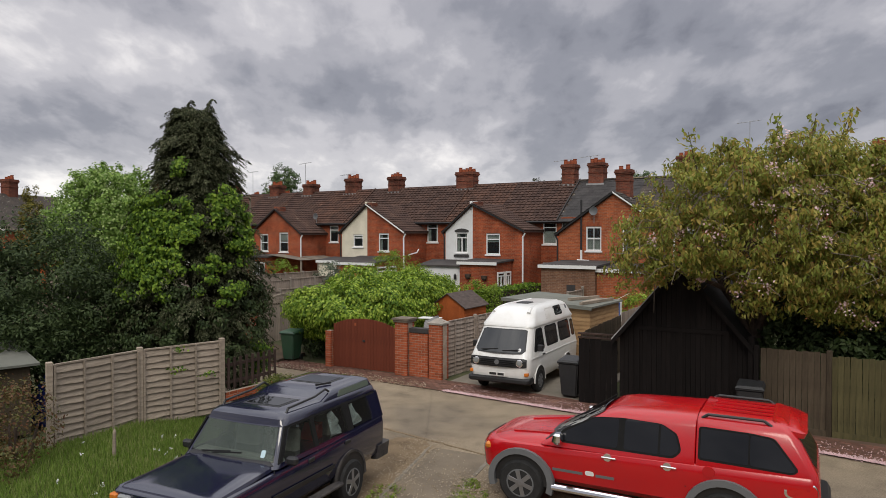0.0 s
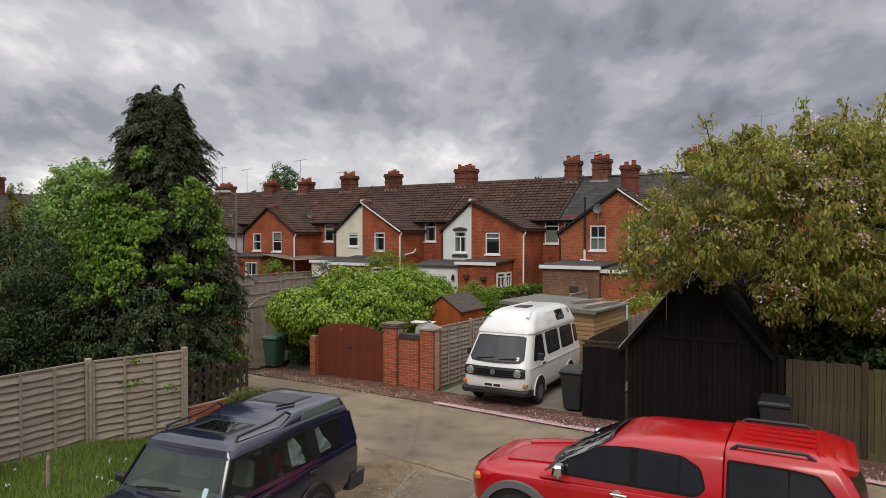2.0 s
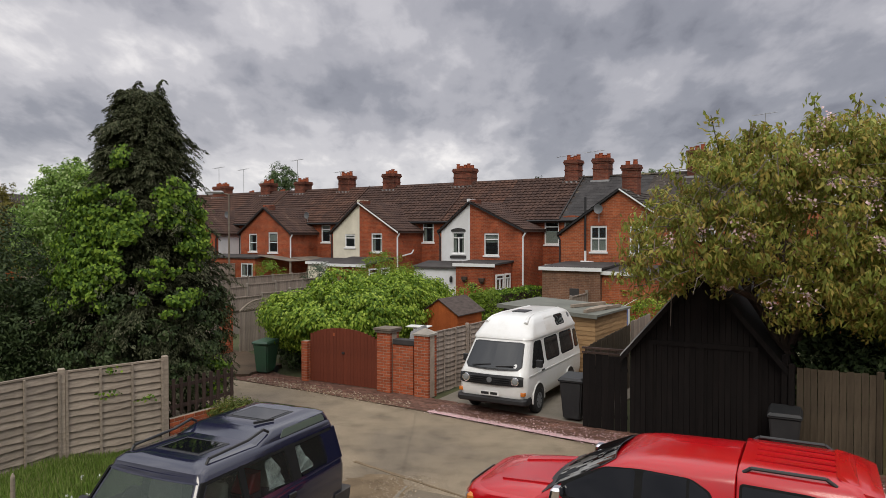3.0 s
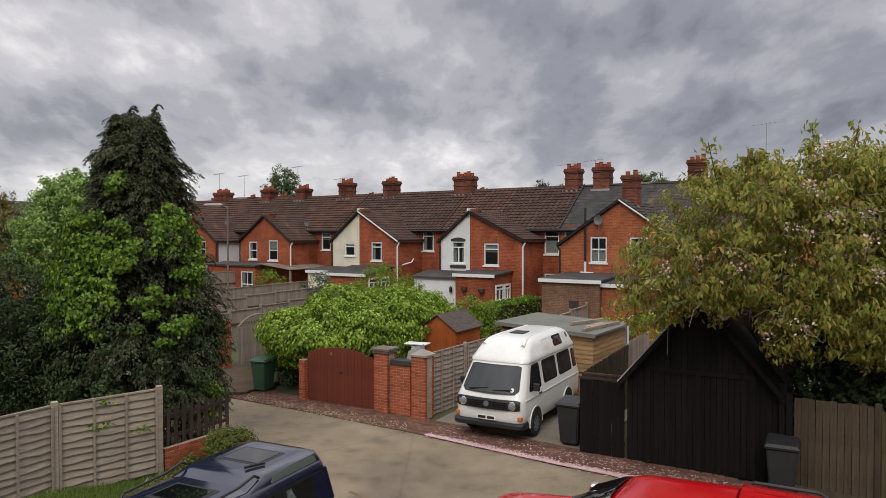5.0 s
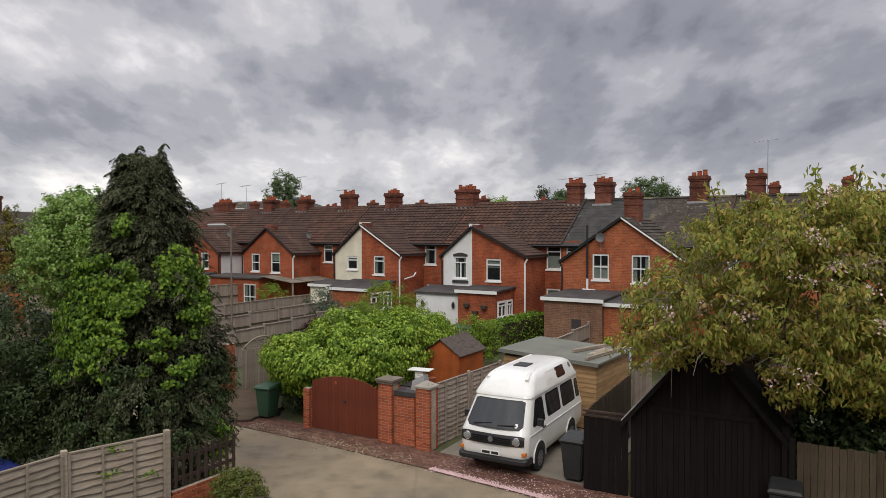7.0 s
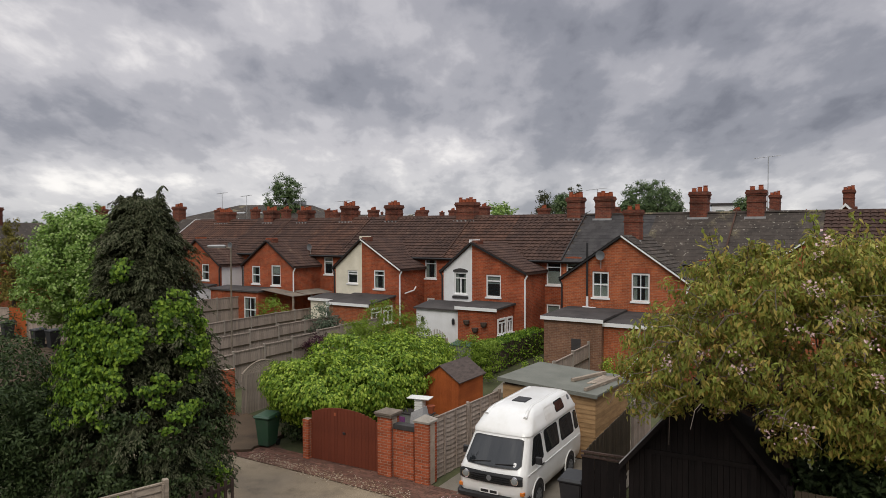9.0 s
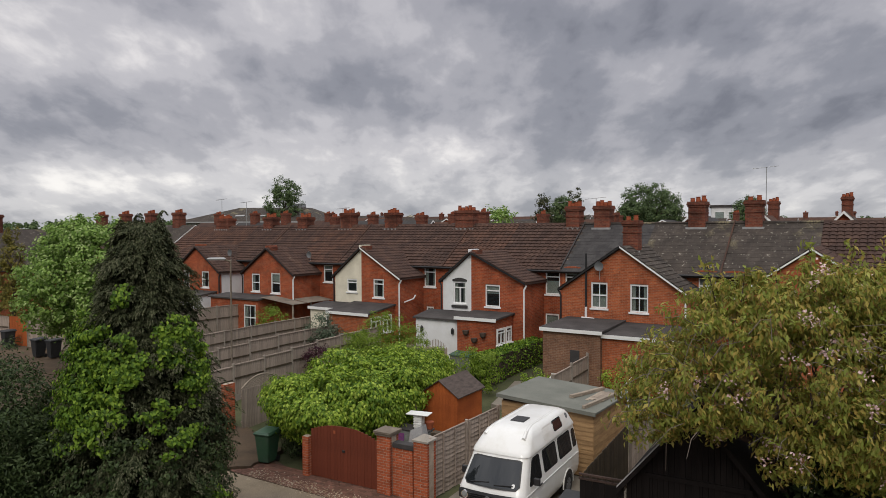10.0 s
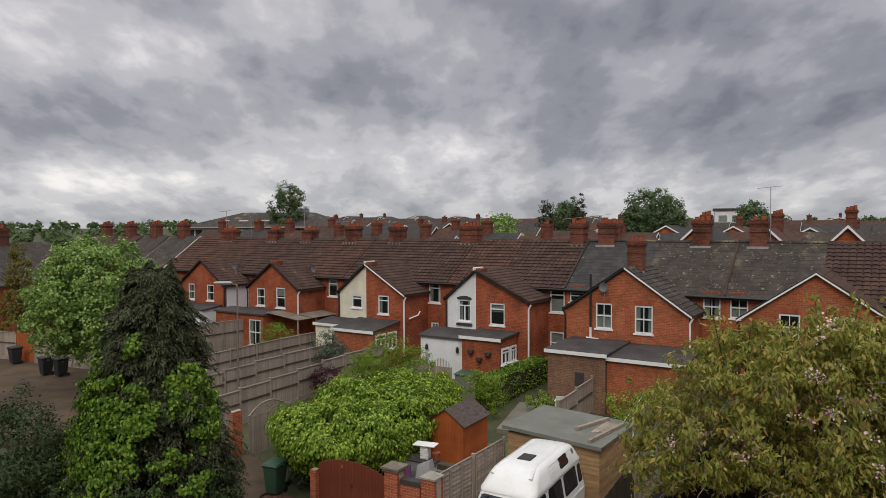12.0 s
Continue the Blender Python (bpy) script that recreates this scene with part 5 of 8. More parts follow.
def lap_panel(p, q, z0, z1, material, label, slat=0.125, battens=3, group="fence panels"):
    """Overlapping wavy-edged horizontal slats held by upright battens."""
    m, n = run_of(p, q, z0)
    f = thing("fence", label, "fence", m, group)
    n -= 0.10
    h = z1 - z0
    rows = max(3, round(h / slat))
    rng = random.Random(int(p[0] * 31 + p[1] * 17))
    meshes = []
    for v in range(3):
        bm = bm_new()
        k = 8
        low, high = [], []
        for i in range(k + 1):
            x = 0.05 + n * i / k
            wob = rng.uniform(-0.014, 0.014)
            low.append((x, -0.034 + rng.uniform(-0.006, 0.006), wob - 0.025))
            high.append((x, 0.012, h / rows + 0.01))
        vs = []
        for a, b in zip(low, high):
            vs.append([bm.verts.new(c) for c in (a, b, (b[0], b[1] + 0.01, b[2]), (a[0], a[1] + 0.012, a[2]))])
        for a, b in zip(vs, vs[1:]):
            for i in range(4):
                bm.faces.new((a[i], a[(i + 1) % 4], b[(i + 1) % 4], b[i]))
        bm.faces.new(vs[0])
        bm.faces.new(vs[-1][::-1])
        meshes.append(mesh_of(bm, "slat", material))
    for r in range(rows):
        piece("slat", meshes[(r + int(p[0] * 3)) % 3], f, pose(0, 0, h * r / rows + 0.02))
    bat = box_mesh("batten", 0.04, 0.022, h, material)
    for i in range(battens + 1):
        for y in (-0.052, 0.036):
            piece("batten", bat, f, pose(0.07 + (n - 0.04) * i / battens, y, h / 2))
    piece("rail", box_mesh("rail", n, 0.05, 0.03, material), f, pose(0.05 + n / 2, 0, h + 0.012))
    return f


def post(x, y, z0, z1, w=0.10, material=None, name="fence_post", label="square weathered fence post", group="fence posts"):
    bm = bm_new()
    box(bm, -w / 2, w / 2, -w / 2, w / 2, 0, z1 - z0, 0.012)
    ob = part(name, bm, material or M_POST, m=pose(x, y, z0, 0, 0, 40))
    return tagged(ob, label, "post", group)


def board_fence(p, q, z0, z1, material, label, width=0.10, rails=True, gap=0.008, post_at=True, name="fence", curve=None, group="board fences"):
    """Upright boards on rails; the z values may differ from end to end."""
    m, n = run_of(p, q, z0)
    f = thing(name, label, "fence", m, group)
    k = max(2, round(n / (width + gap)))
    w = n / k - gap
    rng = random.Random(int(p[0] * 13 + p[1] * 7))
    shared = {}
    for i in range(k):
        h = z1 - z0 + (curve((i + 0.5) / k) if curve else rng.choice((0, -0.012, 0.01)))
        key = round(h, 3)
        if key not in shared:
            shared[key] = box_mesh("board", w, 0.018, h, material)
        piece("board", shared[key], f, pose((i + 0.5) * n / k, rng.uniform(-0.003, 0.003), h / 2, 0, rng.uniform(-0.4, 0.4), 0))
    if rails:
        r = box_mesh("rail", n, 0.045, 0.07, material)
        for z in (0.3, (z1 - z0) * 0.82):
            piece("rail", r, f, pose(n / 2, 0.035, z))
    return f


P1, P2, P3 = (-7.1, 12.25), (-6.2, 13.9), (-4.93, 15.15)
P0 = (-8.0, 10.6)
for a, b, base in ((P1, P2, 0.22), (P2, P3, 0.40)):
    lap_panel(a, b, base, 1.95, M_FENCE, "pale weathered overlap fence panel with ivy sprigs")
for p in (P1, P2, P3):
    post(p[0], p[1], 0.05, 2.03, 0.11, M_FENCE, label="pale weathered wooden fence post")
for a, b in (((-0.02, 20.42), (1.02, 22.06)), ((1.06, 22.12), (2.05, 23.72))):
    lap_panel(a, b, 0.02, 1.68, M_FENCEG, "grey weathered overlap fence panel beside the driveway")
for p in ((0.0, 20.36), (1.04, 22.09), (2.08, 23.76)):
    post(p[0], p[1], 0, 1.76, 0.09, M_FENCEG, label="grey weathered wooden fence post")

# picket fence on a low brick wall beside the conifer
PK0, PK1 = (-4.86, 15.25), (-4.05, 16.55)
m, n = run_of(PK0, PK1, 0.85)
pk = thing("picket_fence", "dark brown picket fence on a low brick wall", "fence", m)
me = box_mesh("picket", 0.07, 0.02, 0.70, M_DARKWOOD)
for i in range(9):
    piece("picket", me, pk, pose(0.06 + (n - 0.12) * i / 8, 0, 0.35))
for z in (0.15, 0.54):
    piece("rail", box_mesh("rail", n, 0.03, 0.07, M_DARKWOOD), pk, pose(n / 2, 0.028, z))


def brick_pier(parent_name, label, m, nx, courses, depth=2, cap="brick", seed=1):
    """A pier or wall of real bricks round a mortar core: nx bricks long."""
    t = thing(parent_name, label, "wall", m)
    bl, bh, bd, jo = 0.215, 0.065, 0.1025, 0.010
    L = nx * (bl + jo) - jo
    D = depth * (bd + jo) - jo
    H = courses * (bh + jo)
    core = box(bm_new(), 0.006, L - 0.006, 0.006, D - 0.006, 0, H - 0.004)
    part("core", core, M_MORTAR, t)
    full = box_mesh("brick", bl, bd, bh, M_BRICKP, 0.004)
    half = box_mesh("brick", bd, bd, bh, M_BRICKP, 0.004)
    rng = random.Random(seed)
    for c in range(courses):
        z = c * (bh + jo) + bh / 2
        off = (c % 2) * (bl + jo) / 2
        for y in (bd / 2, D - bd / 2):
            x = 0.0
            if off:
                piece("brick", half, t, pose(bd / 2, y, z))
                x = off
            while x + bl <= L + 0.002:
                piece("brick", full, t, pose(x + bl / 2, y + rng.uniform(-0.002, 0.002), z))
                x += bl + jo
            if L - x > 0.06:
                piece("brick", half, t, pose(L - bd / 2, y, z))
    return t, L, D, H


WA = -30.0
M_OLDCAP = rough_mat("weathered_stone_cap", (0.20, 0.165, 0.13), (0.12, 0.10, 0.08), 4.0, 0.9, 50, 0.3)
gm = lambda a, b=0.0, z=0.0: pose(-0.05, 20.12, z, 0, 0, WA) @ pose(a, b, 0)
right_pier, L, D, H = brick_pier("brick_pier", "orange-red brick gate pier with a grey pyramid cap", gm(-0.44, 0), 2, 22, 4, seed=3)
bm = bm_new()
box(bm, -0.03, L + 0.03, -0.03, D + 0.03, H, H + 0.05)
hexa(bm, [(-0.02, -0.02, H + 0.05), (L + 0.02, -0.02, H + 0.05), (L + 0.02, D + 0.02, H + 0.05), (-0.02, D + 0.02, H + 0.05)], [(L / 2 - 0.03, D / 2 - 0.03, H + 0.18), (L / 2 + 0.03, D / 2 - 0.03, H + 0.18), (L / 2 + 0.03, D / 2 + 0.03, H + 0.18), (L / 2 - 0.03, D / 2 + 0.03, H + 0.18)])
part("cap", bm, M_POST, right_pier, "grey stone pyramid cap")
left_pier, L, D, H = brick_pier("brick_pier", "orange-red brick gate pier with a stepped brick cap", gm(-1.66, 0), 2, 22, 4, seed=4)
bm = bm_new()
box(bm, -0.04, L + 0.04, -0.04, D + 0.04, H, H + 0.065)
box(bm, -0.07, L + 0.07, -0.07, D + 0.07, H + 0.069, H + 0.12)
part("cap", bm, M_OLDCAP, left_pier, "weathered grey-brown stone cap")
mid, L, D, H = brick_pier("garden_wall", "short red brick wall with a black coping between piers", gm(-1.20, 0.10), 3, 18, 2, seed=5)
bm = bm_new()
box(bm, 0.02, L + 0.06, -0.03, D + 0.03, H, H + 0.14, 0.01)
part("coping", bm, M_SLATE2, mid, "black slate coping")
low_pier, L, D, H = brick_pier("brick_pier", "low brick gate pier under the hedge", gm(-4.40, 0), 1, 16, 2, seed=6)
# double gate with an arched top
gate = thing("double_gate", "closed red-brown boarded double gate with an arched top", "gate", gm(-4.14, 0.12, 0.05))
GL = 2.46
for leaf in range(2):
    lf = new("gate_leaf")
    lf.parent = gate
    k = 10
    for i in range(k):
        x = leaf * GL / 2 + (i + 0.5) * GL / 2 / k
        u = x / GL * 2 - 1
        h = 1.36 + 0.24 * (1 - abs(u) ** 2.2)
        bm = box(bm_new(), -GL / 4 / k + 0.003, GL / 4 / k - 0.003, -0.012, 0.012, 0, h)
        part("board", bm, M_GATE, lf, m=pose(x, 0, 0))
    for z in (0.25, 0.85, 1.28):
        piece("rail", box_mesh("rail", GL / 2 - 0.04, 0.035, 0.1, M_GATE), lf, pose(leaf * GL / 2 + GL / 4, 0.035, z))
bm = bm_new()
box(bm, GL / 2 - 0.05, GL / 2 + 0.05, -0.04, -0.013, 0.86, 0.93, 0.01)
part("latch", bm, M_BLACKPLASTIC, gate)
bm = bm_new()
box(bm, GL * 0.36 - 0.035, GL * 0.36 + 0.035, -0.016, -0.012, 1.36, 1.45)
part("plain_plate", bm, M_LINTEL, gate)

# dark timber garage with a gable front, its side gate and slatted fence
GO = (4.42, 17.02)
gmx = pose(GO[0], GO[1], 0, 0, 0, -29.5)
gar = thing("garage", "black-stained timber garage with a pitched roof and boarded doors", "garage", gmx)
GW, GE, GA, GD = 2.95, 1.86, 3.62, 5.2
gt = lambda x: GE + (GA - GE) * (1 - abs(x - GW / 2) / (GW / 2))
kb = 26
for i in range(kb):
    x0, x1 = GW * i / kb, GW * (i + 1) / kb
    proud = -0.03 if 4 <= i < 22 else 0.0
    top = min(gt(x0), gt(x1))
    bm = bm_new()
    hexa(bm, [(x0 + 0.004, proud, 0.02), (x1 - 0.004, proud, 0.02), (x1 - 0.004, proud + 0.02, 0.02), (x0 + 0.004, proud + 0.02, 0.02)], [(x0 + 0.004, proud, gt(x0)), (x1 - 0.004, proud, gt(x1)), (x1 - 0.004, proud + 0.02, gt(x1)), (x0 + 0.004, proud + 0.02, gt(x0))])
    part("board", bm, M_BLACKWOOD, gar)
for xx in (GW * 4 / kb, GW * 13 / kb, GW * 22 / kb):
    part("door_frame", box(bm_new(), xx - 0.05, xx + 0.05, -0.06, -0.035, 0.02, 2.0), M_BLACKWOOD, gar)
part("door_frame", box(bm_new(), GW * 4 / kb - 0.05, GW * 22 / kb + 0.05, -0.062, -0.037, 2.0, 2.1), M_BLACKWOOD, gar)
for xx in (0.0, GW - 0.03):
    for j in range(12):
        part("side_board", box(bm_new(), xx, xx + 0.03, 0.03, GD, GE * j / 12 + 0.02, GE * (j + 1) / 12), M_BLACKWOOD, gar)
part("lining", hexa(bm_new(), [(0.03, 0.03, 0.02), (GW / 2, 0.03, 0.02), (GW / 2, 0.045, 0.02), (0.03, 0.045, 0.02)], [(0.03, 0.03, GE), (GW / 2, 0.03, GA - 0.03), (GW / 2, 0.045, GA - 0.03), (0.03, 0.045, GE)]), M_BLACKWOOD, gar)
part("lining", hexa(bm_new(), [(GW / 2, 0.03, 0.02), (GW - 0.03, 0.03, 0.02), (GW - 0.03, 0.045, 0.02), (GW / 2, 0.045, 0.02)], [(GW / 2, 0.03, GA - 0.03), (GW - 0.03, 0.03, GE), (GW - 0.03, 0.045, GE), (GW / 2, 0.045, GA - 0.03)]), M_BLACKWOOD, gar)
part("back_wall", wall(bm_new(), 0.03, GW - 0.03, 0, gt, [], GD, GD + 0.03), M_BLACKWOOD, gar)
for s in (0, 1):
    xe, xa = (-0.15, GW / 2) if s == 0 else (GW + 0.15, GW / 2)
    ze = GE - 0.15 * (GA - GE) / (GW / 2)
    part("roof_slope", slab(bm_new(), [(xe, -0.2, ze), (xa, -0.2, GA), (xa, GD + 0.15, GA), (xe, GD + 0.15, ze)], (0, 0, 0.05)), M_BLACKWOOD, gar)
    part("bargeboard", slab(bm_new(), [(xe, -0.225, ze - 0.1), (xa, -0.225, GA - 0.09), (xa, -0.225, GA + 0.055), (xe, -0.225, ze + 0.05)], (0, 0.022, 0)), M_BLACKWOOD, gar)
part("pale_edge", slab(bm_new(), [(-0.15, -0.235, GE - 0.14), (1.0, -0.235, GE + 1.235), (1.0, -0.235, GE + 1.275), (-0.15, -0.235, GE - 0.10)], (0, 0.008, 0)), M_LEAD, gar, "pale worn edge of the roof verge")
# side gate
sg = board_fence((3.50, 17.52), (4.38, 17.06), 0.02, 1.66, M_BLACKWOOD, "black-stained boarded side gate beside the garage", 0.14, True, 0.006, name="side_gate")
for i in range(2):
    part("top_rail", box(bm_new(), -0.02, 1.02, -0.03, 0.03, 1.66 + 0.10 * i, 1.70 + 0.10 * i), M_DARKWOOD, sg)
for i in range(6):
    part("baluster", box(bm_new(), 0.05 + 0.17 * i, 0.085 + 0.17 * i, -0.012, 0.012, 1.703, 1.757), M_DARKWOOD, sg)
board_fence((3.62, 17.66), (5.62, 21.5), 0.0, 1.80, M_FENCEB, "dark brown slatted fence along the driveway", 0.09, True, 0.03)
board_fence((5.66, 21.56), (6.85, 23.7), 0.0, 1.86, M_FENCEG, "grey slatted fence along the driveway", 0.09, True, 0.03)
# boarded fences on the far side of the garage
board_fence((7.10, 15.20), (8.20, 14.52), 0.12, 1.80, M_FENCEB, "brown close-boarded fence panel with pale posts", 0.105)
board_fence((8.28, 14.46), (9.9, 13.52), 0.12, 1.74, M_FENCEM, "mossy green-brown close-boarded fence panel", 0.105)
board_fence((9.98, 13.48), (12.6, 11.9), 0.12, 1.74, M_FENCEM, "mossy green-brown close-boarded fence panel", 0.105)
for a, b, m_ in (((7.10, 15.18), (8.20, 14.50), M_FENCEB), ((8.28, 14.44), (9.9, 13.50), M_FENCEM), ((9.98, 13.46), (12.6, 11.88), M_FENCEM)):
    mm, n = run_of(a, b, 0)
    tagged(part("gravel_board", box(bm_new(), 0, n, -0.02, 0.02, 0, 0.14), m_, m=mm), "horizontal board along the fence foot", "gravel board", "gravel boards")
post(7.04, 15.26, 0, 1.86, 0.10, M_BLACKWOOD, label="dark square fence post")
for p in ((8.24, 14.49), (9.94, 13.5)):
    post(p[0], p[1], 0, 1.86, 0.10, M_FENCEB)
post(7.0, 15.42, 0, 2.02, 0.12, M_BLACKWOOD, label="black-stained timber gate post")


def wheelie_bin(x, y, rz, material, label, petals=0):
    b = thing("wheelie_bin", label, "wheelie bin", pose(x, y, 0, 0, 0, rz), "wheelie bins")
    bm = bm_new()
    hexa(bm, [(-0.20, -0.22, 0.06), (0.20, -0.22, 0.06), (0.20, 0.24, 0.06), (-0.20, 0.24, 0.06)], [(-0.27, -0.30, 0.94), (0.27, -0.30, 0.94), (0.27, 0.32, 0.94), (-0.27, 0.32, 0.94)])
    bmesh.ops.bevel(bm, geom=list(bm.edges), offset=0.03, segments=2, affect="EDGES")
    part("bin_body", bm, material, b, smooth=True)
    part("rim", box(bm_new(), -0.29, 0.29, -0.32, 0.34, 0.93, 0.975, 0.012), material, b)
    bm = bm_new()
    hexa(bm, [(-0.295, -0.34, 0.978), (0.295, -0.34, 0.978), (0.295, 0.36, 0.985), (-0.295, 0.36, 0.985)], [(-0.25, -0.30, 1.03), (0.25, -0.30, 1.03), (0.25, 0.33, 1.065), (-0.25, 0.33, 1.065)])
    part("lid", bm, material, b)
    tb = bm_new()
    tube(tb, (-0.24, 0.40, 0.95), (0.24, 0.40, 0.95), 0.017)
    part("handle", tb, material, b)
    for s in (-1, 1):
        w = bm_new()
        lathe(w, [(0.10, -0.025), (0.10, 0.025)], 14, (s * 0.22, 0.25, 0.10), "X")
        part("wheel", w, M_BLACKPLASTIC, b)
    return b


M_GBIN = gloss_mat("green_bin_plastic", (0.028, 0.080, 0.042), 0.5, 0, 0, (0.05, 0.075, 0.055), 3)
M_KBIN = gloss_mat("dark_grey_bin_plastic", (0.016, 0.017, 0.019), 0.6, 0, 0, (0.032, 0.032, 0.032), 3)
wheelie_bin(-5.22, 23.45, -20, M_GBIN, "dark green wheelie bin beside the hedge")
wheelie_bin(3.42, 18.12, -28, M_KBIN, "dark grey wheelie bin beside the camper van")
wheelie_bin(6.80, 15.02, -28, M_KBIN, "dark grey wheelie bin with fallen petals on its lid")
for x, y in ((-21.8, 38.8), (-20.8, 38.5), (-25.5, 41.9)):
    wheelie_bin(x, y, -30, M_KBIN, "black wheelie bin in a far yard").location.z = 0.475

# ---- garden sheds ----
shed = thing("flat_roof_shed", "honey-coloured timber shed with a flat grey-green felt roof", "shed", pose(2.2, 23.68, 0.0, 0, 0, -33.5))
SW, SD = 3.05, 2.75
nb = 15
zt = lambda x: 2.10 - 0.15 * x / SW
for j in range(nb):
    z0, z1 = 0.05 + 2.0 * j / nb, 0.05 + 2.0 * (j + 1) / nb
    if z1 > 1.92:
        z1 = 1.93
    if z0 >= z1:
        continue
    bm = bm_new()
    slab(bm, [(0, -0.018, z0), (SW, -0.018, z0), (SW, 0.0, z1 + 0.01), (0, 0.0, z1 + 0.01)], (0, 0.014, 0))
    part("cladding_board", bm, M_SHEDWOOD, shed)
    for xx, sgn in ((SW, 1), (0, -1)):
        bm = bm_new()
        slab(bm, [(xx + sgn * 0.018, 0, z0), (xx + sgn * 0.018, SD, z0), (xx, SD, z1 + 0.01), (xx, 0, z1 + 0.01)], (-sgn * 0.014, 0, 0))
        part("cladding_board", bm, M_SHEDWOOD, shed)
part("core", hexa(bm_new(), [(0.03, 0.03, 0), (SW - 0.03, 0.03, 0), (SW - 0.03, SD, 0), (0.03, SD, 0)], [(0.03, 0.03, zt(0)), (SW - 0.03, 0.03, zt(SW)), (SW - 0.03, SD, zt(SW)), (0.03, SD, zt(0))]), M_DARKWOOD, shed)
part("roof", hexa(bm_new(), [(-0.12, -0.14, zt(0)), (SW + 0.12, -0.14, zt(SW)), (SW + 0.12, SD + 0.1, zt(SW)), (-0.12, SD + 0.1, zt(0))], [(-0.12, -0.14, zt(0) + 0.06), (SW + 0.12, -0.14, zt(SW) + 0.06), (SW + 0.12, SD + 0.1, zt(SW) + 0.06), (-0.12, SD + 0.1, zt(0) + 0.06)]), M_GFELT, shed, "grey-green felt roof")
part("fascia", slab(bm_new(), [(-0.12, -0.15, zt(0) - 0.05), (SW + 0.12, -0.15, zt(SW) - 0.05), (SW + 0.12, -0.15, zt(SW) + 0.065), (-0.12, -0.15, zt(0) + 0.065)], (0, -0.014, 0)), M_GFELT, shed)
for i, (x0, y0, x1, y1, w) in enumerate(((1.95, 0.9, 2.35, 2.6, 0.12), (2.72, 0.05, 2.95, 2.4, 0.10))):
    mm = pose(2.2, 23.68, 0, 0, 0, -33.5) @ pose(0, 0, 0)
    ob = part("timber_beam", strip((x0, y0, zt(x0) + 0.115), (x1, y1, zt(x1) + 0.115), w, 0.09), M_FENCE, m=mm)
    tagged(ob, "pale weathered timber lying on the shed roof", "timber", "timbers on the shed roof")
for i in range(5):
    ob = part("loose_board", box(bm_new(), 2.42 + 0.11 * i - 0.05, 2.42 + 0.11 * i + 0.05, 1.0 + 0.1 * (i % 3), 2.4 - 0.08 * (i % 2), 0, 0.022), M_FENCE, m=pose(2.2, 23.68, zt(2.5) + 0.062 + 0.002 * i, 0, 0, -33.5))
    tagged(ob, "pale loose board lying on the shed roof", "board", "timbers on the shed roof")

M_OLDFELT = rough_mat("weathered_red_grey_felt", (0.105, 0.082, 0.072), (0.055, 0.044, 0.040), 3.0, 0.95, 50, 0.3, stretch=(4, 1, 1))
osh = thing("orange_shed", "small orange-stained garden shed with a dark felt roof", "shed", pose(0.80, 25.36, 0.05, 0, 0, -30) @ pose(-1.4, 0, 0))
OW, OD, OE, OA = 1.4, 1.8, 1.58, 2.05
otop = lambda x: OE + (OA - OE) * (1 - abs(x - OW / 2) / (OW / 2))
for j in range(14):
    z0, z1 = OE * j / 14, OE * (j + 1) / 14
    part("board", slab(bm_new(), [(OW + 0.012, 0, z0), (OW + 0.012, OD, z0), (OW, OD, z1), (OW, 0, z1)], (-0.012, 0, 0)), M_ORANGE, osh)
for i in range(12):
    x0, x1 = OW * i / 12, OW * (i + 1) / 12
    part("board", hexa(bm_new(), [(x0 + 0.002, -0.015, 0), (x1 - 0.002, -0.015, 0), (x1 - 0.002, 0, 0), (x0 + 0.002, 0, 0)], [(x0 + 0.002, -0.015, otop(x0)), (x1 - 0.002, -0.015, otop(x1)), (x1 - 0.002, 0, otop(x1)), (x0 + 0.002, 0, otop(x0))]), M_ORANGE, osh)
part("core", wall(bm_new(), 0.0, OW - 0.015, 0, lambda x: otop(x) - 0.01, [], 0.003, OD), M_ORANGE, osh)
for s in (0, 1):
    xe, xa = (-0.10, OW / 2) if s == 0 else (OW + 0.10, OW / 2)
    ze = OE - 0.1 * (OA - OE) / (OW / 2)
    part("roof_slope", slab(bm_new(), [(xe, -0.1, ze), (xa, -0.1, OA), (xa, OD + 0.1, OA), (xe, OD + 0.1, ze)], (0, 0, 0.03)), M_OLDFELT, osh)

lsh = thing("felt_roof_shed", "low shed with a pale felt roof behind the fence", "shed", pose(-10.1, 13.0, 0.05, 0, 0, 45))
part("wall", box(bm_new(), -0.2, 2.0, 0.25, 2.2, 0, 1.45), M_FENCEB, lsh)
part("roof", slab(bm_new(), [(-0.35, 0.1, 1.48), (2.15, 0.1, 1.48), (2.15, 2.35, 1.75), (-0.35, 2.35, 1.75)], (0, 0, 0.05)), M_GFELT, lsh)

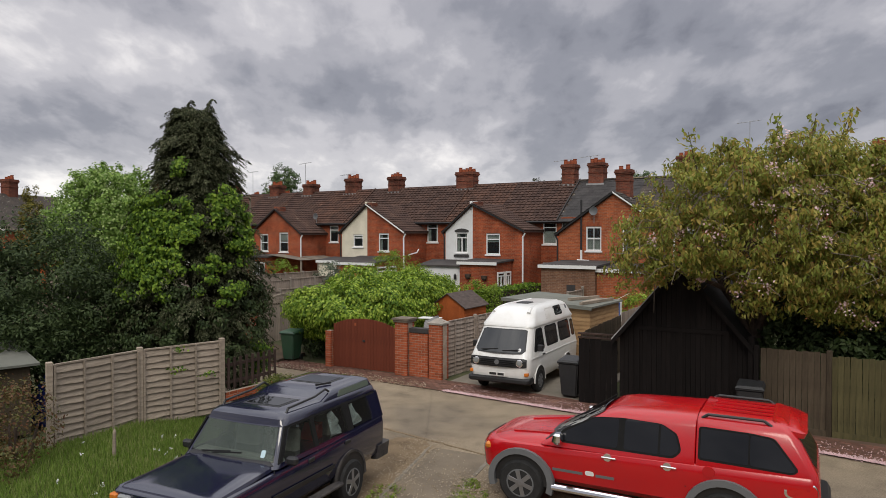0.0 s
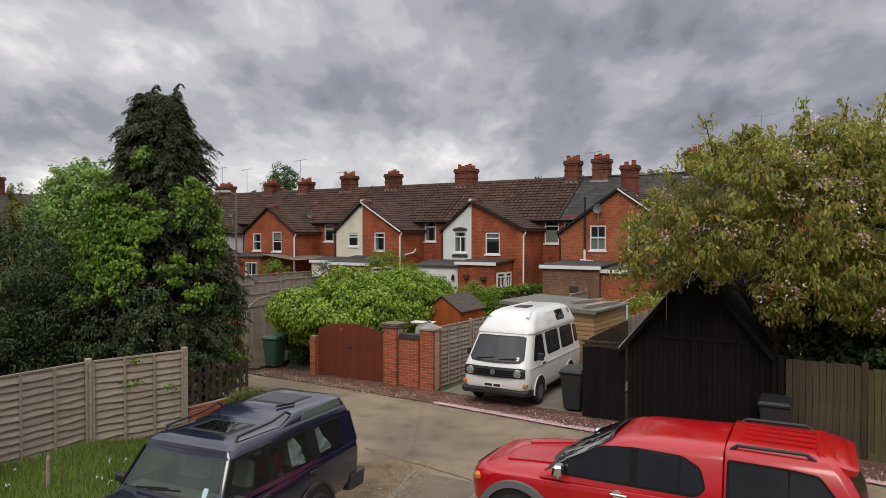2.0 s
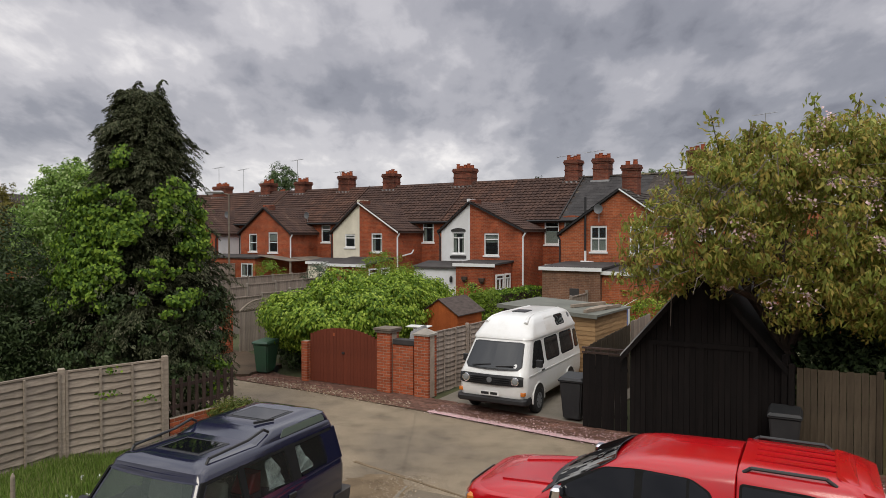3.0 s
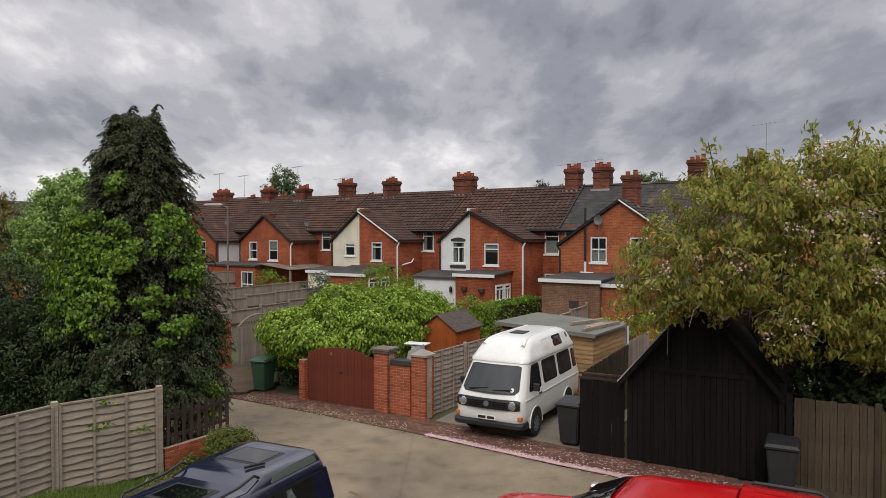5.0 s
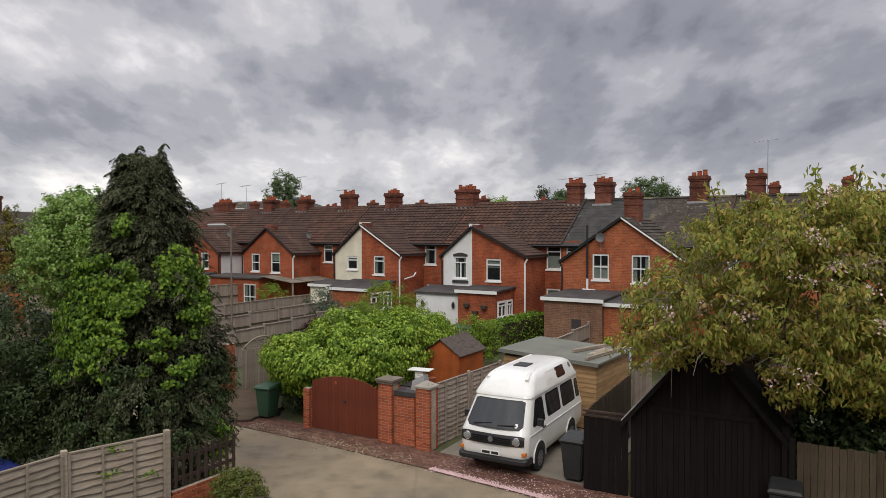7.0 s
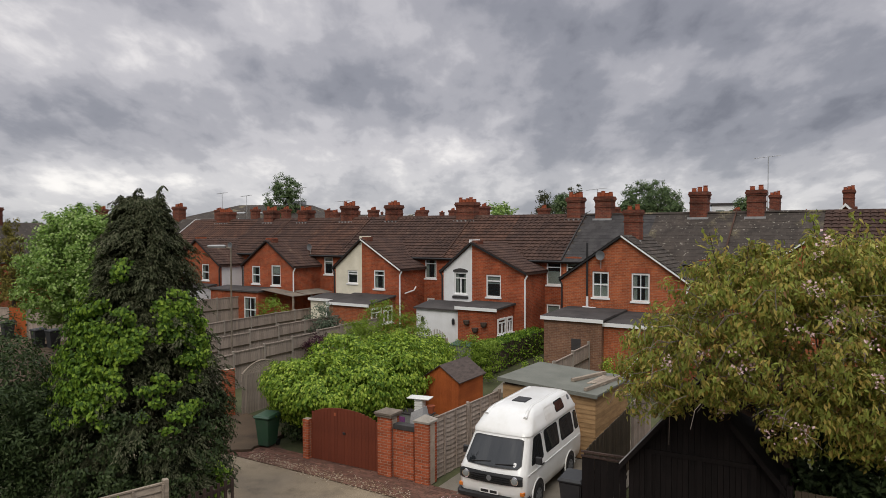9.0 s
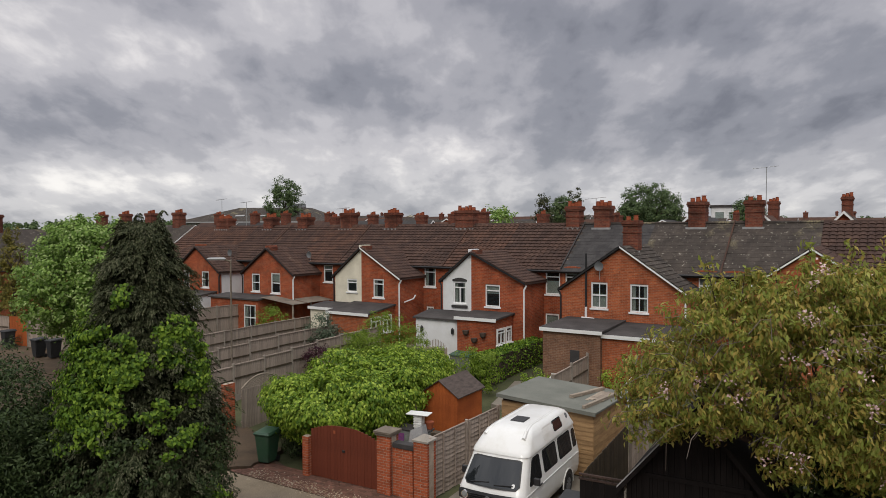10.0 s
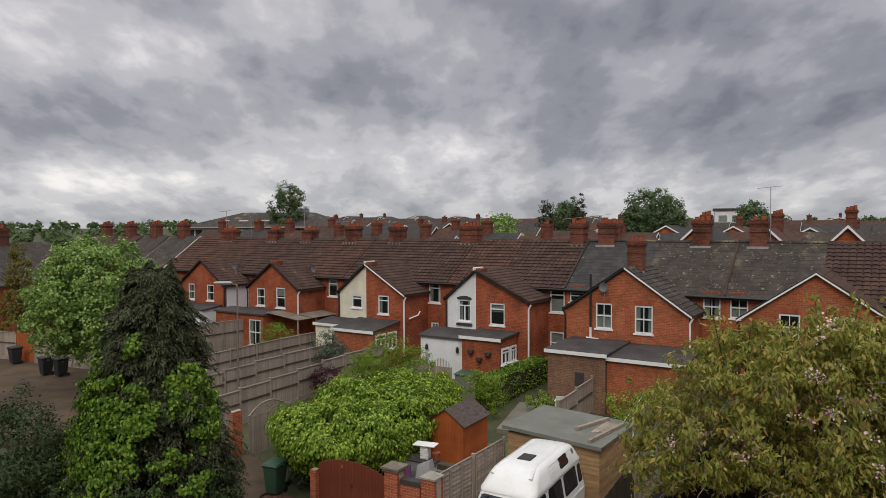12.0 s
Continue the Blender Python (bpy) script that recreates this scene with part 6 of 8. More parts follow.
# car under a blue cover, behind the pale fence
cov = thing("covered_car", "small car under a smooth dark blue cover behind the fence", "car", pose(-8.55, 15.75, 0.05, 0, 0, 60) @ Matrix.Diagonal((0.36, 0.7, 0.92, 1)))
M_BLUECOVER = rough_mat("blue_cover_cloth", (0.018, 0.030, 0.16), (0.012, 0.020, 0.11), 2.0, 0.55, 40, 0.2)
part("cover", loft(bm_new(), [(0.0, 0.0, 2.0, -2.0, 0.80, 0.2), (0.62, 0.62, 2.02, -2.02, 0.82, 0.25), (0.80, 0.80, 1.5, -1.9, 0.78, 0.3), (1.14, 1.14, 0.7, -1.4, 0.66, 0.3), (1.25, 1.25, 0.4, -1.1, 0.5, 0.3), (1.28, 1.28, 0.1, -0.8, 0.3, 0.2)]), M_BLUECOVER, cov, "", True)

# ---- yard clutter by the orange shed ----
def yard_thing(name, label, category, x, y, rz, parts, z=0.02):
    t = thing(name, label, category, pose(x, y, z, 0, 0, rz))
    for nm, bm, ma in parts:
        part(nm, bm, ma, t)
    return t


M_PURPLECLOTH = rough_mat("purple_cloth", (0.22, 0.06, 0.16), (0.10, 0.05, 0.16), 14.0, 0.9, 40, 0.2)
M_GREYBOX = rough_mat("grey_painted_box", (0.24, 0.25, 0.24), (0.15, 0.16, 0.15), 3, 0.7, 40, 0.1)
M_WHITEPL = gloss_mat("white_plastic", (0.72, 0.72, 0.70), 0.45)
M_BLUEPL = gloss_mat("blue_plastic", (0.03, 0.10, 0.38), 0.4)
yard_thing("storage_bench", "grey storage bench with clutter on it", "bench", -0.55, 24.1, -30, [("body", box(bm_new(), -0.8, 0.5, -0.25, 0.25, 0, 0.85, 0.01), M_GREYBOX), ("top", box(bm_new(), -0.84, 0.54, -0.29, 0.29, 0.853, 0.89, 0.008), M_FELT)])
yard_thing("potting_table", "grey table holding a planter", "table", 0.35, 23.5, -30, [("tabletop", box(bm_new(), -0.5, 0.45, -0.3, 0.3, 0.70, 0.74), M_GFELT)] + [("leg", box(bm_new(), x - 0.03, x + 0.03, y - 0.03, y + 0.03, 0, 0.698), M_GREYBOX) for x in (-0.45, 0.4) for y in (-0.25, 0.25)])
yard_thing("planter", "wooden planter trough with seedlings on the table", "planter", 0.3, 23.5, -30, [("trough", box(bm_new(), -0.35, 0.3, -0.14, 0.14, 0.0, 0.17, 0.01), M_FENCEB)], 0.765)
yard_thing("bird_table", "white upturned plastic stand on the storage bench", "stand", -0.45, 24.1, -20, [("panel", box(bm_new(), -0.14, 0.14, -0.14, 0.14, 0.0, 0.45, 0.02), M_WHITEPL), ("top", box(bm_new(), -0.38, 0.38, -0.22, 0.22, 0.452, 0.49, 0.01), M_WHITEPL)] + [("slat", box(bm_new(), -0.142, 0.142, -0.155, -0.142, 0.06 + 0.08 * i, 0.10 + 0.08 * i), M_WHITEPL) for i in range(5)], 0.915)
yard_thing("folded_cloth", "purple patterned cloth hanging over the bench", "cloth", -0.95, 23.82, -30, [("cloth", slab(bm_new(), [(-0.2, -0.31, 0.45), (0.22, -0.31, 0.5), (0.24, -0.3, 0.91), (-0.18, -0.3, 0.91)], (0, 0.012, 0)), M_PURPLECLOTH)])
yard_thing("plant_pot", "terracotta plant pot on the storage bench", "plant pot", -0.1, 24.0, 0, [("pot", lathe(bm_new(), [(0.09, 0), (0.13, 0.2), (0.14, 0.2), (0.14, 0.24)], 14), M_POT)], 0.915)
yard_thing("black_crate", "black plastic crate on the yard floor", "crate", -1.05, 22.6, -25, [("crate", box(bm_new(), -0.3, 0.3, -0.2, 0.2, 0, 0.35, 0.02), M_BLACKPLASTIC)])
yard_thing("green_crate", "green plastic recycling crate in the yard", "crate", 1.15, 23.1, -30, [("crate", box(bm_new(), -0.28, 0.28, -0.2, 0.2, 0, 0.4, 0.02), M_GBIN)])
yard_thing("blue_bucket", "blue plastic bucket on the ground", "bucket", -0.75, 21.9, 0, [("bucket", lathe(bm_new(), [(0.13, 0), (0.17, 0.3), (0.175, 0.31)], 16), M_BLUEPL)])
yard_thing("tent_cover", "pale grey cover folded over a box", "cover", -0.3, 21.5, -30, [("cover", hexa(bm_new(), [(-0.45, -0.3, 0), (0.35, -0.3, 0), (0.35, 0.4, 0), (-0.45, 0.4, 0)], [(-0.3, -0.05, 1.55), (0.1, -0.05, 1.75), (0.1, 0.15, 1.75), (-0.3, 0.15, 1.55)]), M_LEAD)])

# ---- street lamp ----
lamp = thing("street_lamp", "slim grey street lamp with a flat arm head", "street lamp", pose(-8.75, 31.0, 0.1))
bm = bm_new()
tube(bm, (0, 0, 0), (0, 0, 1.4), 0.075, 0.07, 10)
tube(bm, (0, 0, 1.4), (0, 0, 5.95), 0.045, 0.035, 10)
part("pole", bm, M_OLDCAP, lamp)
bm = bm_new()
tube(bm, (0.03, 0, 5.92), (-0.45, 0.05, 6.02), 0.03, n=8)
part("arm", bm, M_OLDCAP, lamp)
bm = loft(bm_new(), [(5.97, 5.97, -0.25, -0.95, 0.10, 0.04), (6.03, 6.03, -0.22, -1.0, 0.13, 0.05), (6.09, 6.08, -0.3, -0.92, 0.07, 0.03)])
part("lamp_head", bm, M_LEAD, lamp)

# ---- garden fences behind ----
M_OLDPOST = rough_mat("old_concrete_post", (0.29, 0.25, 0.21), (0.19, 0.165, 0.14), 2.0, 0.9, 50, 0.2)


def board_fence_trim(a, b, z, h):
    """Capping rail, gravel board and mid rail of one bay, on its lane side."""
    m, n = run_of(a, b, z)
    f = thing("fence_rails", "weathered capping rail and gravel board of a garden fence", "fence rail", m, "fence rails")
    part("capping_rail", box(bm_new(), 0.06, n - 0.06, -0.045, 0.02, h + 0.004, h + 0.045), M_FENCEG, f)
    for s in (-1, 1):
        y0, y1 = sorted((s * 0.014, s * 0.045))
        part("gravel_board", box(bm_new(), 0.06, n - 0.06, y0, y1, 0.0, 0.26), M_OLDPOST, f)
    part("mid_rail", box(bm_new(), 0.06, n - 0.06, -0.05, -0.014, h * 0.62, h * 0.62 + 0.06), M_FENCEB, f)
    return f


def post_fence(points, h, label, material=None, spacing=1.85, zoff=0.0):
    for p, q in zip(points, points[1:]):
        n = math.hypot(q[0] - p[0], q[1] - p[1])
        k = max(1, round(n / spacing))
        for i in range(k):
            a = (p[0] + (q[0] - p[0]) * i / k, p[1] + (q[1] - p[1]) * i / k)
            b = (p[0] + (q[0] - p[0]) * (i + 1) / k, p[1] + (q[1] - p[1]) * (i + 1) / k)
            z = min(ground_height(*a), ground_height(*b)) - 0.02 + zoff
            board_fence(a, b, z, z + h, material or M_FENCEG, label, 0.14, True, 0.004)
            fc = board_fence_trim(a, b, z, h)
            post(a[0], a[1], z, z + h + 0.09, 0.10, M_OLDPOST, label="grey concrete post of a garden fence")


post_fence([(-9.4, 28.9), (-5.1, 36.9), (-3.3, 39.9)], 1.5, "grey weathered boarded garden fence between concrete posts")
post_fence([(-11.2, 31.9), (-7.3, 38.6), (-5.7, 41.2)], 1.5, "grey weathered boarded garden fence between concrete posts")
post_fence([(-13.2, 34.4), (-9.6, 41.5), (-8.0, 44.2)], 1.55, "grey weathered boarded garden fence between concrete posts")
post_fence([(-17.6, 41.0), (-13.3, 47.0)], 2.0, "tall grey boarded garden fence")
post_fence([(-29.7, 44.4), (-26.2, 43.1)], 1.7, "grey boarded yard fence")
board_fence((-26.1, 43.0), (-24.6, 42.3), 0.4, 2.2, M_ORANGE, "orange-brown boarded yard gate", 0.14, name="yard_gate")
post_fence([(-24.5, 42.2), (-18.5, 39.6)], 1.7, "grey boarded yard fence")
post_fence([(4.5, 28.3), (7.6, 33.9)], 1.60, "grey boarded garden fence beside the path")
# arched trellis panel and brick pier at the garden entrance
tp, L, D, H = brick_pier("brick_pier", "orange brick pier beside a trellis fence", pose(-7.5, 26.4, 0, 0, 0, 60), 2, 24, 2, seed=9)
tr = board_fence((-7.05, 26.8), (-6.15, 28.65), 0.02, 1.5, M_FENCEG, "boarded fence with an arched lattice trellis top", 0.13, True, 0.004)
nl = 2.05
for s in (1, -1):
    for i in range(16):
        x0 = nl * i / 15
        x1 = x0 + s * 0.45
        za = lambda x: 1.53 + 0.36 * max(0.0, 1 - (2 * x / nl - 1) ** 2)
        x1 = min(max(x1, 0.0), nl)
        z1 = min(1.53 + abs(x1 - x0), za(x1))
        if z1 > 1.56:
            part("lattice", strip((x0, 0.01 * s, 1.53), (x1, 0.01 * s, z1), 0.018, 0.02), M_FENCE, tr)
bm = bm_new()
for i in range(10):
    xa, xb = nl * i / 10, nl * (i + 1) / 10
    f = lambda x: 1.53 + 0.36 * (1 - (2 * x / nl - 1) ** 2)
    tube(bm, (xa, 0, f(xa)), (xb, 0, f(xb)), 0.028, n=6)
part("arched_rail", bm, M_FENCE, tr)

# arch-topped trellis panels in front of the white lean-to
for i in range(2):
    m, n = run_of((0, 0), (1.35, 0))
    f = thing("trellis_fence", "low boarded fence with an arched slatted top", "fence", ROW @ pose(-2.75 + 1.42 * i, -2.7, 0.3), "trellis fences")
    brd = box_mesh("board", 0.13, 0.018, 1.0, M_FENCEG)
    for k in range(10):
        piece("board", brd, f, pose(0.07 + 0.134 * k, 0, 0.5))
    for k in range(14):
        x = 0.05 + 0.096 * k
        h = 0.42 * (1 - (2 * x / 1.35 - 1) ** 2)
        if h > 0.03:
            part("slat", box(bm_new(), x - 0.012, x + 0.012, -0.01, 0.01, 1.0, 1.0 + h), M_FENCE, f)
tub = thing("garden_store", "low pale green garden store with a dark green lid", "storage box", ROW @ pose(0.35, -3.0, 0.3))
part("body", box(bm_new(), 0, 1.15, 0, 0.7, 0, 0.75, 0.02), M_GFELT, tub)
part("lid", hexa(bm_new(), [(-0.05, -0.05, 0.753), (1.2, -0.05, 0.753), (1.2, 0.75, 0.83), (-0.05, 0.75, 0.83)], [(-0.03, -0.03, 0.80), (1.18, -0.03, 0.80), (1.18, 0.73, 0.89), (-0.03, 0.73, 0.89)]), M_GBIN, tub)
gch = thing("garden_chair", "white plastic garden chair by the brick wall", "chair", pose(5.15, 31.6, 0.28, 0, 0, 160))
part("seat", box(bm_new(), -0.24, 0.24, -0.22, 0.22, 0.40, 0.44, 0.015), M_WHITEPL, gch)
part("backrest", slab(bm_new(), [(-0.23, 0.20, 0.45), (0.23, 0.20, 0.45), (0.17, 0.30, 0.88), (-0.17, 0.30, 0.88)], (0, 0.025, 0)), M_WHITEPL, gch)
for sx in (-0.21, 0.21):
    for sy in (-0.19, 0.19):
        part("leg", box(bm_new(), sx - 0.025, sx + 0.025, sy - 0.025, sy + 0.025, 0, 0.398), M_WHITEPL, gch)
    part("armrest", box(bm_new(), sx * 1.15 - 0.025, sx * 1.15 + 0.025, -0.2, 0.24, 0.62, 0.65), M_WHITEPL, gch)
for i, (c, dx) in enumerate((("white", 0.0), ("blue", 0.28), ("white", 0.55))):
    ob = part("hanging_cloth", box(bm_new(), -0.12, 0.12, -0.012, 0.012, 0, 0.6 + 0.08 * i, 0.01), M_WHITEPL if c == "white" else M_BLUEPL, m=pose(6.55 + dx * 0.5, 25.6 + dx, 1.15 - 0.08 * i, 0, 0, 62))
    tagged(ob, c + " cloth hanging from a washing line", "laundry", "washing on the line")
bm = bm_new()
tube(bm, (6.0, 24.6, 1.84), (7.7, 28.2, 1.90), 0.008, n=5)
tagged(part("washing_line", bm, M_WHITEPL), "thin washing line stretched behind the shed", "washing line")

lw, L, D, H = brick_pier("low_wall", "low red brick wall under the picket fence", pose(PK0[0], PK0[1] - 0.05, 0.2, 0, 0, math.degrees(math.atan2(PK1[1] - PK0[1], PK1[0] - PK0[0]))), 7, 8, 1, seed=12)

# ---- rear extensions of the terrace ----


def extension(name, label, a0, a1, b0, b1, zf, zb, material, wins=(), side_wins=(), fascia=None, roof=None, over=0.12, category="extension"):
    """A single-storey addition; its roof falls from zb at the house to zf in front."""
    t = thing(name, label, category, ROW @ pose(a0, b0, 0))
    w, d = a1 - a0, b1 - b0
    zl = lambda y: zf + (zb - zf) * y / d
    part("front_wall", wall(bm_new(), 0, w, -0.1, lambda x: zf - 0.06, [x[:4] for x in wins], 0, 0.2), material, t)
    for xx in (0, w - 0.2):
        part("side_wall", hexa(bm_new(), [(xx, 0.2, -0.1), (xx + 0.2, 0.2, -0.1), (xx + 0.2, d - 0.004, -0.1), (xx, d - 0.004, -0.1)], [(xx, 0.2, zl(0.2) - 0.06), (xx + 0.2, 0.2, zl(0.2) - 0.06), (xx + 0.2, d - 0.004, zl(d) - 0.06), (xx, d - 0.004, zl(d) - 0.06)]), material, t)
    part("roof", hexa(bm_new(), [(-over, -over, zl(-over) - 0.05), (w + over, -over, zl(-over) - 0.05), (w + over, d - 0.006, zl(d) - 0.05), (-over, d - 0.006, zl(d) - 0.05)], [(-over, -over, zl(-over) + 0.04), (w + over, -over, zl(-over) + 0.04), (w + over, d - 0.006, zl(d) + 0.04), (-over, d - 0.006, zl(d) + 0.04)]), roof or M_FELT, t)
    if fascia:
        part("fascia", box(bm_new(), -over, w + over, -over - 0.022, -over - 0.002, zl(-over) - 0.13, zl(-over) + 0.03), fascia, t)
    for x0, x1, z0, z1, s in wins:
        window(t, x0, x1, z0, z1, 0, s, arch=False)
    for y0, y1, z0, z1, s in side_wins:
        window(t, y0, y1, z0, z1, -w - 0.10, s, side=0.0001, arch=False)
    return t


extension("rear_extension", "brown brick flat-roofed rear extension with a small arched niche", 5.5, 8.22, -3.15, 0, 2.86, 2.98, M_BRICK3, fascia=M_UPVC)
extension("rear_extension", "red brick flat-roofed rear extension with white fascia", 8.24, 11.5, -2.95, 0, 2.72, 2.90, M_BRICK2, fascia=M_UPVC)
extension("rear_extension", "dark red brick rear extension with white fascia and windows", 0.14, 2.35, -1.95, 0, 2.86, 2.96, M_BRICK, side_wins=[(0.15, 0.95, 1.55, 2.35, "pair"), (1.1, 1.7, 1.55, 2.35, "pair")], fascia=M_UPVC)
extension("rear_extension", "white rendered lean-to with a dark felt roof", -2.75, 0.10, -1.55, 0, 2.62, 2.86, M_WHITE)
extension("rear_extension", "white rendered low rear extension", -10.6, -8.36, -1.5, 0, 2.72, 2.88, M_CREAM, wins=[(1.2, 1.8, 1.4, 2.3, "plain")], fascia=M_UPVC)
extension("rear_extension", "red brick lean-to with a dark felt roof and windows", -8.3, -5.4, -2.4, 0, 2.68, 2.98, M_BRICK2, side_wins=[(0.2, 1.1, 1.5, 2.45, "pair"), (1.3, 2.1, 1.5, 2.45, "pair")], fascia=M_UPVC)
extension("rear_extension", "brick rear extension with white glazed garden doors", -19.9, -15.25, -1.5, 0, 2.86, 2.98, M_BRICK, wins=[(3.3, 4.45, 0.8, 2.5, "cross")])
extension("rear_extension", "white rendered rear extension", -25.2, -21.2, -1.6, 0, 2.82, 2.98, M_WHITE, wins=[(2.2, 3.2, 1.4, 2.2, "cross")])
can = thing("garden_canopy", "weathered corrugated lean-to canopy on posts", "canopy", ROW @ pose(-15.2, -1.3, 0))
M_CORRUGATED = rough_mat("weathered_corrugated_sheet", (0.20, 0.165, 0.13), (0.115, 0.095, 0.08), 1.6, 0.9, 30, 0.2)
for x0, x1, z0, z1, y0, y1 in ((0.0, 2.9, 2.98, 2.66, 0.0, 1.27), (1.62, 2.95, 2.86, 2.68, 1.285, 3.6)):
    bm = bm_new()
    n = int((y1 - y0) / 0.075)
    for i in range(n):
        ya, yb = y0 + (y1 - y0) * i / n, y0 + (y1 - y0) * (i + 1) / n
        h, k = (0.03, 0.0) if i % 2 else (0.0, 0.03)
        slab(bm, [(x0, ya, z0 + h), (x1, ya, z1 + h), (x1, yb, z1 + k), (x0, yb, z0 + k)], (0, 0, 0.012))
    bmesh.ops.remove_doubles(bm, verts=bm.verts, dist=0.002)
    part("corrugated_roof", bm, M_CORRUGATED, can)
for y in (0.1, 1.7, 3.3):
    part("post", box(bm_new(), 2.75, 2.84, y - 0.045, y + 0.045, 0, 2.66), M_FENCE, can)
# niche, hanging baskets and wall lights on the extensions
niche = part("wall_niche", box(bm_new(), -0.22, 0.22, -0.03, 0.0, 0, 0.75, 0.01), M_SLATE2, m=ROW @ pose(7.05, -3.15, 1.2))
tagged(niche, "small dark arched panel on the brown brick wall", "wall panel")
for a, z in ((0.75, 1.95), (1.25, 1.6), (1.75, 1.9)):
    ob = part("wall_basket", lathe(bm_new(), [(0.05, 0), (0.14, 0.1), (0.17, 0.26)], 12), M_BARK, m=ROW @ pose(a, -2.13, z))
    tagged(ob, "dark round basket hanging on a brick wall", "basket", "wall baskets")
for a in (-2.3, -0.35):
    ob = part("wall_lantern", lathe(bm_new(), [(0.03, 0), (0.08, 0.05), (0.08, 0.25), (0.02, 0.34)], 8), M_BLACKPLASTIC, m=ROW @ pose(a, -1.64, 1.85))
    tagged(ob, "black lantern on a white rendered wall", "wall light", "wall lanterns")
for a, b, z in ((-14.3, 2.3, 5.75), (-20.2, 0.5, 5.85), (7.1, -0.2, 5.65)):
    d = thing("satellite_dish", "grey satellite dish on a wall bracket", "satellite dish", ROW @ pose(a, b, z - 0.5) @ Matrix.Scale(0.8, 4), "satellite dishes")
    bm = bm_new()
    tube(bm, (0, 0, -0.3), (0, 0, 0.45), 0.02, n=6)
    part("bracket", bm, M_IRON, d)
    bm = lathe(bm_new(), [(0.02, -0.02), (0.18, -0.05), (0.28, -0.10), (0.285, -0.09), (0.18, -0.03), (0.02, 0.0)], 16, (0, -0.05, 0.5), "Y")
    part("dish", bm, M_GREYPL, d, smooth=True)


def aerial(a, b, z, h, kind):
    t = thing("roof_aerial", "thin television aerial on a chimney mast", "aerial", ROW @ pose(a, b, z), "roof aerials")
    bm = bm_new()
    tube(bm, (0, 0, -0.8), (0, 0, h), 0.018, n=6)
    part("mast", bm, M_IRON, t)
    bm = bm_new()
    tube(bm, (-0.65, 0, h - 0.05), (0.55, 0.1, h + 0.05), 0.012, n=6)
    for i in range(6):
        x = -0.6 + 0.2 * i
        tube(bm, (x, -0.18, h - 0.04 + 0.015 * i), (x, 0.18, h - 0.04 + 0.015 * i), 0.008, n=5)
    part("antenna", bm, M_IRON, t)


for a, h, k in ((-27.9, 1.7, 0), (-18.9, 1.8, 0), (-14.6, 0.7, 1), (2.9, 0.75, 1), (4.6, 0.9, 0), (13.5, 2.2, 1), (-24.9, 1.4, 0)):
    aerial(a, RIDGE_B + 0.1, 8.2, h, k)

# ---- plants ----
rg = np.random.default_rng(7)


def leaf_mesh(name, C, N, length, width, material, parent=None, label="", droop=0.3, fold=0.18, jitter=0.35, m=None, along=None):
    """Folded leaf shapes at the points C, facing N, as one joined mesh."""
    k = len(C)
    N = N + rg.normal(0, jitter, (k, 3))
    N /= np.linalg.norm(N, axis=1)[:, None] + 1e-9
    T = rg.normal(0, 1, (k, 3)) if along is None else along + rg.normal(0, 0.22, (k, 3))
    T[:, 2] -= droop * 2
    T -= N * (T * N).sum(1)[:, None]
    T /= np.linalg.norm(T, axis=1)[:, None] + 1e-9
    S = np.cross(N, T)
    L = (length * rg.uniform(0.65, 1.25, k))[:, None]
    W = (width * rg.uniform(0.7, 1.2, k))[:, None]
    V = np.stack([C - T * L / 2, C + S * W / 2 + N * W * fold - T * L * 0.06, C + T * L / 2 - N * L * 0.08, C - S * W / 2 + N * W * fold - T * L * 0.06], 1).reshape(-1, 3)
    base = np.arange(k) * 4
    F = np.stack([base, base + 1, base + 2, base, base + 2, base + 3], 1).reshape(-1)
    me = bpy.data.meshes.new(name)
    me.vertices.add(len(V))
    me.vertices.foreach_set("co", V.astype(np.float32).ravel())
    me.loops.add(len(F))
    me.loops.foreach_set("vertex_index", F.astype(np.int32))
    me.polygons.add(k * 2)
    me.polygons.foreach_set("loop_start", (np.arange(k * 2) * 3).astype(np.int32))
    me.update()
    me.validate()
    me.materials.append(material)
    ob = new(name, me)
    ob["kind"] = "stuff"
    if parent is not None:
        ob.parent = parent
    if label:
        ob["label"] = label
    if m is not None:
        ob.matrix_basis = m
    return ob


def shell(n, c, r, inner=0.72, up=-1.0):
    """Points near the surface of an ellipsoid, and outward normals."""
    D = rg.normal(0, 1, (n, 3))
    D /= np.linalg.norm(D, axis=1)[:, None]
    D = D[D[:, 2] > up]
    R = rg.uniform(inner, 1.04, len(D))[:, None]
    r = np.array(r)
    P = np.array(c) + D * R * r
    N = D / r
    return P, N / np.linalg.norm(N, axis=1)[:, None]


def clumps(envelopes, count, size, per, inner=0.55, spread=0.35):
    """Small leaf clumps scattered over and inside large rounded envelopes."""
    Ps, Ns = [], []
    total = sum(e[3] * e[4] + e[4] * e[5] + e[3] * e[5] for e in envelopes)
    for e in envelopes:
        k = max(1, int(count * (e[3] * e[4] + e[4] * e[5] + e[3] * e[5]) / total))
        P, N = shell(k, e[:3], e[3:6], 0.62)
        for p, nrm in zip(P, N):
            s = size * rg.uniform(0.6, 1.35)
            q, qn = shell(per, p, (s, s, s * 0.75), inner)
            Ps.append(q)
            Ns.append(qn * 0.7 + nrm * 0.6 + np.array((0, 0, 0.25)))
    return np.concatenate(Ps), np.concatenate(Ns)


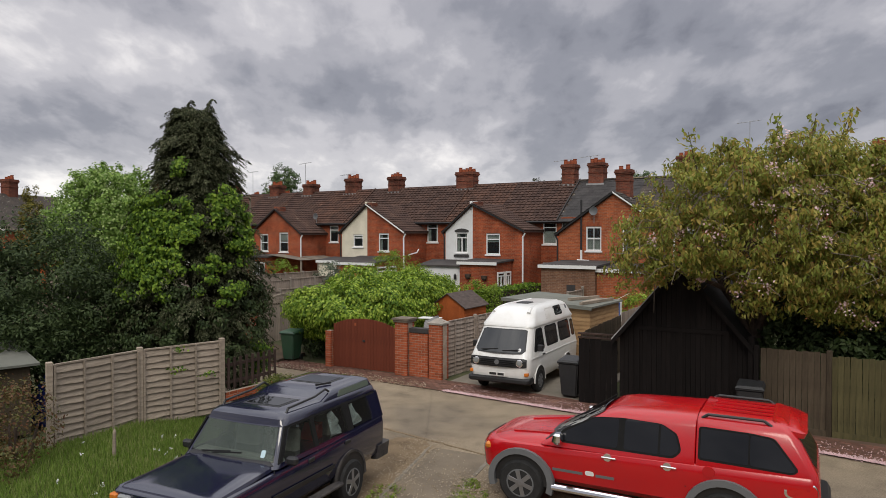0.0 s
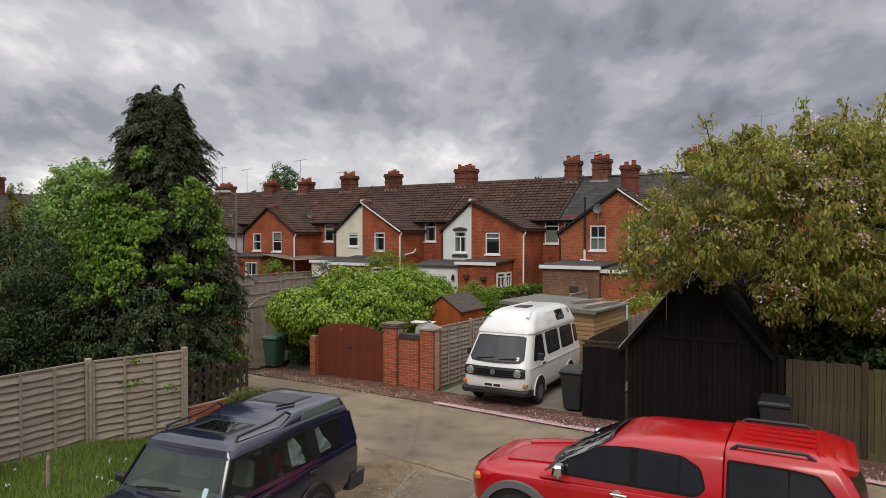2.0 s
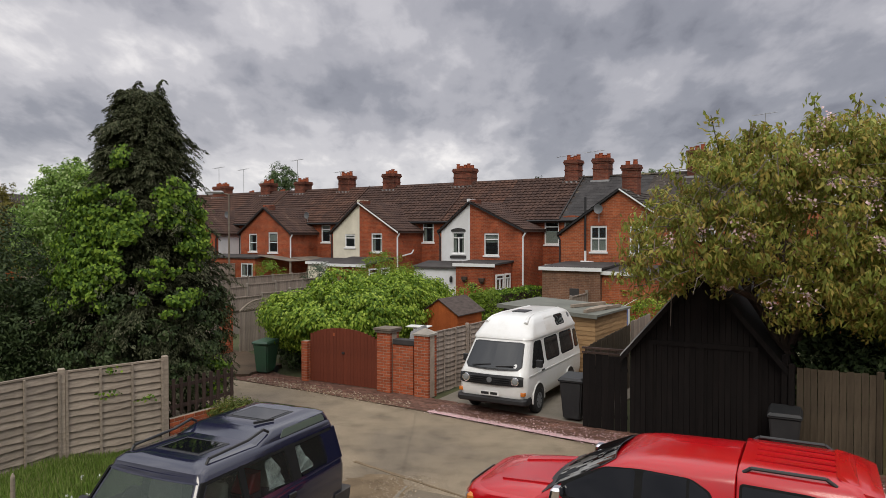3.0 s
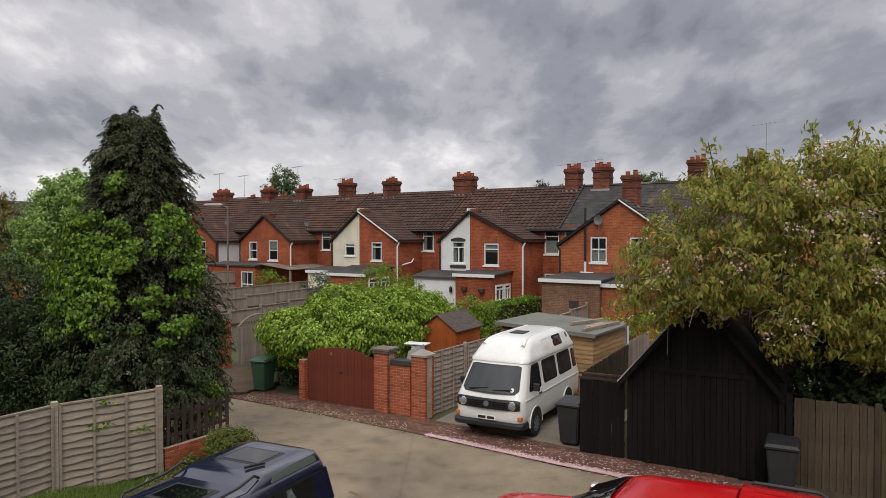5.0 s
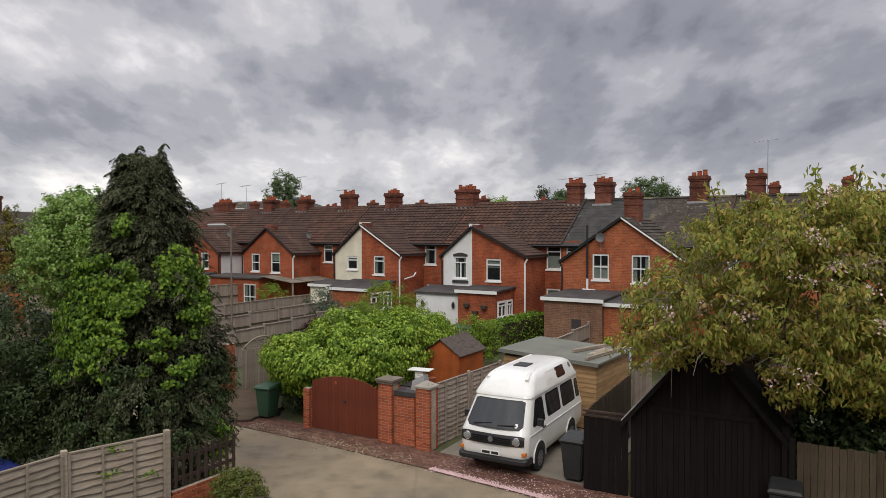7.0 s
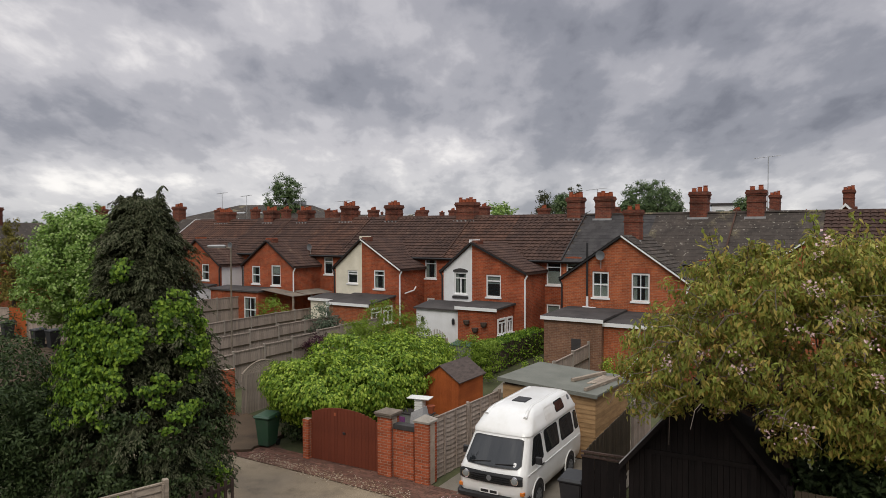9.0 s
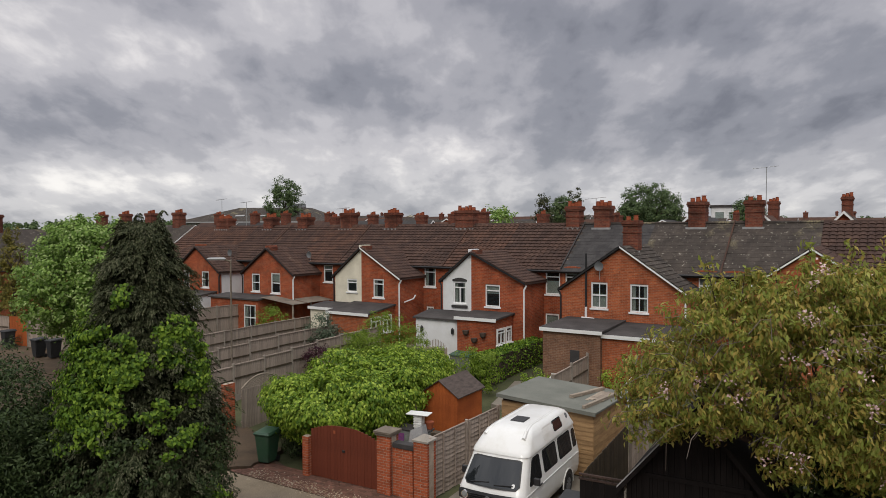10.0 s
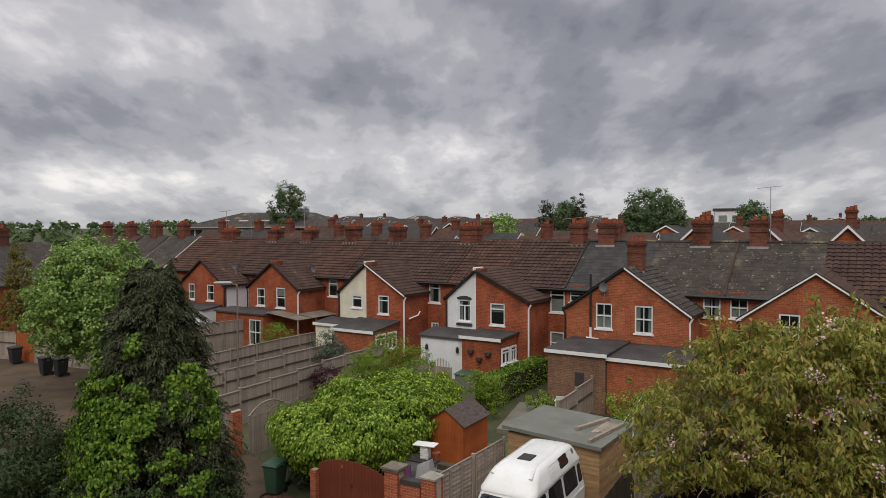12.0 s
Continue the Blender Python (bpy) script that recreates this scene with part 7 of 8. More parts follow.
def limb(bm, p, d, length, r, depth, rng, tips, bend=0.35):
    p, d = Vector(p), Vector(d).normalized()
    n = 3
    for i in range(n):
        q = p + d * length / n
        tube(bm, p, q, r * (1 - 0.18 * i), r * (1 - 0.18 * (i + 1)), 7)
        p = q
        d = (d + Vector((rng.uniform(-bend, bend), rng.uniform(-bend, bend), rng.uniform(-0.1, 0.2)))).normalized()
    r *= 0.46
    if depth == 0:
        tips.append(p)
        return
    for _ in range(3):
        dd = (d + Vector((rng.uniform(-0.9, 0.9), rng.uniform(-0.9, 0.9), rng.uniform(-0.35, 0.5)))).normalized()
        limb(bm, p, dd, length * 0.72, r * 1.15, depth - 1, rng, tips, bend)


M_CYPRESS = leaf_mat("cypress_foliage", [(0.028, 0.036, 0.016), (0.052, 0.062, 0.028), (0.085, 0.094, 0.048), (0.135, 0.132, 0.082)], 0.22, 0.8)
M_IVY = leaf_mat("ivy_leaves", [(0.034, 0.074, 0.010), (0.072, 0.140, 0.016), (0.140, 0.235, 0.024), (0.27, 0.38, 0.05)], 0.3)
M_HEDGE = leaf_mat("hedge_leaves", [(0.055, 0.115, 0.014), (0.13, 0.22, 0.022), (0.26, 0.36, 0.040), (0.42, 0.52, 0.09)], 0.3)
M_CHERRY = leaf_mat("cherry_leaves", [(0.235, 0.125, 0.060), (0.175, 0.175, 0.040), (0.200, 0.245, 0.048), (0.285, 0.315, 0.062), (0.39, 0.28, 0.075), (0.48, 0.49, 0.14)], 0.42)
M_BLOSSOM = leaf_mat("pink_blossom", [(0.60, 0.38, 0.40), (0.70, 0.52, 0.52), (0.64, 0.46, 0.45)], 0.1)
M_MAPLE = leaf_mat("pale_maple_leaves", [(0.095, 0.165, 0.036), (0.16, 0.265, 0.055), (0.25, 0.37, 0.085), (0.42, 0.50, 0.23)], 0.3)
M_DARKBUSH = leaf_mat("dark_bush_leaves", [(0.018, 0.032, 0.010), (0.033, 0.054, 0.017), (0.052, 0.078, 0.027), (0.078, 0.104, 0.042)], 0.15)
M_YELLOWCON = leaf_mat("golden_conifer_foliage", [(0.085, 0.085, 0.018), (0.15, 0.135, 0.028), (0.23, 0.195, 0.042)], 0.2)
M_FEATHER = leaf_mat("feathery_green_leaves", [(0.10, 0.16, 0.018), (0.17, 0.25, 0.03), (0.25, 0.33, 0.05)], 0.35)
M_BOX = leaf_mat("box_leaves", [(0.06, 0.085, 0.016), (0.11, 0.13, 0.028), (0.17, 0.18, 0.045)], 0.25)
M_GREYLEAF = leaf_mat("grey_green_leaves", [(0.05, 0.075, 0.045), (0.10, 0.13, 0.085), (0.16, 0.19, 0.13)], 0.2)
M_PURPLE = leaf_mat("purple_leaves", [(0.03, 0.012, 0.018), (0.06, 0.02, 0.03), (0.085, 0.03, 0.04)], 0.2)
M_FARLEAF = leaf_mat("distant_leaves", [(0.060, 0.092, 0.040), (0.095, 0.145, 0.058), (0.15, 0.205, 0.085)], 0.3)
M_RUST = leaf_mat("rusty_shrub_leaves", [(0.13, 0.06, 0.035), (0.11, 0.08, 0.03), (0.085, 0.10, 0.03)], 0.2)
M_GRASS = leaf_mat("grass_blades", [(0.18, 0.19, 0.07), (0.12, 0.20, 0.034), (0.185, 0.285, 0.05), (0.27, 0.36, 0.09), (0.36, 0.35, 0.16)], 0.35)

# conifer with ivy climbing through it
con = thing("conifer_tree", "tall dark cypress with bright ivy climbing through it", "tree", pose(-6.35, 17.45, 0.2) @ Matrix.Diagonal((1.05, 1.05, 1.01, 1)))
bm = bm_new()
tube(bm, (0, 0, 0), (0.05, 0, 3.5), 0.22, 0.15, 10)
tube(bm, (0.05, 0, 3.5), (0.1, 0, 6.9), 0.15, 0.03, 8)
part("trunk", bm, M_BARK, con)
HZ = [0.5, 1.0, 2.0, 3.0, 4.0, 5.0, 5.8, 6.4, 6.8, 7.1, 7.3, 7.45]
HR = [1.40, 1.62, 1.68, 1.56, 1.36, 1.10, 0.90, 0.74, 0.58, 0.42, 0.26, 0.08]


def frond(base, az, reach, drop, leaves):
    """A flat drooping spray: scale leaves set along a bending stem and its side shoots."""
    out, side = np.array((math.cos(az), math.sin(az), 0.0)), np.array((-math.sin(az), math.cos(az), 0.0))
    u = rg.random(leaves) ** 0.8
    v = rg.uniform(-1, 1, leaves) * (0.5 - 0.32 * u) * reach
    P = base + out * (u * reach)[:, None] + side * v[:, None]
    P[:, 2] += 0.10 * reach * u - drop * reach * u ** 2 - 0.35 * np.abs(v) + rg.normal(0, 0.012, leaves)
    A = out * 1.0 + side * (np.sign(v) * 0.55)[:, None] + np.array((0, 0, -1.0)) * (0.15 + 1.5 * drop * u)[:, None]
    N = np.tile(out * 0.45 + np.array((0, 0, 0.9)), (leaves, 1))
    return P, N, A


Ps, Ns, As = [], [], []
for i in range(760):
    z = 0.25 + 7.0 * rg.random() ** 0.95
    a = rg.uniform(0, 2 * math.pi)
    r = float(np.interp(z, HZ, HR)) * (1 + 0.10 * math.sin(3 * a + z * 2.2) + 0.08 * math.sin(6 * a - z * 4.1)) * rg.uniform(0.80, 1.10)
    out = np.array((math.cos(a), math.sin(a), 0.0))
    # one plume: overlapping sprays that hang from a rising, then nodding branch
    for k in range(7):
        f = k / 6
        c = out * max(0.02, r * (0.55 + 0.42 * f)) + np.array((0, 0, z + 0.16 * f - 0.26 * f * f)) + rg.normal(0, 0.035, 3)
        p, n, al = frond(c, a + rg.normal(0, 0.55), rg.uniform(0.20, 0.34), rg.uniform(0.5, 1.3), 30)
        Ps.append(p)
        Ns.append(n)
        As.append(al)
# three nodding leaders at the blunt top
for tx, ty, tz, nod in ((-0.44, 0.1, 7.30, -0.06), (-0.06, -0.1, 7.44, 0.05), (0.36, 0.05, 7.50, 0.08), (-0.26, -0.2, 7.0, -0.05), (0.18, -0.2, 7.05, 0.05), (0.02, 0.25, 6.95, 0.0)):
    for j in range(26):
        x = tx * (1 - 0.014 * j) + nod * max(0.0, 1 - j / 4) ** 2
        for k in range(2):
            p, n, al = frond(np.array((x, ty, tz - 0.05 * j)), rg.uniform(0, 6.28), 0.10 + 0.011 * j, 1.0, 22)
            Ps.append(p)
            Ns.append(n)
            As.append(al)
leaf_mesh("crown", np.concatenate(Ps), np.concatenate(Ns), 0.088, 0.032, M_CYPRESS, con, "dark drooping cypress foliage", along=np.concatenate(As), jitter=0.25)
# old shaded growth round the trunk
Ps, Ns = [], []
for i in range(420):
    z = rg.uniform(0.6, 6.9)
    r = float(np.interp(z, HZ, HR)) * 0.62 * rg.uniform(0.6, 1.0)
    a = rg.uniform(0, 2 * math.pi)
    q, qn = shell(46, (r * math.cos(a), r * math.sin(a), z), (0.3, 0.3, 0.22), 0.2)
    Ps.append(q)
    Ns.append(qn)
leaf_mesh("inner_growth", np.concatenate(Ps), np.concatenate(Ns), 0.14, 0.07, M_CYPRESS, con)
Ps, Ns = [], []
for cx, cz, w, h, k in ((-0.55, 3.85, 0.8, 0.8, 74), (-1.2, 3.5, 0.65, 0.75, 52), (-0.25, 4.5, 0.6, 0.5, 30), (-1.0, 4.6, 0.5, 0.55, 30), (-0.2, 3.2, 0.45, 0.5, 22), (1.05, 4.6, 0.32, 0.42, 60), (1.35, 3.9, 0.2, 0.4, 26), (1.30, 2.7, 0.2, 0.25, 12), (0.35, 4.3, 0.25, 0.3, 9), (0.0, 5.7, 0.15, 0.2, 4), (0.9, 3.3, 0.2, 0.2, 7), (1.95, 0.9, 0.14, 0.5, 16)):
    for _ in range(k):
        x, z = cx + rg.normal(0, w * 0.58), cz + rg.normal(0, h * 0.60)
        r = float(np.interp(z, HZ, HR)) + rg.uniform(-0.06, 0.24)
        x = max(-r * 0.98, min(r * 0.98, x))
        y = -math.sqrt(max(0.02, r * r - x * x))
        q, qn = shell(40, (x, y, z), (0.19, 0.17, 0.13), 0.3)
        Ps.append(q)
        Ns.append(qn * 0.6 + np.array((x / r, y / r, 0.35)))
leaf_mesh("ivy", np.concatenate(Ps), np.concatenate(Ns), 0.095, 0.068, M_IVY, con, "bright green ivy leaves", droop=0.8)

# ivy in a darker leaf colour that fills the foot of the tree
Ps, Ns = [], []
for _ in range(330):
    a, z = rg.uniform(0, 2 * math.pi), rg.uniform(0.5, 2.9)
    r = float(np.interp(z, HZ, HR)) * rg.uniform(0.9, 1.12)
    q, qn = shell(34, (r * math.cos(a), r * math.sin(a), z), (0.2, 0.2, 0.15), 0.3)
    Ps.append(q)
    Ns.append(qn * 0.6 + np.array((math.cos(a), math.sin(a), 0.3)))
leaf_mesh("old_ivy", np.concatenate(Ps), np.concatenate(Ns), 0.09, 0.055, M_DARKBUSH, con, "dark ivy leaves", droop=0.8)

# hedge over the gate
hd = thing("overgrown_hedge", "large overgrown bright green hedge behind the gate", "hedge", pose(0, 0, 0))
ENV = [(-4.5, 24.9, 1.45, 1.2, 1.2, 0.95), (-3.5, 24.5, 1.45, 1.35, 1.2, 1.2), (-2.3, 24.5, 1.5, 1.3, 1.3, 1.05), (-3.2, 26.2, 1.65, 1.7, 1.5, 1.3), (-1.5, 26.2, 1.7, 1.5, 1.6, 1.22), (-1.0, 28.2, 1.65, 1.5, 1.6, 1.18), (-2.4, 28.2, 1.4, 1.6, 1.5, 1.2),
       (-0.3, 29.4, 1.35, 1.05, 1.2, 1.05), (-4.9, 26.0, 1.3, 1.0, 1.1, 0.95), (-4.1, 23.6, 1.3, 0.75, 0.6, 0.6), (-3.75, 23.3, 1.4, 0.75, 0.75, 0.6), (-3.3, 22.95, 1.6, 0.5, 0.55, 0.36), (-4.4, 23.6, 1.45, 0.7, 0.7, 0.58)]
Ps, Ns, As = [], [], []
for e in ENV:
    k = int(46 * (e[3] * e[4] + e[4] * e[5] + e[3] * e[5]))
    C, CN = shell(k, e[:3], e[3:6], 0.80)
    for p, nrm in zip(C, CN):
        # a cascade of leaves that hangs over its own underside
        size = rg.uniform(0.16, 0.34)
        q, qn = shell(46, p, (size, size, size * 0.8), 0.55, -0.55)
        Ps.append(q)
        Ns.append(qn * 0.55 + nrm * 0.75 + np.array((0, 0, 0.3)))
        As.append(np.tile(nrm * 0.35 + np.array((0, 0, -0.9)), (len(q), 1)) + qn * 0.35)
P, N, A = np.concatenate(Ps), np.concatenate(Ns), np.concatenate(As)
P[:, 2] += 0.14 * np.sin(P[:, 0] * 2.1 + P[:, 1] * 1.3) * (P[:, 2] > 1.0)
keep = P[:, 2] > 0.1
leaf_mesh("foliage", P[keep], N[keep], 0.125, 0.085, M_HEDGE, hd, along=A[keep], jitter=0.28)
# dark bush leaves below; their colour puts in the shade of the overhang
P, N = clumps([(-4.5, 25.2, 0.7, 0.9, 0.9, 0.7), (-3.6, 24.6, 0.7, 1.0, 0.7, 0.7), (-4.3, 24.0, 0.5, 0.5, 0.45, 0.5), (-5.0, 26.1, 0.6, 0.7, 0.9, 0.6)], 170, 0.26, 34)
leaf_mesh("shaded_growth", P, N, 0.10, 0.06, M_DARKBUSH, hd, "leaves coloured dark as the shade under the overhang", droop=0.8)
rng = random.Random(3)
for i in range(14):
    bm = bm_new()
    x, y = rng.uniform(-4.6, 0.2), rng.uniform(24.6, 28.5)
    tube(bm, (x, y, 0), (x + rng.uniform(-0.3, 0.3), y + rng.uniform(-0.3, 0.3), 1.5), 0.035, 0.015, 6)
    part("woody_stem", bm, M_BARK, hd)

# flowering cherry over the garage
M_TWIG = rough_mat("grey_twig_bark", (0.20, 0.17, 0.14), (0.12, 0.10, 0.085), 6.0, 0.9, 60, 0.2)
ch = thing("cherry_tree", "spreading cherry tree with bronze-green leaves and pink blossom", "tree", pose(7.55, 16.4, 0) @ Matrix.Diagonal((1, 1, 1.04, 1)))
bm = bm_new()
tips = []
rng = random.Random(11)
tube(bm, (0.1, 0.3, 0), (0, 0.1, 1.3), 0.24, 0.17, 10)
tube(bm, (0, 0.1, 1.3), (-0.05, 0, 1.9), 0.17, 0.16, 10)
for d in ((-0.9, -0.1, 1.25), (-0.5, 0.5, 1.1), (0.35, -0.4, 1.2), (0.9, 0.2, 0.9), (0.1, -0.7, 1.15), (-0.5, -0.5, 1.3), (0.0, 0.1, 1.5)):
    limb(bm, (-0.05, 0, 1.8), d, 1.35, 0.10, 2, rng, tips)
part("trunk", bm, M_BARK, ch)
ENV = [(-0.3, -0.4, 4.45, 2.9, 2.3, 1.6), (-2.0, -0.5, 3.95, 1.65, 1.5, 1.0), (1.4, -0.3, 4.4, 2.2, 2.0, 1.75), (0.6, -0.6, 5.5, 1.6, 1.4, 1.0), (-1.0, -0.6, 5.2, 1.4, 1.3, 0.95), (2.6, -0.4, 4.8, 1.6, 1.5, 1.1), (2.6, -0.3, 3.2, 1.6, 1.7, 1.4), (0.4, -1.7, 3.5, 2.0, 1.0, 0.8), (-3.0, -0.5, 3.45, 0.7, 0.8, 0.55), (0.2, -1.5, 2.85, 1.5, 0.8, 0.55), (2.2, -1.2, 2.7, 1.4, 0.9, 0.6), (3.0, -0.3, 5.2, 1.3, 1.3, 0.9), (1.6, -0.5, 5.6, 1.3, 1.2, 0.7)]
P, N = clumps(ENV, 1800, 0.25, 34, 0.25)
Pt = np.concatenate([np.array(t)[None] + rg.normal(0, 0.22, (14, 3)) for t in tips])
leaf_mesh("crown", np.concatenate([P, Pt]), np.concatenate([N, rg.normal(0, 1, Pt.shape) + np.array((0, 0, 0.5))]), 0.140, 0.058, M_CHERRY, ch, droop=1.3, jitter=0.6)
bm = bm_new()
Ps = []
for sx, sy, sz, hx, hz in ((-1.5, -0.5, 5.5, -0.35, 0.95), (-1.2, -0.5, 5.6, 0.15, 0.7), (0.35, -0.5, 5.9, -0.15, 0.85), (0.8, -0.6, 5.95, 0.25, 0.8), (1.35, -0.6, 5.6, 0.55, 1.25), (1.2, -0.4, 5.4, 0.75, 1.45), (1.9, -0.4, 5.1, 0.6, 0.5), (-0.4, -0.6, 5.7, -0.1, 0.5), (2.3, -0.3, 5.0, 0.5, 0.4)):
    p, q = np.array((sx, sy, sz - 0.5)), np.array((sx + hx, sy, sz + hz))
    tube(bm, p, q, 0.018, 0.008, 5)
    for t in np.linspace(0.35, 1.0, 9):
        Ps.append(p + (q - p) * t + rg.normal(0, 0.09, (7, 3)))
part("shoot_wood", bm, M_BARK, ch)
Ps = np.concatenate(Ps)
leaf_mesh("shoot_leaves", Ps, rg.normal(0, 1, Ps.shape) + np.array((0, -0.3, 0.4)), 0.16, 0.075, M_CHERRY, ch, droop=0.7)
Bp = P[rg.choice(np.flatnonzero(P[:, 1] < -0.9), 70, replace=False)] - np.array((0, 0.12, 0.0))
Bp = np.concatenate([b + rg.normal(0, 0.075, (int(rg.integers(8, 34)), 3)) for b in Bp])
leaf_mesh("blossom", Bp, rg.normal(0, 1, Bp.shape), 0.062, 0.055, M_BLOSSOM, ch, "pale pink blossom clusters", droop=0.0)
bm = bm_new()
front = P[(P[:, 1] < -0.2) & (P[:, 2] < 5.2) & (P[:, 2] > 3.1)]
for i in range(300):
    p = front[int(rg.integers(len(front)))] - np.array((0, 0.05, 0))
    d = np.array((rg.normal(0, 0.24), rg.normal(-0.03, 0.15), rg.normal(0.06, 0.15)))
    q = p + d + np.array((0, 0, 0.08))
    r = q + d * 0.9 + np.array((0, -0.04, -0.14))
    tube(bm, p, q, 0.010, 0.007, 4)
    tube(bm, q, r, 0.007, 0.004, 4)
ob = part("twig_growth", bm, M_TWIG, ch, "pale grey twigs")
ob["kind"] = "stuff"


def bush(name, label, x, y, z, env, count, size, per, leaf, width, material, category="bush", droop=0.3, stem=0.8):
    t = thing(name, label, category, pose(x, y, z))
    P, N = clumps(env, count, size, per, 0.35)
    leaf_mesh("foliage", P, N, leaf, width, material, t, droop=droop)
    bm = bm_new()
    for i in range(4):
        tube(bm, (0.08 * i - 0.12, 0.05 * (i % 2), -0.05), (0.25 * i - 0.4, 0.2 * (i % 2) - 0.1, stem), 0.05, 0.02, 6)
    part("woody_stem", bm, M_BARK, t)
    return t


def tree(name, label, x, y, z, h, env, count, size, per, leaf, width, material, trunk=0.25):
    t = thing(name, label, "tree", pose(x, y, z))
    P, N = clumps(env, count, size, per, 0.35)
    leaf_mesh("crown", P, N, leaf, width, material, t)
    bm = bm_new()
    tube(bm, (0, 0, -0.2), (0.1, 0, h * 0.45), trunk, trunk * 0.6, 9)
    tips = []
    r = random.Random(int(x * 10))
    for i in range(4):
        limb(bm, (0.1, 0, h * 0.42), (r.uniform(-0.7, 0.7), r.uniform(-0.7, 0.7), 1.1), h * 0.2, trunk * 0.5, 1, r, tips)
    part("trunk", bm, M_BARK, t)
    return t


bush("laurel_bush", "dark evergreen bush behind the garage fence", 9.6, 16.2, 0, [(0, 0, 1.6, 1.9, 1.2, 1.4), (1.6, -0.4, 1.6, 1.6, 1.2, 1.2), (-1.2, 0.6, 1.7, 1.2, 0.9, 1.3), (-0.2, 1.5, 1.8, 2.2, 1.0, 1.6), (0.3, 0.6, 1.5, 1.6, 0.7, 1.3)], 620, 0.34, 34, 0.16, 0.08, M_DARKBUSH)
bush("dark_shrub", "large dark green shrub behind the fence", -9.9, 16.9, 0.22, [(0, 0, 2.6, 2.0, 1.8, 2.1), (-1.9, -0.5, 2.5, 1.9, 1.7, 2.2), (1.6, 0.3, 1.9, 1.1, 1.2, 1.5), (-0.9, -0.9, 1.5, 2.6, 1.3, 1.4), (-3.6, -0.6, 2.6, 1.8, 1.7, 2.1), (-0.9, 0.3, 2.2, 1.3, 0.9, 1.6), (-2.8, 0.3, 2.2, 1.3, 0.9, 1.6), (0.9, 0.6, 2.0, 1.0, 0.8, 1.5)], 1350, 0.40, 60, 0.12, 0.045, M_DARKBUSH, stem=2.0)
tree("maple_tree", "rounded pale green tree in fresh leaf", -17.6, 36.3, 0.3, 7.8, [(0, 0, 5.0, 3.1, 3.0, 2.7), (-0.9, -0.5, 3.6, 2.5, 2.3, 2.0), (0.9, -0.2, 3.6, 2.4, 2.3, 2.0), (0, 0, 6.3, 1.9, 1.9, 1.4)], 1100, 0.36, 36, 0.17, 0.12, M_MAPLE)
tree("golden_conifer", "narrow golden conifer beside a far house", -27.3, 45.2, 0.3, 7.7, [(0, 0, 2.0, 1.3, 1.3, 1.8), (0, 0, 3.6, 1.05, 1.05, 1.6), (0, 0, 5.2, 0.8, 0.8, 1.4), (0, 0, 6.7, 0.4, 0.4, 1.0)], 300, 0.3, 30, 0.18, 0.07, M_YELLOWCON, 0.15)
bush("box_bush", "low clipped box bush beside the picket fence", -3.75, 15.6, 0.12, [(0.05, 0, 0.50, 0.58, 0.52, 0.50), (-0.5, -0.5, 0.30, 0.38, 0.38, 0.28), (-0.8, -1.1, 0.22, 0.35, 0.4, 0.2)], 560, 0.11, 34, 0.045, 0.030, M_BOX, stem=0.3)
bush("feathery_bush", "feathery yellow-green bush behind the hedge", -2.6, 33.4, 0.45, [(0, 0, 1.6, 1.6, 1.2, 1.45), (1.1, 0.3, 1.2, 1.2, 1.0, 1.15), (-1.1, -0.2, 1.0, 1.1, 0.9, 1.05)], 330, 0.32, 34, 0.22, 0.032, M_FEATHER, droop=-0.6)
bush("silver_shrub", "grey-green shrub against the garden fence", -6.6, 39.6, 0.4, [(0, 0, 1.2, 1.1, 1.0, 1.2), (0.7, 0, 0.8, 0.9, 0.8, 0.8)], 150, 0.28, 24, 0.13, 0.06, M_GREYLEAF)
bush("purple_shrub", "small purple-leaved shrub beside the fence", -5.6, 34.2, 0.3, [(0, 0, 0.9, 0.8, 0.7, 0.75)], 60, 0.22, 24, 0.12, 0.05, M_PURPLE)
bush("climbing_shrub", "yellow-green climber on a garden fence", -10.1, 42.6, 0.4, [(0, 0, 1.6, 1.0, 0.6, 0.9)], 70, 0.26, 20, 0.14, 0.05, M_FEATHER)
bush("arbour_climber", "leafy climber over a garden arch", 1.75, 31.6, 0.2, [(0, 0, 1.5, 1.0, 0.8, 0.6), (0.4, -0.3, 1.0, 0.6, 0.6, 0.8)], 90, 0.24, 22, 0.11, 0.06, M_FEATHER)
bush("round_bush", "low round green bush beside the path", 4.35, 32.2, 0.2, [(0, 0, 0.45, 0.7, 0.6, 0.5)], 60, 0.18, 26, 0.08, 0.05, M_HEDGE)
bush("climber_patch", "leafy bushes against the brick extension", 8.3, 31.6, 0.3, [(0, 0, 0.8, 1.1, 0.8, 0.8), (1.3, -0.4, 0.9, 1.0, 0.8, 0.9), (-0.8, -1.2, 0.6, 0.7, 0.7, 0.7), (0.4, -2.6, 0.9, 0.9, 0.9, 0.9)], 220, 0.24, 24, 0.11, 0.06, M_HEDGE)
bush("rusty_shrub", "rusty red-green shrub at the verge", -7.25, 11.45, 0.2, [(0, 0, 0.9, 0.65, 0.6, 0.85), (-0.7, 0.4, 0.9, 0.6, 0.6, 0.8), (-0.5, -0.6, 0.7, 0.6, 0.6, 0.7), (0.25, -0.9, 0.5, 0.5, 0.5, 0.5)], 210, 0.2, 20, 0.07, 0.04, M_RUST, stem=0.9)
ph = thing("privet_hedge", "clipped green hedge along the garden path", "hedge", ROW @ pose(3.35, -3.6, 0.3))
n = 5200
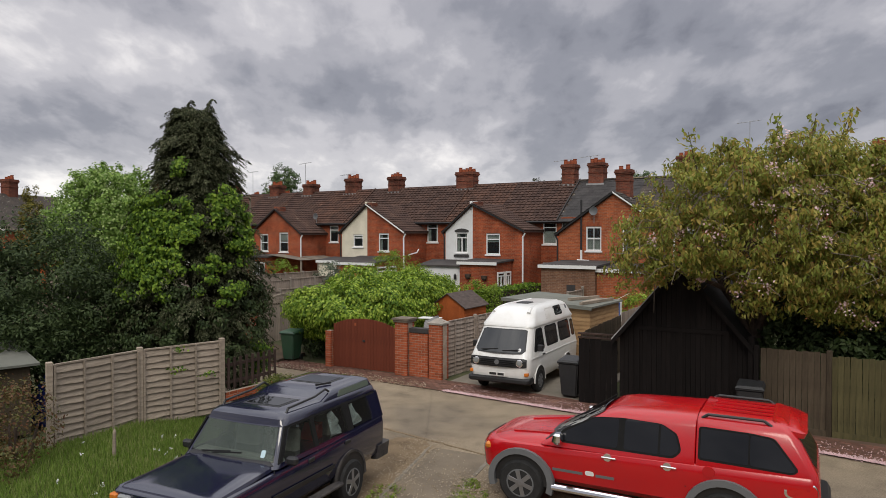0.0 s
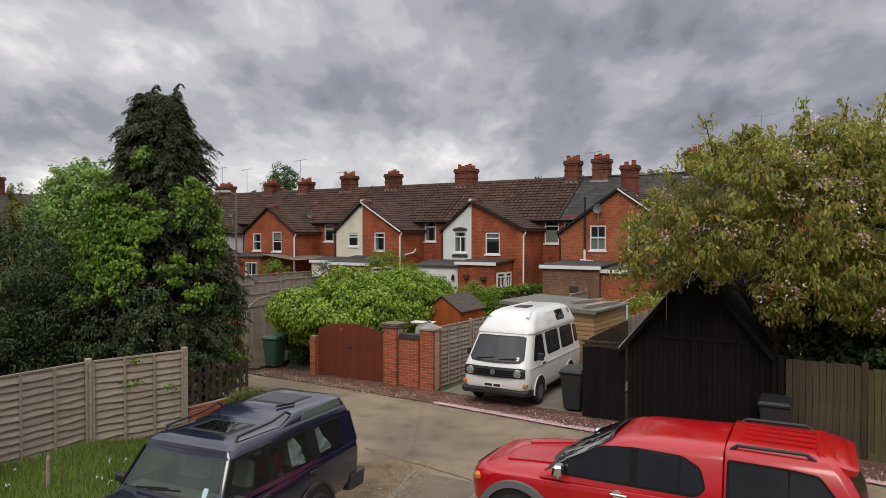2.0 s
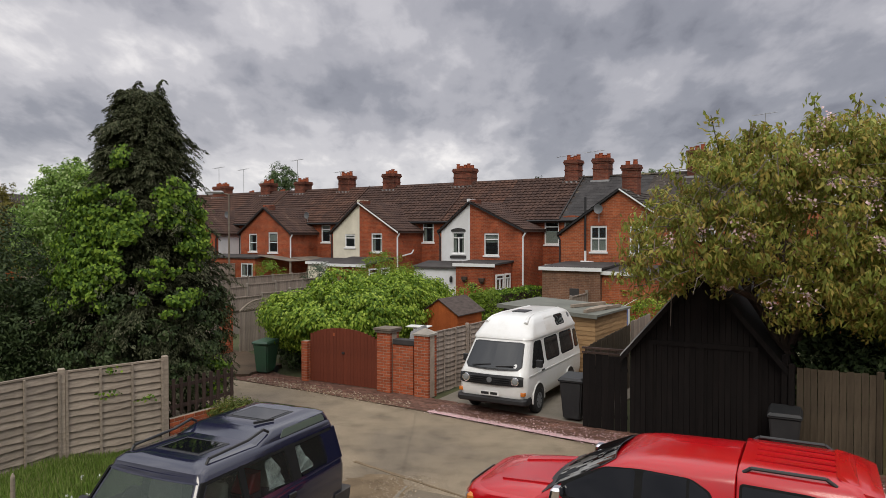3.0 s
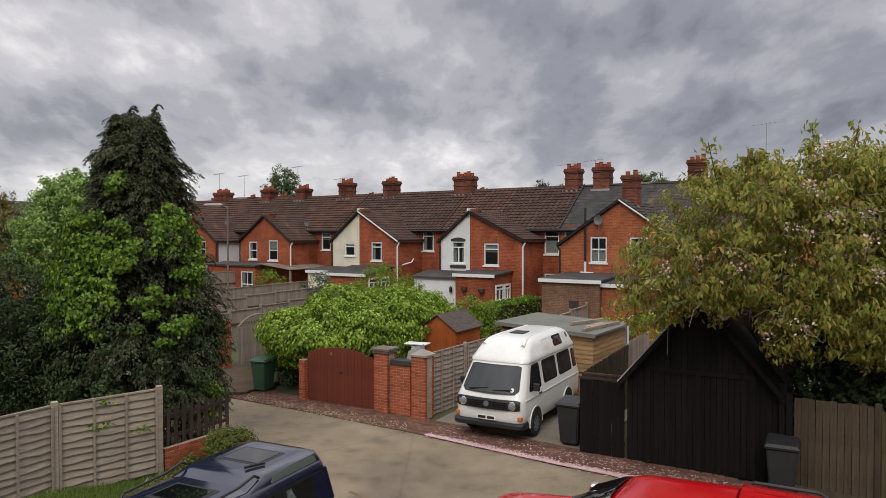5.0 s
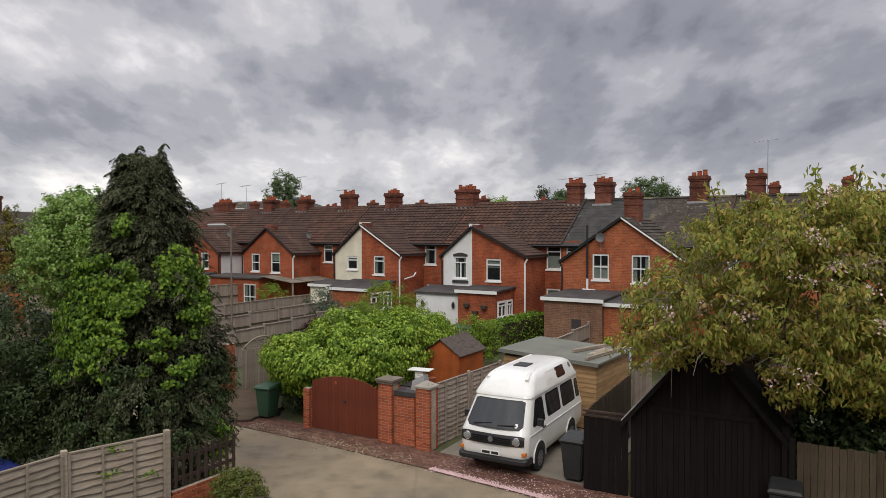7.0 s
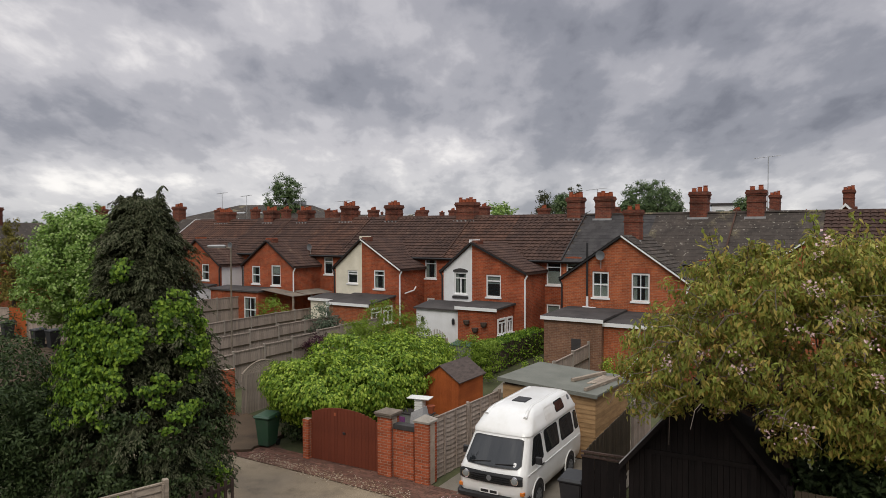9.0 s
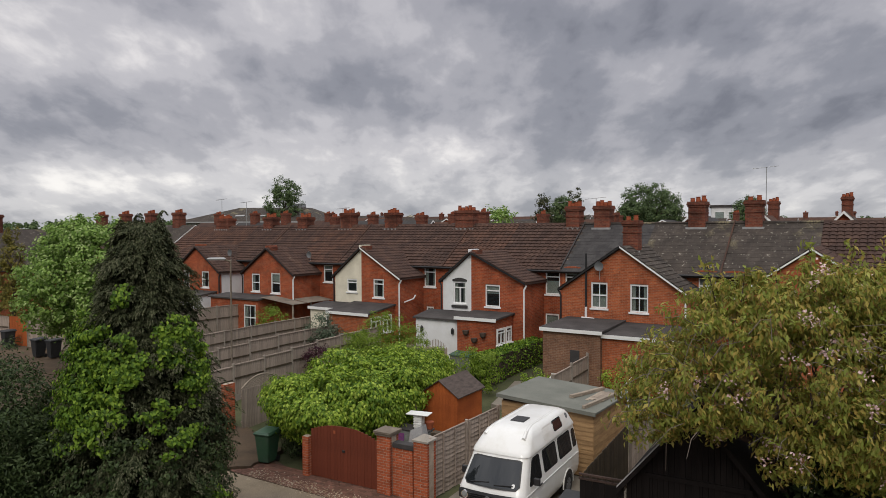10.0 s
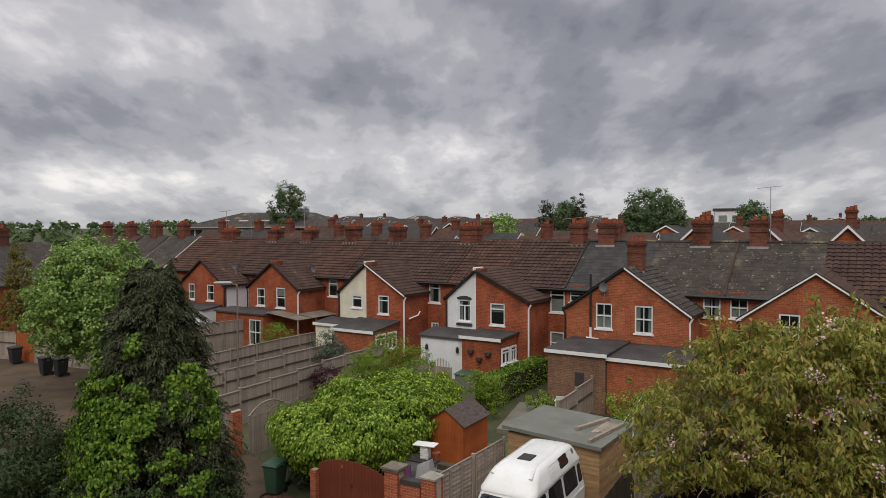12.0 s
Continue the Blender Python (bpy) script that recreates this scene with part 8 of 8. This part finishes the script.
P = np.stack([rg.uniform(-0.45, 0.45, n), rg.uniform(-1.6, 4.6, n), rg.uniform(0.0, 1.35, n)], 1)
ax = rg.integers(0, 3, n)
P[ax == 0, 2] = 1.3 + rg.normal(0, 0.05, (ax == 0).sum())
P[ax == 1, 0] = 0.45 * np.sign(P[ax == 1, 0]) + rg.normal(0, 0.05, (ax == 1).sum())
P[(ax == 2), 1] = -1.6 + rg.normal(0, 0.06, (ax == 2).sum())
leaf_mesh("foliage", P, rg.normal(0, 0.6, P.shape) + np.array((0, -0.3, 0.5)), 0.14, 0.085, M_IVY, ph)
part("inner_growth", box(bm_new(), -0.38, 0.38, -1.5, 4.5, -0.2, 1.22), M_BARK, ph)

# ivy sprigs on the pale fence
for i, (f, z) in enumerate(((0.45, 1.55), (0.42, 1.12), (0.78, 0.95))):
    x, y = P2[0] + (P3[0] - P2[0]) * f, P2[1] + (P3[1] - P2[1]) * f
    c = np.array((x + 0.06, y - 0.06, z + 0.35))
    pp = c + rg.normal(0, 1, (22, 3)) * np.array((0.10, 0.08, 0.035))
    ob = leaf_mesh("ivy_sprig", pp, rg.normal(0, 0.3, pp.shape) + np.array((0.5, -0.6, 0.3)), 0.07, 0.05, M_IVY)
    tagged(ob, "small ivy sprig growing through the fence", "ivy", "ivy sprigs")

# grass verge
VERGE = [(-9.5, 6.0), (-2.7, 4.0), (-3.2, 8.0), (-4.3, 12.6), (-4.55, 14.9), (-4.1, 16.6), (-5.4, 17.2), (-5.0, 15.2), (-6.2, 13.95), (-7.1, 12.3), (-8.0, 10.65)]


def verge_height(x, y):
    """Rises from the lane's edge to the fence."""
    edge = np.interp(y, [4, 8, 12.6, 14.9, 16.6], [-2.7, -3.2, -4.3, -4.55, -4.1])
    return 0.06 + 0.36 * np.clip((edge - x) / 1.8, 0, 1)


bm = bm_new()
nx, ny = 14, 22
grid = []
for j in range(ny + 1):
    y = 4.0 + 12.6 * j / ny
    e = float(np.interp(y, [4, 8, 12.6, 14.9, 16.6], [-2.7, -3.2, -4.3, -4.55, -4.1]))
    f = float(np.interp(y, [4, 10.65, 12.3, 13.95, 15.2, 17], [-11.0, -8.0, -7.1, -6.2, -4.98, -4.6])) - 0.25
    grid.append([bm.verts.new((f + (e - f) * i / nx, y, -0.05 if i == nx else float(verge_height(f + (e - f) * i / nx, y)) + 0.02 * noise.noise((i * 0.9, y, 0)))) for i in range(nx + 1)])
for a, b in zip(grid, grid[1:]):
    for i in range(nx):
        bm.faces.new((a[i], a[i + 1], b[i + 1], b[i]))
tagged(part("verge_ground", bm, M_EARTH, smooth=True), "raised earth bank under the grass verge", "verge", "", "structure")
n = 60000
gy = rg.uniform(4.5, 16.0, n)
ge = np.interp(gy, [4, 8, 12.6, 14.9, 16.6], [-2.7, -3.2, -4.3, -4.55, -4.1])
gf = np.interp(gy, [4, 10.65, 12.3, 13.95, 15.2, 17], [-11.0, -8.0, -7.1, -6.2, -4.98, -4.6])
gx = gf + (ge - gf) * rg.random(n)
P = np.stack([gx, gy, verge_height(gx, gy) + rg.uniform(0.02, 0.10, n)], 1)
ob = leaf_mesh("grass", P, rg.normal(0, 1, P.shape) * np.array((1, 1, 0.15)), 0.19, 0.015, M_GRASS, droop=-2.2, jitter=0.0)
tagged(ob, "long green grass with dandelions on the verge", "grass", "", "stuff")
k = 46
dx = rg.integers(0, n, k)
P = np.concatenate([P[i] + np.array((0, 0, 0.12)) + rg.normal(0, 0.014, (10, 3)) for i in dx])
ob = leaf_mesh("dandelions", P, rg.normal(0, 1, P.shape), 0.022, 0.022, M_PLATE, droop=0)
tagged(ob, "pale dandelion clocks in the verge", "dandelions", "", "stuff")
st = part("wooden_stake", lathe(bm_new(), [(0.035, 0), (0.03, 0.55), (0.01, 0.6)], 8), M_FENCE, m=pose(-5.75, 11.85, 0.35, 4, 3, 0))
tagged(st, "short weathered wooden stake in the grass", "stake")
# low weeds at the lane's edge and crown of the lane
P, N = clumps([(0.45, 11.15, 0.02, 0.36, 0.75, 0.07), (-0.98, 11.3, 0.02, 0.30, 0.45, 0.07), (-4.9, 18.2, 0.05, 0.3, 0.9, 0.12)], 190, 0.06, 16)
ob = leaf_mesh("weeds", P, N, 0.045, 0.02, M_FEATHER)
tagged(ob, "low weeds growing in the lane surface", "weeds", "", "stuff")

# trees behind the viewpoint, which show in the vehicles' glass
for i, (x, y, h) in enumerate(((-17, -13, 5.2), (-11, -14.5, 6.4), (-4.5, -13.5, 5.0), (2.5, -15, 6.8), (9, -13, 5.4), (15.5, -12, 6.6), (20, -5, 5.6), (22, 3, 6.4))):
    tree("garden_tree", "dark green garden tree behind the lane", x, y, 0.0, h, [(0, 0, h * 0.55, 3.4, 2.4, h * 0.42), (1.6, 0.2, h * 0.38, 2.6, 2.0, h * 0.36), (-1.7, 0.3, h * 0.4, 2.6, 2.0, h * 0.36)], 170, 0.75, 22, 0.5, 0.34, M_DARKBUSH, 0.2)

# ---- distance ----


def far_house(x, y, rz, w, d, eave, rise, roof, wallm, label, chim=1, wins=2, z=None, group="far houses"):
    z = ground_height(x, y) - 0.1 if z is None else z
    t = thing("far_house", label, "house", pose(x, y, z, 0, 0, rz), group)
    part("wall", box(bm_new(), -w / 2, w / 2, -d / 2, d / 2, 0, eave), wallm, t)
    bm = bm_new()
    for yy in (-d / 2, d / 2 - 0.2):
        hexa(bm, [(-w / 2, yy, eave), (w / 2, yy, eave), (w / 2, yy + 0.2, eave), (-w / 2, yy + 0.2, eave)][:4], [(-0.02, yy, eave + rise - 0.04), (0.02, yy, eave + rise - 0.04), (0.02, yy + 0.2, eave + rise - 0.04), (-0.02, yy + 0.2, eave + rise - 0.04)])
    part("gable", bm, wallm, t)
    for s in (-1, 1):
        part("roof_slope", slab(bm_new(), [(s * (w / 2 + 0.25), -d / 2 - 0.25, eave - 0.25 * rise / (w / 2)), (0, -d / 2 - 0.25, eave + rise), (0, d / 2 + 0.25, eave + rise), (s * (w / 2 + 0.25), d / 2 + 0.25, eave - 0.25 * rise / (w / 2))], (0, 0, 0.10)), roof, t)
        part("bargeboard", slab(bm_new(), [(s * (w / 2 + 0.25), -d / 2 - 0.28, eave - 0.25 * rise / (w / 2) - 0.1), (0, -d / 2 - 0.28, eave + rise - 0.1), (0, -d / 2 - 0.28, eave + rise + 0.1), (s * (w / 2 + 0.25), -d / 2 - 0.28, eave - 0.25 * rise / (w / 2) + 0.1)], (0, 0.02, 0)), M_UPVC, t)
    for i in range(wins):
        xx = (i + 0.5) / wins * w - w / 2
        bm = box(bm_new(), xx - 0.5, xx + 0.5, -d / 2 - 0.05, -d / 2 + 0.02, eave - 1.6, eave - 0.3)
        wn = part("window", bm, M_UPVC, t)
        part("pane", box(bm_new(), xx - 0.42, xx + 0.42, -d / 2 - 0.065, -d / 2 - 0.052, eave - 1.5, eave - 0.4), M_PANE, wn)
    for i in range(chim):
        chimney(t, 0.0, -d / 2 + d * (i + 0.6) / (chim + 0.2), eave + rise - 0.2, eave + rise + 1.2, 0.7, 0.9, 3, M_BRICKS)
    return t


rr = random.Random(5)
roofs = [M_TILE, M_SLATE, M_TILE2, M_SLATE2]
# rows of terraces beyond, some with their gables and some with their long sides to the lane
for row, (b, count, a0, step, turn) in enumerate(((24.5, 9, -52, 6.4, 90), (25.5, 14, 6, 4.9, 0), (46, 20, -68, 7.6, 90), (70, 18, -80, 9.0, 0), (98, 20, -110, 11, 90), (135, 22, -150, 14, 90), (190, 24, -210, 18, 0))):
    for i in range(count):
        c = ROW @ Vector((a0 + step * i + rr.uniform(-0.4, 0.4), b + rr.uniform(-0.8, 0.8), 0))
        g = ground_height(c.x, c.y)
        w, d = (7.0, step + 0.3) if turn == 90 else (step - 0.3, 9.0)
        far_house(c.x, c.y, -32.5 + turn, w, d, 5.6 if row == 1 else 5.0, 2.3 + rr.uniform(-0.2, 0.3), roofs[(i * 7 + row * 3 + i // 4) % 4], M_BRICK if (i + row) % 5 else M_CREAM, "distant brick terraced house with a pitched roof", 1 if row < 2 or (i * 5 + row) % 3 == 0 else 0, 1 if turn == 90 else 2)
far_house(-33.0, 52.0, -10, 7.5, 9, 4.4, 2.6, M_SLATE, M_BRICK2, "orange brick gabled house beside the yard", 1, 2)
far_house(-43.0, 60.0, 20, 8, 12, 4.2, 2.6, M_SLATE, M_BRICK2, "orange brick house with a slate roof", 1, 2)
for a in (-33.5, -37.5, -41.5, -45.5):
    c = ROW @ Vector((a, 5.9, 0))
    far_house(c.x, c.y, 57.5, 6.8, 4.0, 5.0, 2.35, M_SLATE if a > -40 else M_TILE, M_BRICK, "terraced house with a slate roof and skylights", 1, 0)
# hipped hall and pale flats
hall = thing("large_hall", "large low hall with a dark hipped roof and a window band", "hall", pose(-30.5, 119, ground_height(-30.5, 119), 0, 0, -8))
part("wall", box(bm_new(), -11.5, 11.5, -8, 8, 0, 7.0), M_CONC, hall)
for i in range(14):
    wn = part("window", box(bm_new(), -11.2 + 1.35 * i, -10.0 + 1.35 * i, -8.06, -8.0, 5.5, 6.75), M_UPVC, hall)
    part("pane", box(bm_new(), -11.13 + 1.35 * i, -10.07 + 1.35 * i, -8.075, -8.062, 5.58, 6.67), M_SLATE2, wn)
part("pale_wing", box(bm_new(), 8.0, 11.4, -8.2, -8.002, 3.0, 6.9), M_WHITE, hall)
part("roof", hexa(bm_new(), [(-12.6, -9, 7.0), (12.6, -9, 7.0), (12.6, 9, 7.0), (-12.6, 9, 7.0)], [(-4.5, -2, 9.5), (7.0, -2, 9.5), (7.0, 2, 9.5), (-4.5, 2, 9.5)]), M_SLATE, hall)
part("gutter", box(bm_new(), -12.6, 12.6, -9.1, -9.0, 6.9, 7.1), M_LEAD, hall)
for x, z in ((-6.5, 7.85), (-3.2, 7.9), (0.5, 7.9)):
    part("rooflight", slab(bm_new(), [(x, -9 + (z - 7) * 2.8, z + 0.06), (x + 1.6, -9 + (z - 7) * 2.8, z + 0.06), (x + 1.6, -9 + (z - 6.8) * 2.8, z + 0.26), (x, -9 + (z - 6.8) * 2.8, z + 0.26)], (0, 0, 0.06)), M_LEAD, hall)
part("roof_plant", box(bm_new(), 3.2, 6.4, -1.2, 0.6, 9.3, 10.2, 0.05), M_IRON, hall)
fl = thing("block_of_flats", "pale flat-roofed block of flats with dark windows", "flats", pose(58, 142, ground_height(58, 142), 0, 0, -20))
part("wall", box(bm_new(), -4, 4, -4, 4, 0, 9.4), M_WHITE, fl)
part("roof", box(bm_new(), -4.3, 4.3, -4.3, 4.3, 9.4, 9.8), M_FELT, fl)
for i in range(3):
    for j in range(3):
        w = part("window", box(bm_new(), -3.4 + 2.5 * i, -1.6 + 2.5 * i, -4.06, -4.0, 1.2 + 2.9 * j, 2.7 + 2.9 * j), M_UPVC, fl)
        part("pane", box(bm_new(), -3.3 + 2.5 * i, -1.7 + 2.5 * i, -4.075, -4.062, 1.3 + 2.9 * j, 2.6 + 2.9 * j), M_PANE, w)
# trees in the distance
gh = ground_height
tree("far_tree", "tall loose-leaved tree rising behind the rooftops", -26.6, 113, gh(0, 113), 14.5, [(0, 0, 9.0, 3.2, 3, 4.0), (0.4, 0, 12.0, 2.3, 2.2, 2.6), (-0.8, 0, 6.5, 2.6, 2.4, 2.6)], 420, 0.6, 24, 0.32, 0.2, M_FARLEAF, 0.3)
tree("far_tree", "broad dark green tree behind the rooftops", 31.0, 107, gh(0, 107), 13, [(0, 0, 9.0, 4.6, 4, 3.9), (-1.5, 0, 7.5, 3.5, 3, 3.2), (2, 0, 8.0, 3, 3, 3)], 620, 0.7, 34, 0.30, 0.22, M_FARLEAF, 0.4)
tree("far_tree", "rounded green tree behind the rooftops", 51.0, 118, gh(0, 118), 10, [(0, 0, 8.0, 2.8, 2.5, 3)], 220, 0.7, 30, 0.32, 0.22, M_FARLEAF, 0.3)
tree("far_conifer", "dark pointed conifer behind the rooftops", 12.9, 92, gh(0, 92), 11, [(0, 0, 5.0, 1.8, 1.8, 3.4), (0, 0, 8.2, 1.2, 1.2, 2.8)], 130, 0.55, 22, 0.4, 0.2, M_CYPRESS, 0.25)
tree("far_conifer", "dark pointed conifer behind the rooftops", 18.0, 98, gh(0, 98), 12.5, [(0, 0, 6.0, 1.5, 1.5, 3.8), (0, 0, 10, 0.9, 0.9, 2.6)], 110, 0.5, 22, 0.4, 0.2, M_CYPRESS, 0.25)
tree("far_tree", "bright green tree between the rooftops", 6.2, 84, gh(0, 84), 9.2, [(0, 0, 7.2, 2.7, 2.4, 2.2)], 110, 0.6, 22, 0.35, 0.25, M_MAPLE, 0.25)
tree("far_tree", "dark green tree behind the rooftops", 18.0, 108, gh(0, 108), 10.5, [(0, 0, 8.4, 2.2, 2, 2.6)], 180, 0.7, 26, 0.32, 0.22, M_FARLEAF, 0.25)
Ps, Ns = [], []
for i in range(520):
    y = rr.uniform(170, 620)
    x = rr.uniform(-0.9, 0.9) * y
    h = rr.uniform(1.6, 3.6)
    P, N = shell(60, (x, y, gh(x, y) + h * 0.7), (h * rr.uniform(0.6, 1.4), h * 0.7, h), 0.6, -0.5)
    Ps.append(P)
    Ns.append(N)
ob = leaf_mesh("distant_woods", np.concatenate(Ps), np.concatenate(Ns), 1.8, 1.3, M_FARLEAF)
tagged(ob, "dark trees along the horizon between far houses", "woods", "", "stuff")

# ---- red pavers along the lane, petals and a painted kerb line ----
M_PAVER2 = rough_mat("red_paver_courses", (0.17, 0.085, 0.06), (0.10, 0.055, 0.042), 2.0, 0.9, 40, 0.3, "island", 0.5)
M_LITTER = leaf_mat("dry_leaves", [(0.20, 0.14, 0.08), (0.34, 0.27, 0.18), (0.42, 0.36, 0.28)], 0.1)
M_LAWN = rough_mat("lawn_grass", (0.09, 0.15, 0.03), (0.05, 0.09, 0.02), 2.0, 0.9, 60, 0.5)
EDGE = [(-6.2, 22.7), (-3.2, 20.85), (0.0, 18.78), (3.0, 16.62), (5.6, 14.92), (8.31, 12.71), (11.4, 10.2)]
BACK = [(-5.3, 24.0), (-4.2, 22.65), (0.05, 20.05), (3.5, 17.4), (7.05, 15.3), (9.09, 13.95), (12.6, 11.9)]
pav = thing("block_paving", "strip of worn red block pavers along the lane", "paving", pose(0, 0, 0), "", "structure")
part("bed", slab(bm_new(), [(x, y, -0.2) for x, y in EDGE + BACK[::-1]], (0, 0, 0.215)), M_PAVBED, pav)
pm = box_mesh("paver", 0.215, 0.105, 0.05, M_PAVER, 0.006)
made = 0
for (e0, e1, b0, b1) in zip(EDGE, EDGE[1:], BACK, BACK[1:]):
    d = Vector((e1[0] - e0[0], e1[1] - e0[1]))
    n = d.length
    ang = math.degrees(math.atan2(d.y, d.x))
    for r in range(5):
        k = int(n / 0.23)
        for i in range(k):
            f = (i + 0.5 + 0.5 * (r % 2)) / k
            if f > 1 or made >= 300:
                continue
            depth = (r * 0.116 + 0.08)
            p = Vector(e0) + d * f
            nrm = Vector((-d.y, d.x)).normalized()
            p = p + nrm * depth
            piece("paver", pm, pav, pose(p.x, p.y, 0.0 + rr.uniform(-0.003, 0.004), rr.uniform(-1, 1), rr.uniform(-1, 1), ang))
            made += 1
# the further courses of pavers, joined
bm = bm_new()
for (e0, e1, b0, b1) in zip(EDGE, EDGE[1:], BACK, BACK[1:]):
    d = Vector((e1[0] - e0[0], e1[1] - e0[1]))
    n = d.length
    u, w = d.normalized(), Vector((-d.y, d.x)).normalized()
    k = int(n / 0.23)
    for r in range(10):
        for i in range(k):
            if r < 5 and Vector(e0).x < 2.9:
                continue
            c = Vector(e0) + d * ((i + 0.5 + 0.5 * (r % 2)) / k) + w * (r * 0.116 + 0.08)
            z = 0.022 + rr.uniform(-0.003, 0.004)
            q = [c - u * 0.107 - w * 0.052, c + u * 0.107 - w * 0.052, c + u * 0.107 + w * 0.052, c - u * 0.107 + w * 0.052]
            hexa(bm, [(p.x, p.y, 0.0) for p in q], [(p.x, p.y, z) for p in q])
ob = part("paver_courses", bm, M_PAVER2, pav)
ob["kind"] = "stuff"
n = 13000
seg = rg.choice(4, n, p=[0.30, 0.30, 0.25, 0.15]) + 2
E = np.array(EDGE)
f = rg.random(n)
P = E[seg] + (E[seg + 1] - E[seg]) * f[:, None]
off = np.abs(rg.normal(0, 0.10, n)) - 0.08
wide = rg.random(n) < 0.13
off[wide] = rg.uniform(-0.2, 0.9, wide.sum())
P = P + np.array((0.52, 0.85)) * off[:, None]
P = np.concatenate([P, np.full((n, 1), 0.034)], 1)
ob = leaf_mesh("fallen_petals", P, np.tile(np.array((0.0, 0, 1)), (n, 1)), 0.040, 0.034, M_BLOSSOM, droop=0, jitter=0.15)
tagged(ob, "pink cherry petals fallen along the lane edge", "petals", "", "stuff")
n = 900
P = np.stack([rg.uniform(-5.5, -0.5, n), np.zeros(n), np.full(n, 0.032)], 1)
P[:, 1] = np.interp(P[:, 0], [-6.2, -3.2, 0], [22.7, 20.85, 18.78]) + rg.normal(0.25, 0.25, n)
ob = leaf_mesh("leaf_litter", P, np.tile(np.array((0.0, 0, 1)), (n, 1)), 0.06, 0.035, M_LITTER, droop=0, jitter=0.3)
tagged(ob, "dry pale leaf litter along the lane edge", "leaf litter", "", "stuff")
# garden path and lawn
lay("garden_path", [(2.2, 29.5), (3.3, 28.9), (5.2, 34.8), (6.0, 38.5), (5.0, 39.0), (4.1, 35.4)], 0.30, 0.4, M_CONC, "pale concrete garden path to the house", "path")
lay("lawn", [(0.6, 26.2), (2.4, 26.4), (3.6, 29.2), (1.8, 30.2)], 0.07, 0.2, M_LAWN, "small patch of garden lawn", "lawn")
er = random.Random(21)


def ragged(points, step=0.10, amp=0.07):
    """The same outline with a crumbled edge."""
    out = []
    for p, q in zip(points, points[1:] + points[:1]):
        n = max(1, int(math.hypot(q[0] - p[0], q[1] - p[1]) / step))
        out += [(p[0] + (q[0] - p[0]) * i / n + er.uniform(-amp, amp), p[1] + (q[1] - p[1]) * i / n + er.uniform(-amp, amp)) for i in range(n)]
    return out


lay("dirt_patch", ragged([(-1.9, 13.3), (-1.3, 14.3), (-0.6, 14.5), (-0.2, 13.9), (-0.45, 13.1), (-0.8, 12.2), (-1.1, 11.2), (-1.4, 9.5), (-2.2, 8.6), (-2.4, 10.5)]), 0.005, 0.1, M_DIRT, "brown dirt drift beside the parked car", "dirt")
M_APRON = rough_mat("grey_worn_apron", (0.185, 0.150, 0.108), (0.125, 0.102, 0.076), 1.4, 0.95, 45, 0.4)
lay("apron", ragged([(-0.16, 13.78), (0.86, 13.24), (0.84, 12.80), (0.46, 11.8), (-0.9, 8.0), (-1.95, 8.0), (-0.76, 12.04)], 0.12, 0.02), 0.0045, 0.1, M_APRON, "grey worn asphalt apron leading off the lane", "apron")
lay("kerb_strip", ragged([(0.88, 12.9), (0.81, 12.92), (0.42, 11.9), (-0.95, 8.0), (-0.88, 8.0), (0.49, 11.87)], 0.15, 0.012), 0.009, 0.1, M_CONC, "flush concrete edging strip beside the apron", "kerb")
lay("kerb_strip", ragged([(-1.31, 15.2), (0.88, 13.31), (0.85, 13.26), (-1.34, 15.14)], 0.15, 0.012), 0.0075, 0.1, M_DIRT, "dirty joint across the lane surface", "kerb")
lay("kerb_strip", ragged([(-0.22, 13.9), (-0.29, 13.86), (-1.0, 11.4), (-1.5, 9.3), (-1.43, 9.27), (-0.93, 11.36)], 0.15, 0.012), 0.009, 0.1, M_CONC, "flush concrete edging strip across the lane", "kerb")
lay("yard_floor", ragged([(-34.0, 40.0), (-30.5, 46.2), (-25.8, 44.1), (-19.5, 41.3), (-15.0, 37.5), (-13.0, 30.0), (-16.0, 27.5), (-26.0, 31.0)], 0.5, 0.15), 0.475, 0.5, M_YARD, "bare brown earth of a far yard", "yard")
lay("lane_margin", ragged([(-8.2, 22.4), (-5.6, 22.9), (-5.0, 24.4), (-6.9, 27.0), (-8.9, 27.6), (-9.6, 24.0)], 0.2, 0.06), 0.10, 0.2, M_YARD, "trodden brown earth beside the hedge", "dirt")
n = 2600
P = np.stack([rg.normal(0, 0.30, n), rg.uniform(0, 1, n), np.full(n, 0.010)], 1)
P[:, 0] += np.interp(P[:, 1], [0, 0.5, 1], [-1.5, -0.9, -0.3])
P[:, 1] = 8.8 + 5.6 * P[:, 1]
ob = leaf_mesh("dirt_crumbs", P, np.tile(np.array((0.0, 0, 1)), (n, 1)), 0.03, 0.024, M_LITTER, droop=0, jitter=0.3)
tagged(ob, "loose earth crumbs and dry leaves on the lane", "dirt", "", "stuff")
n = 1500
P = np.stack([rg.normal(0.42, 0.26, n), rg.normal(11.35, 0.5, n), np.full(n, 0.016)], 1)
ob = leaf_mesh("scattered_petals", P, np.tile(np.array((0.0, 0, 1)), (n, 1)), 0.03, 0.024, M_LITTER, droop=0, jitter=0.3)
tagged(ob, "pale petals and grit scattered on the lane", "petals", "", "stuff")
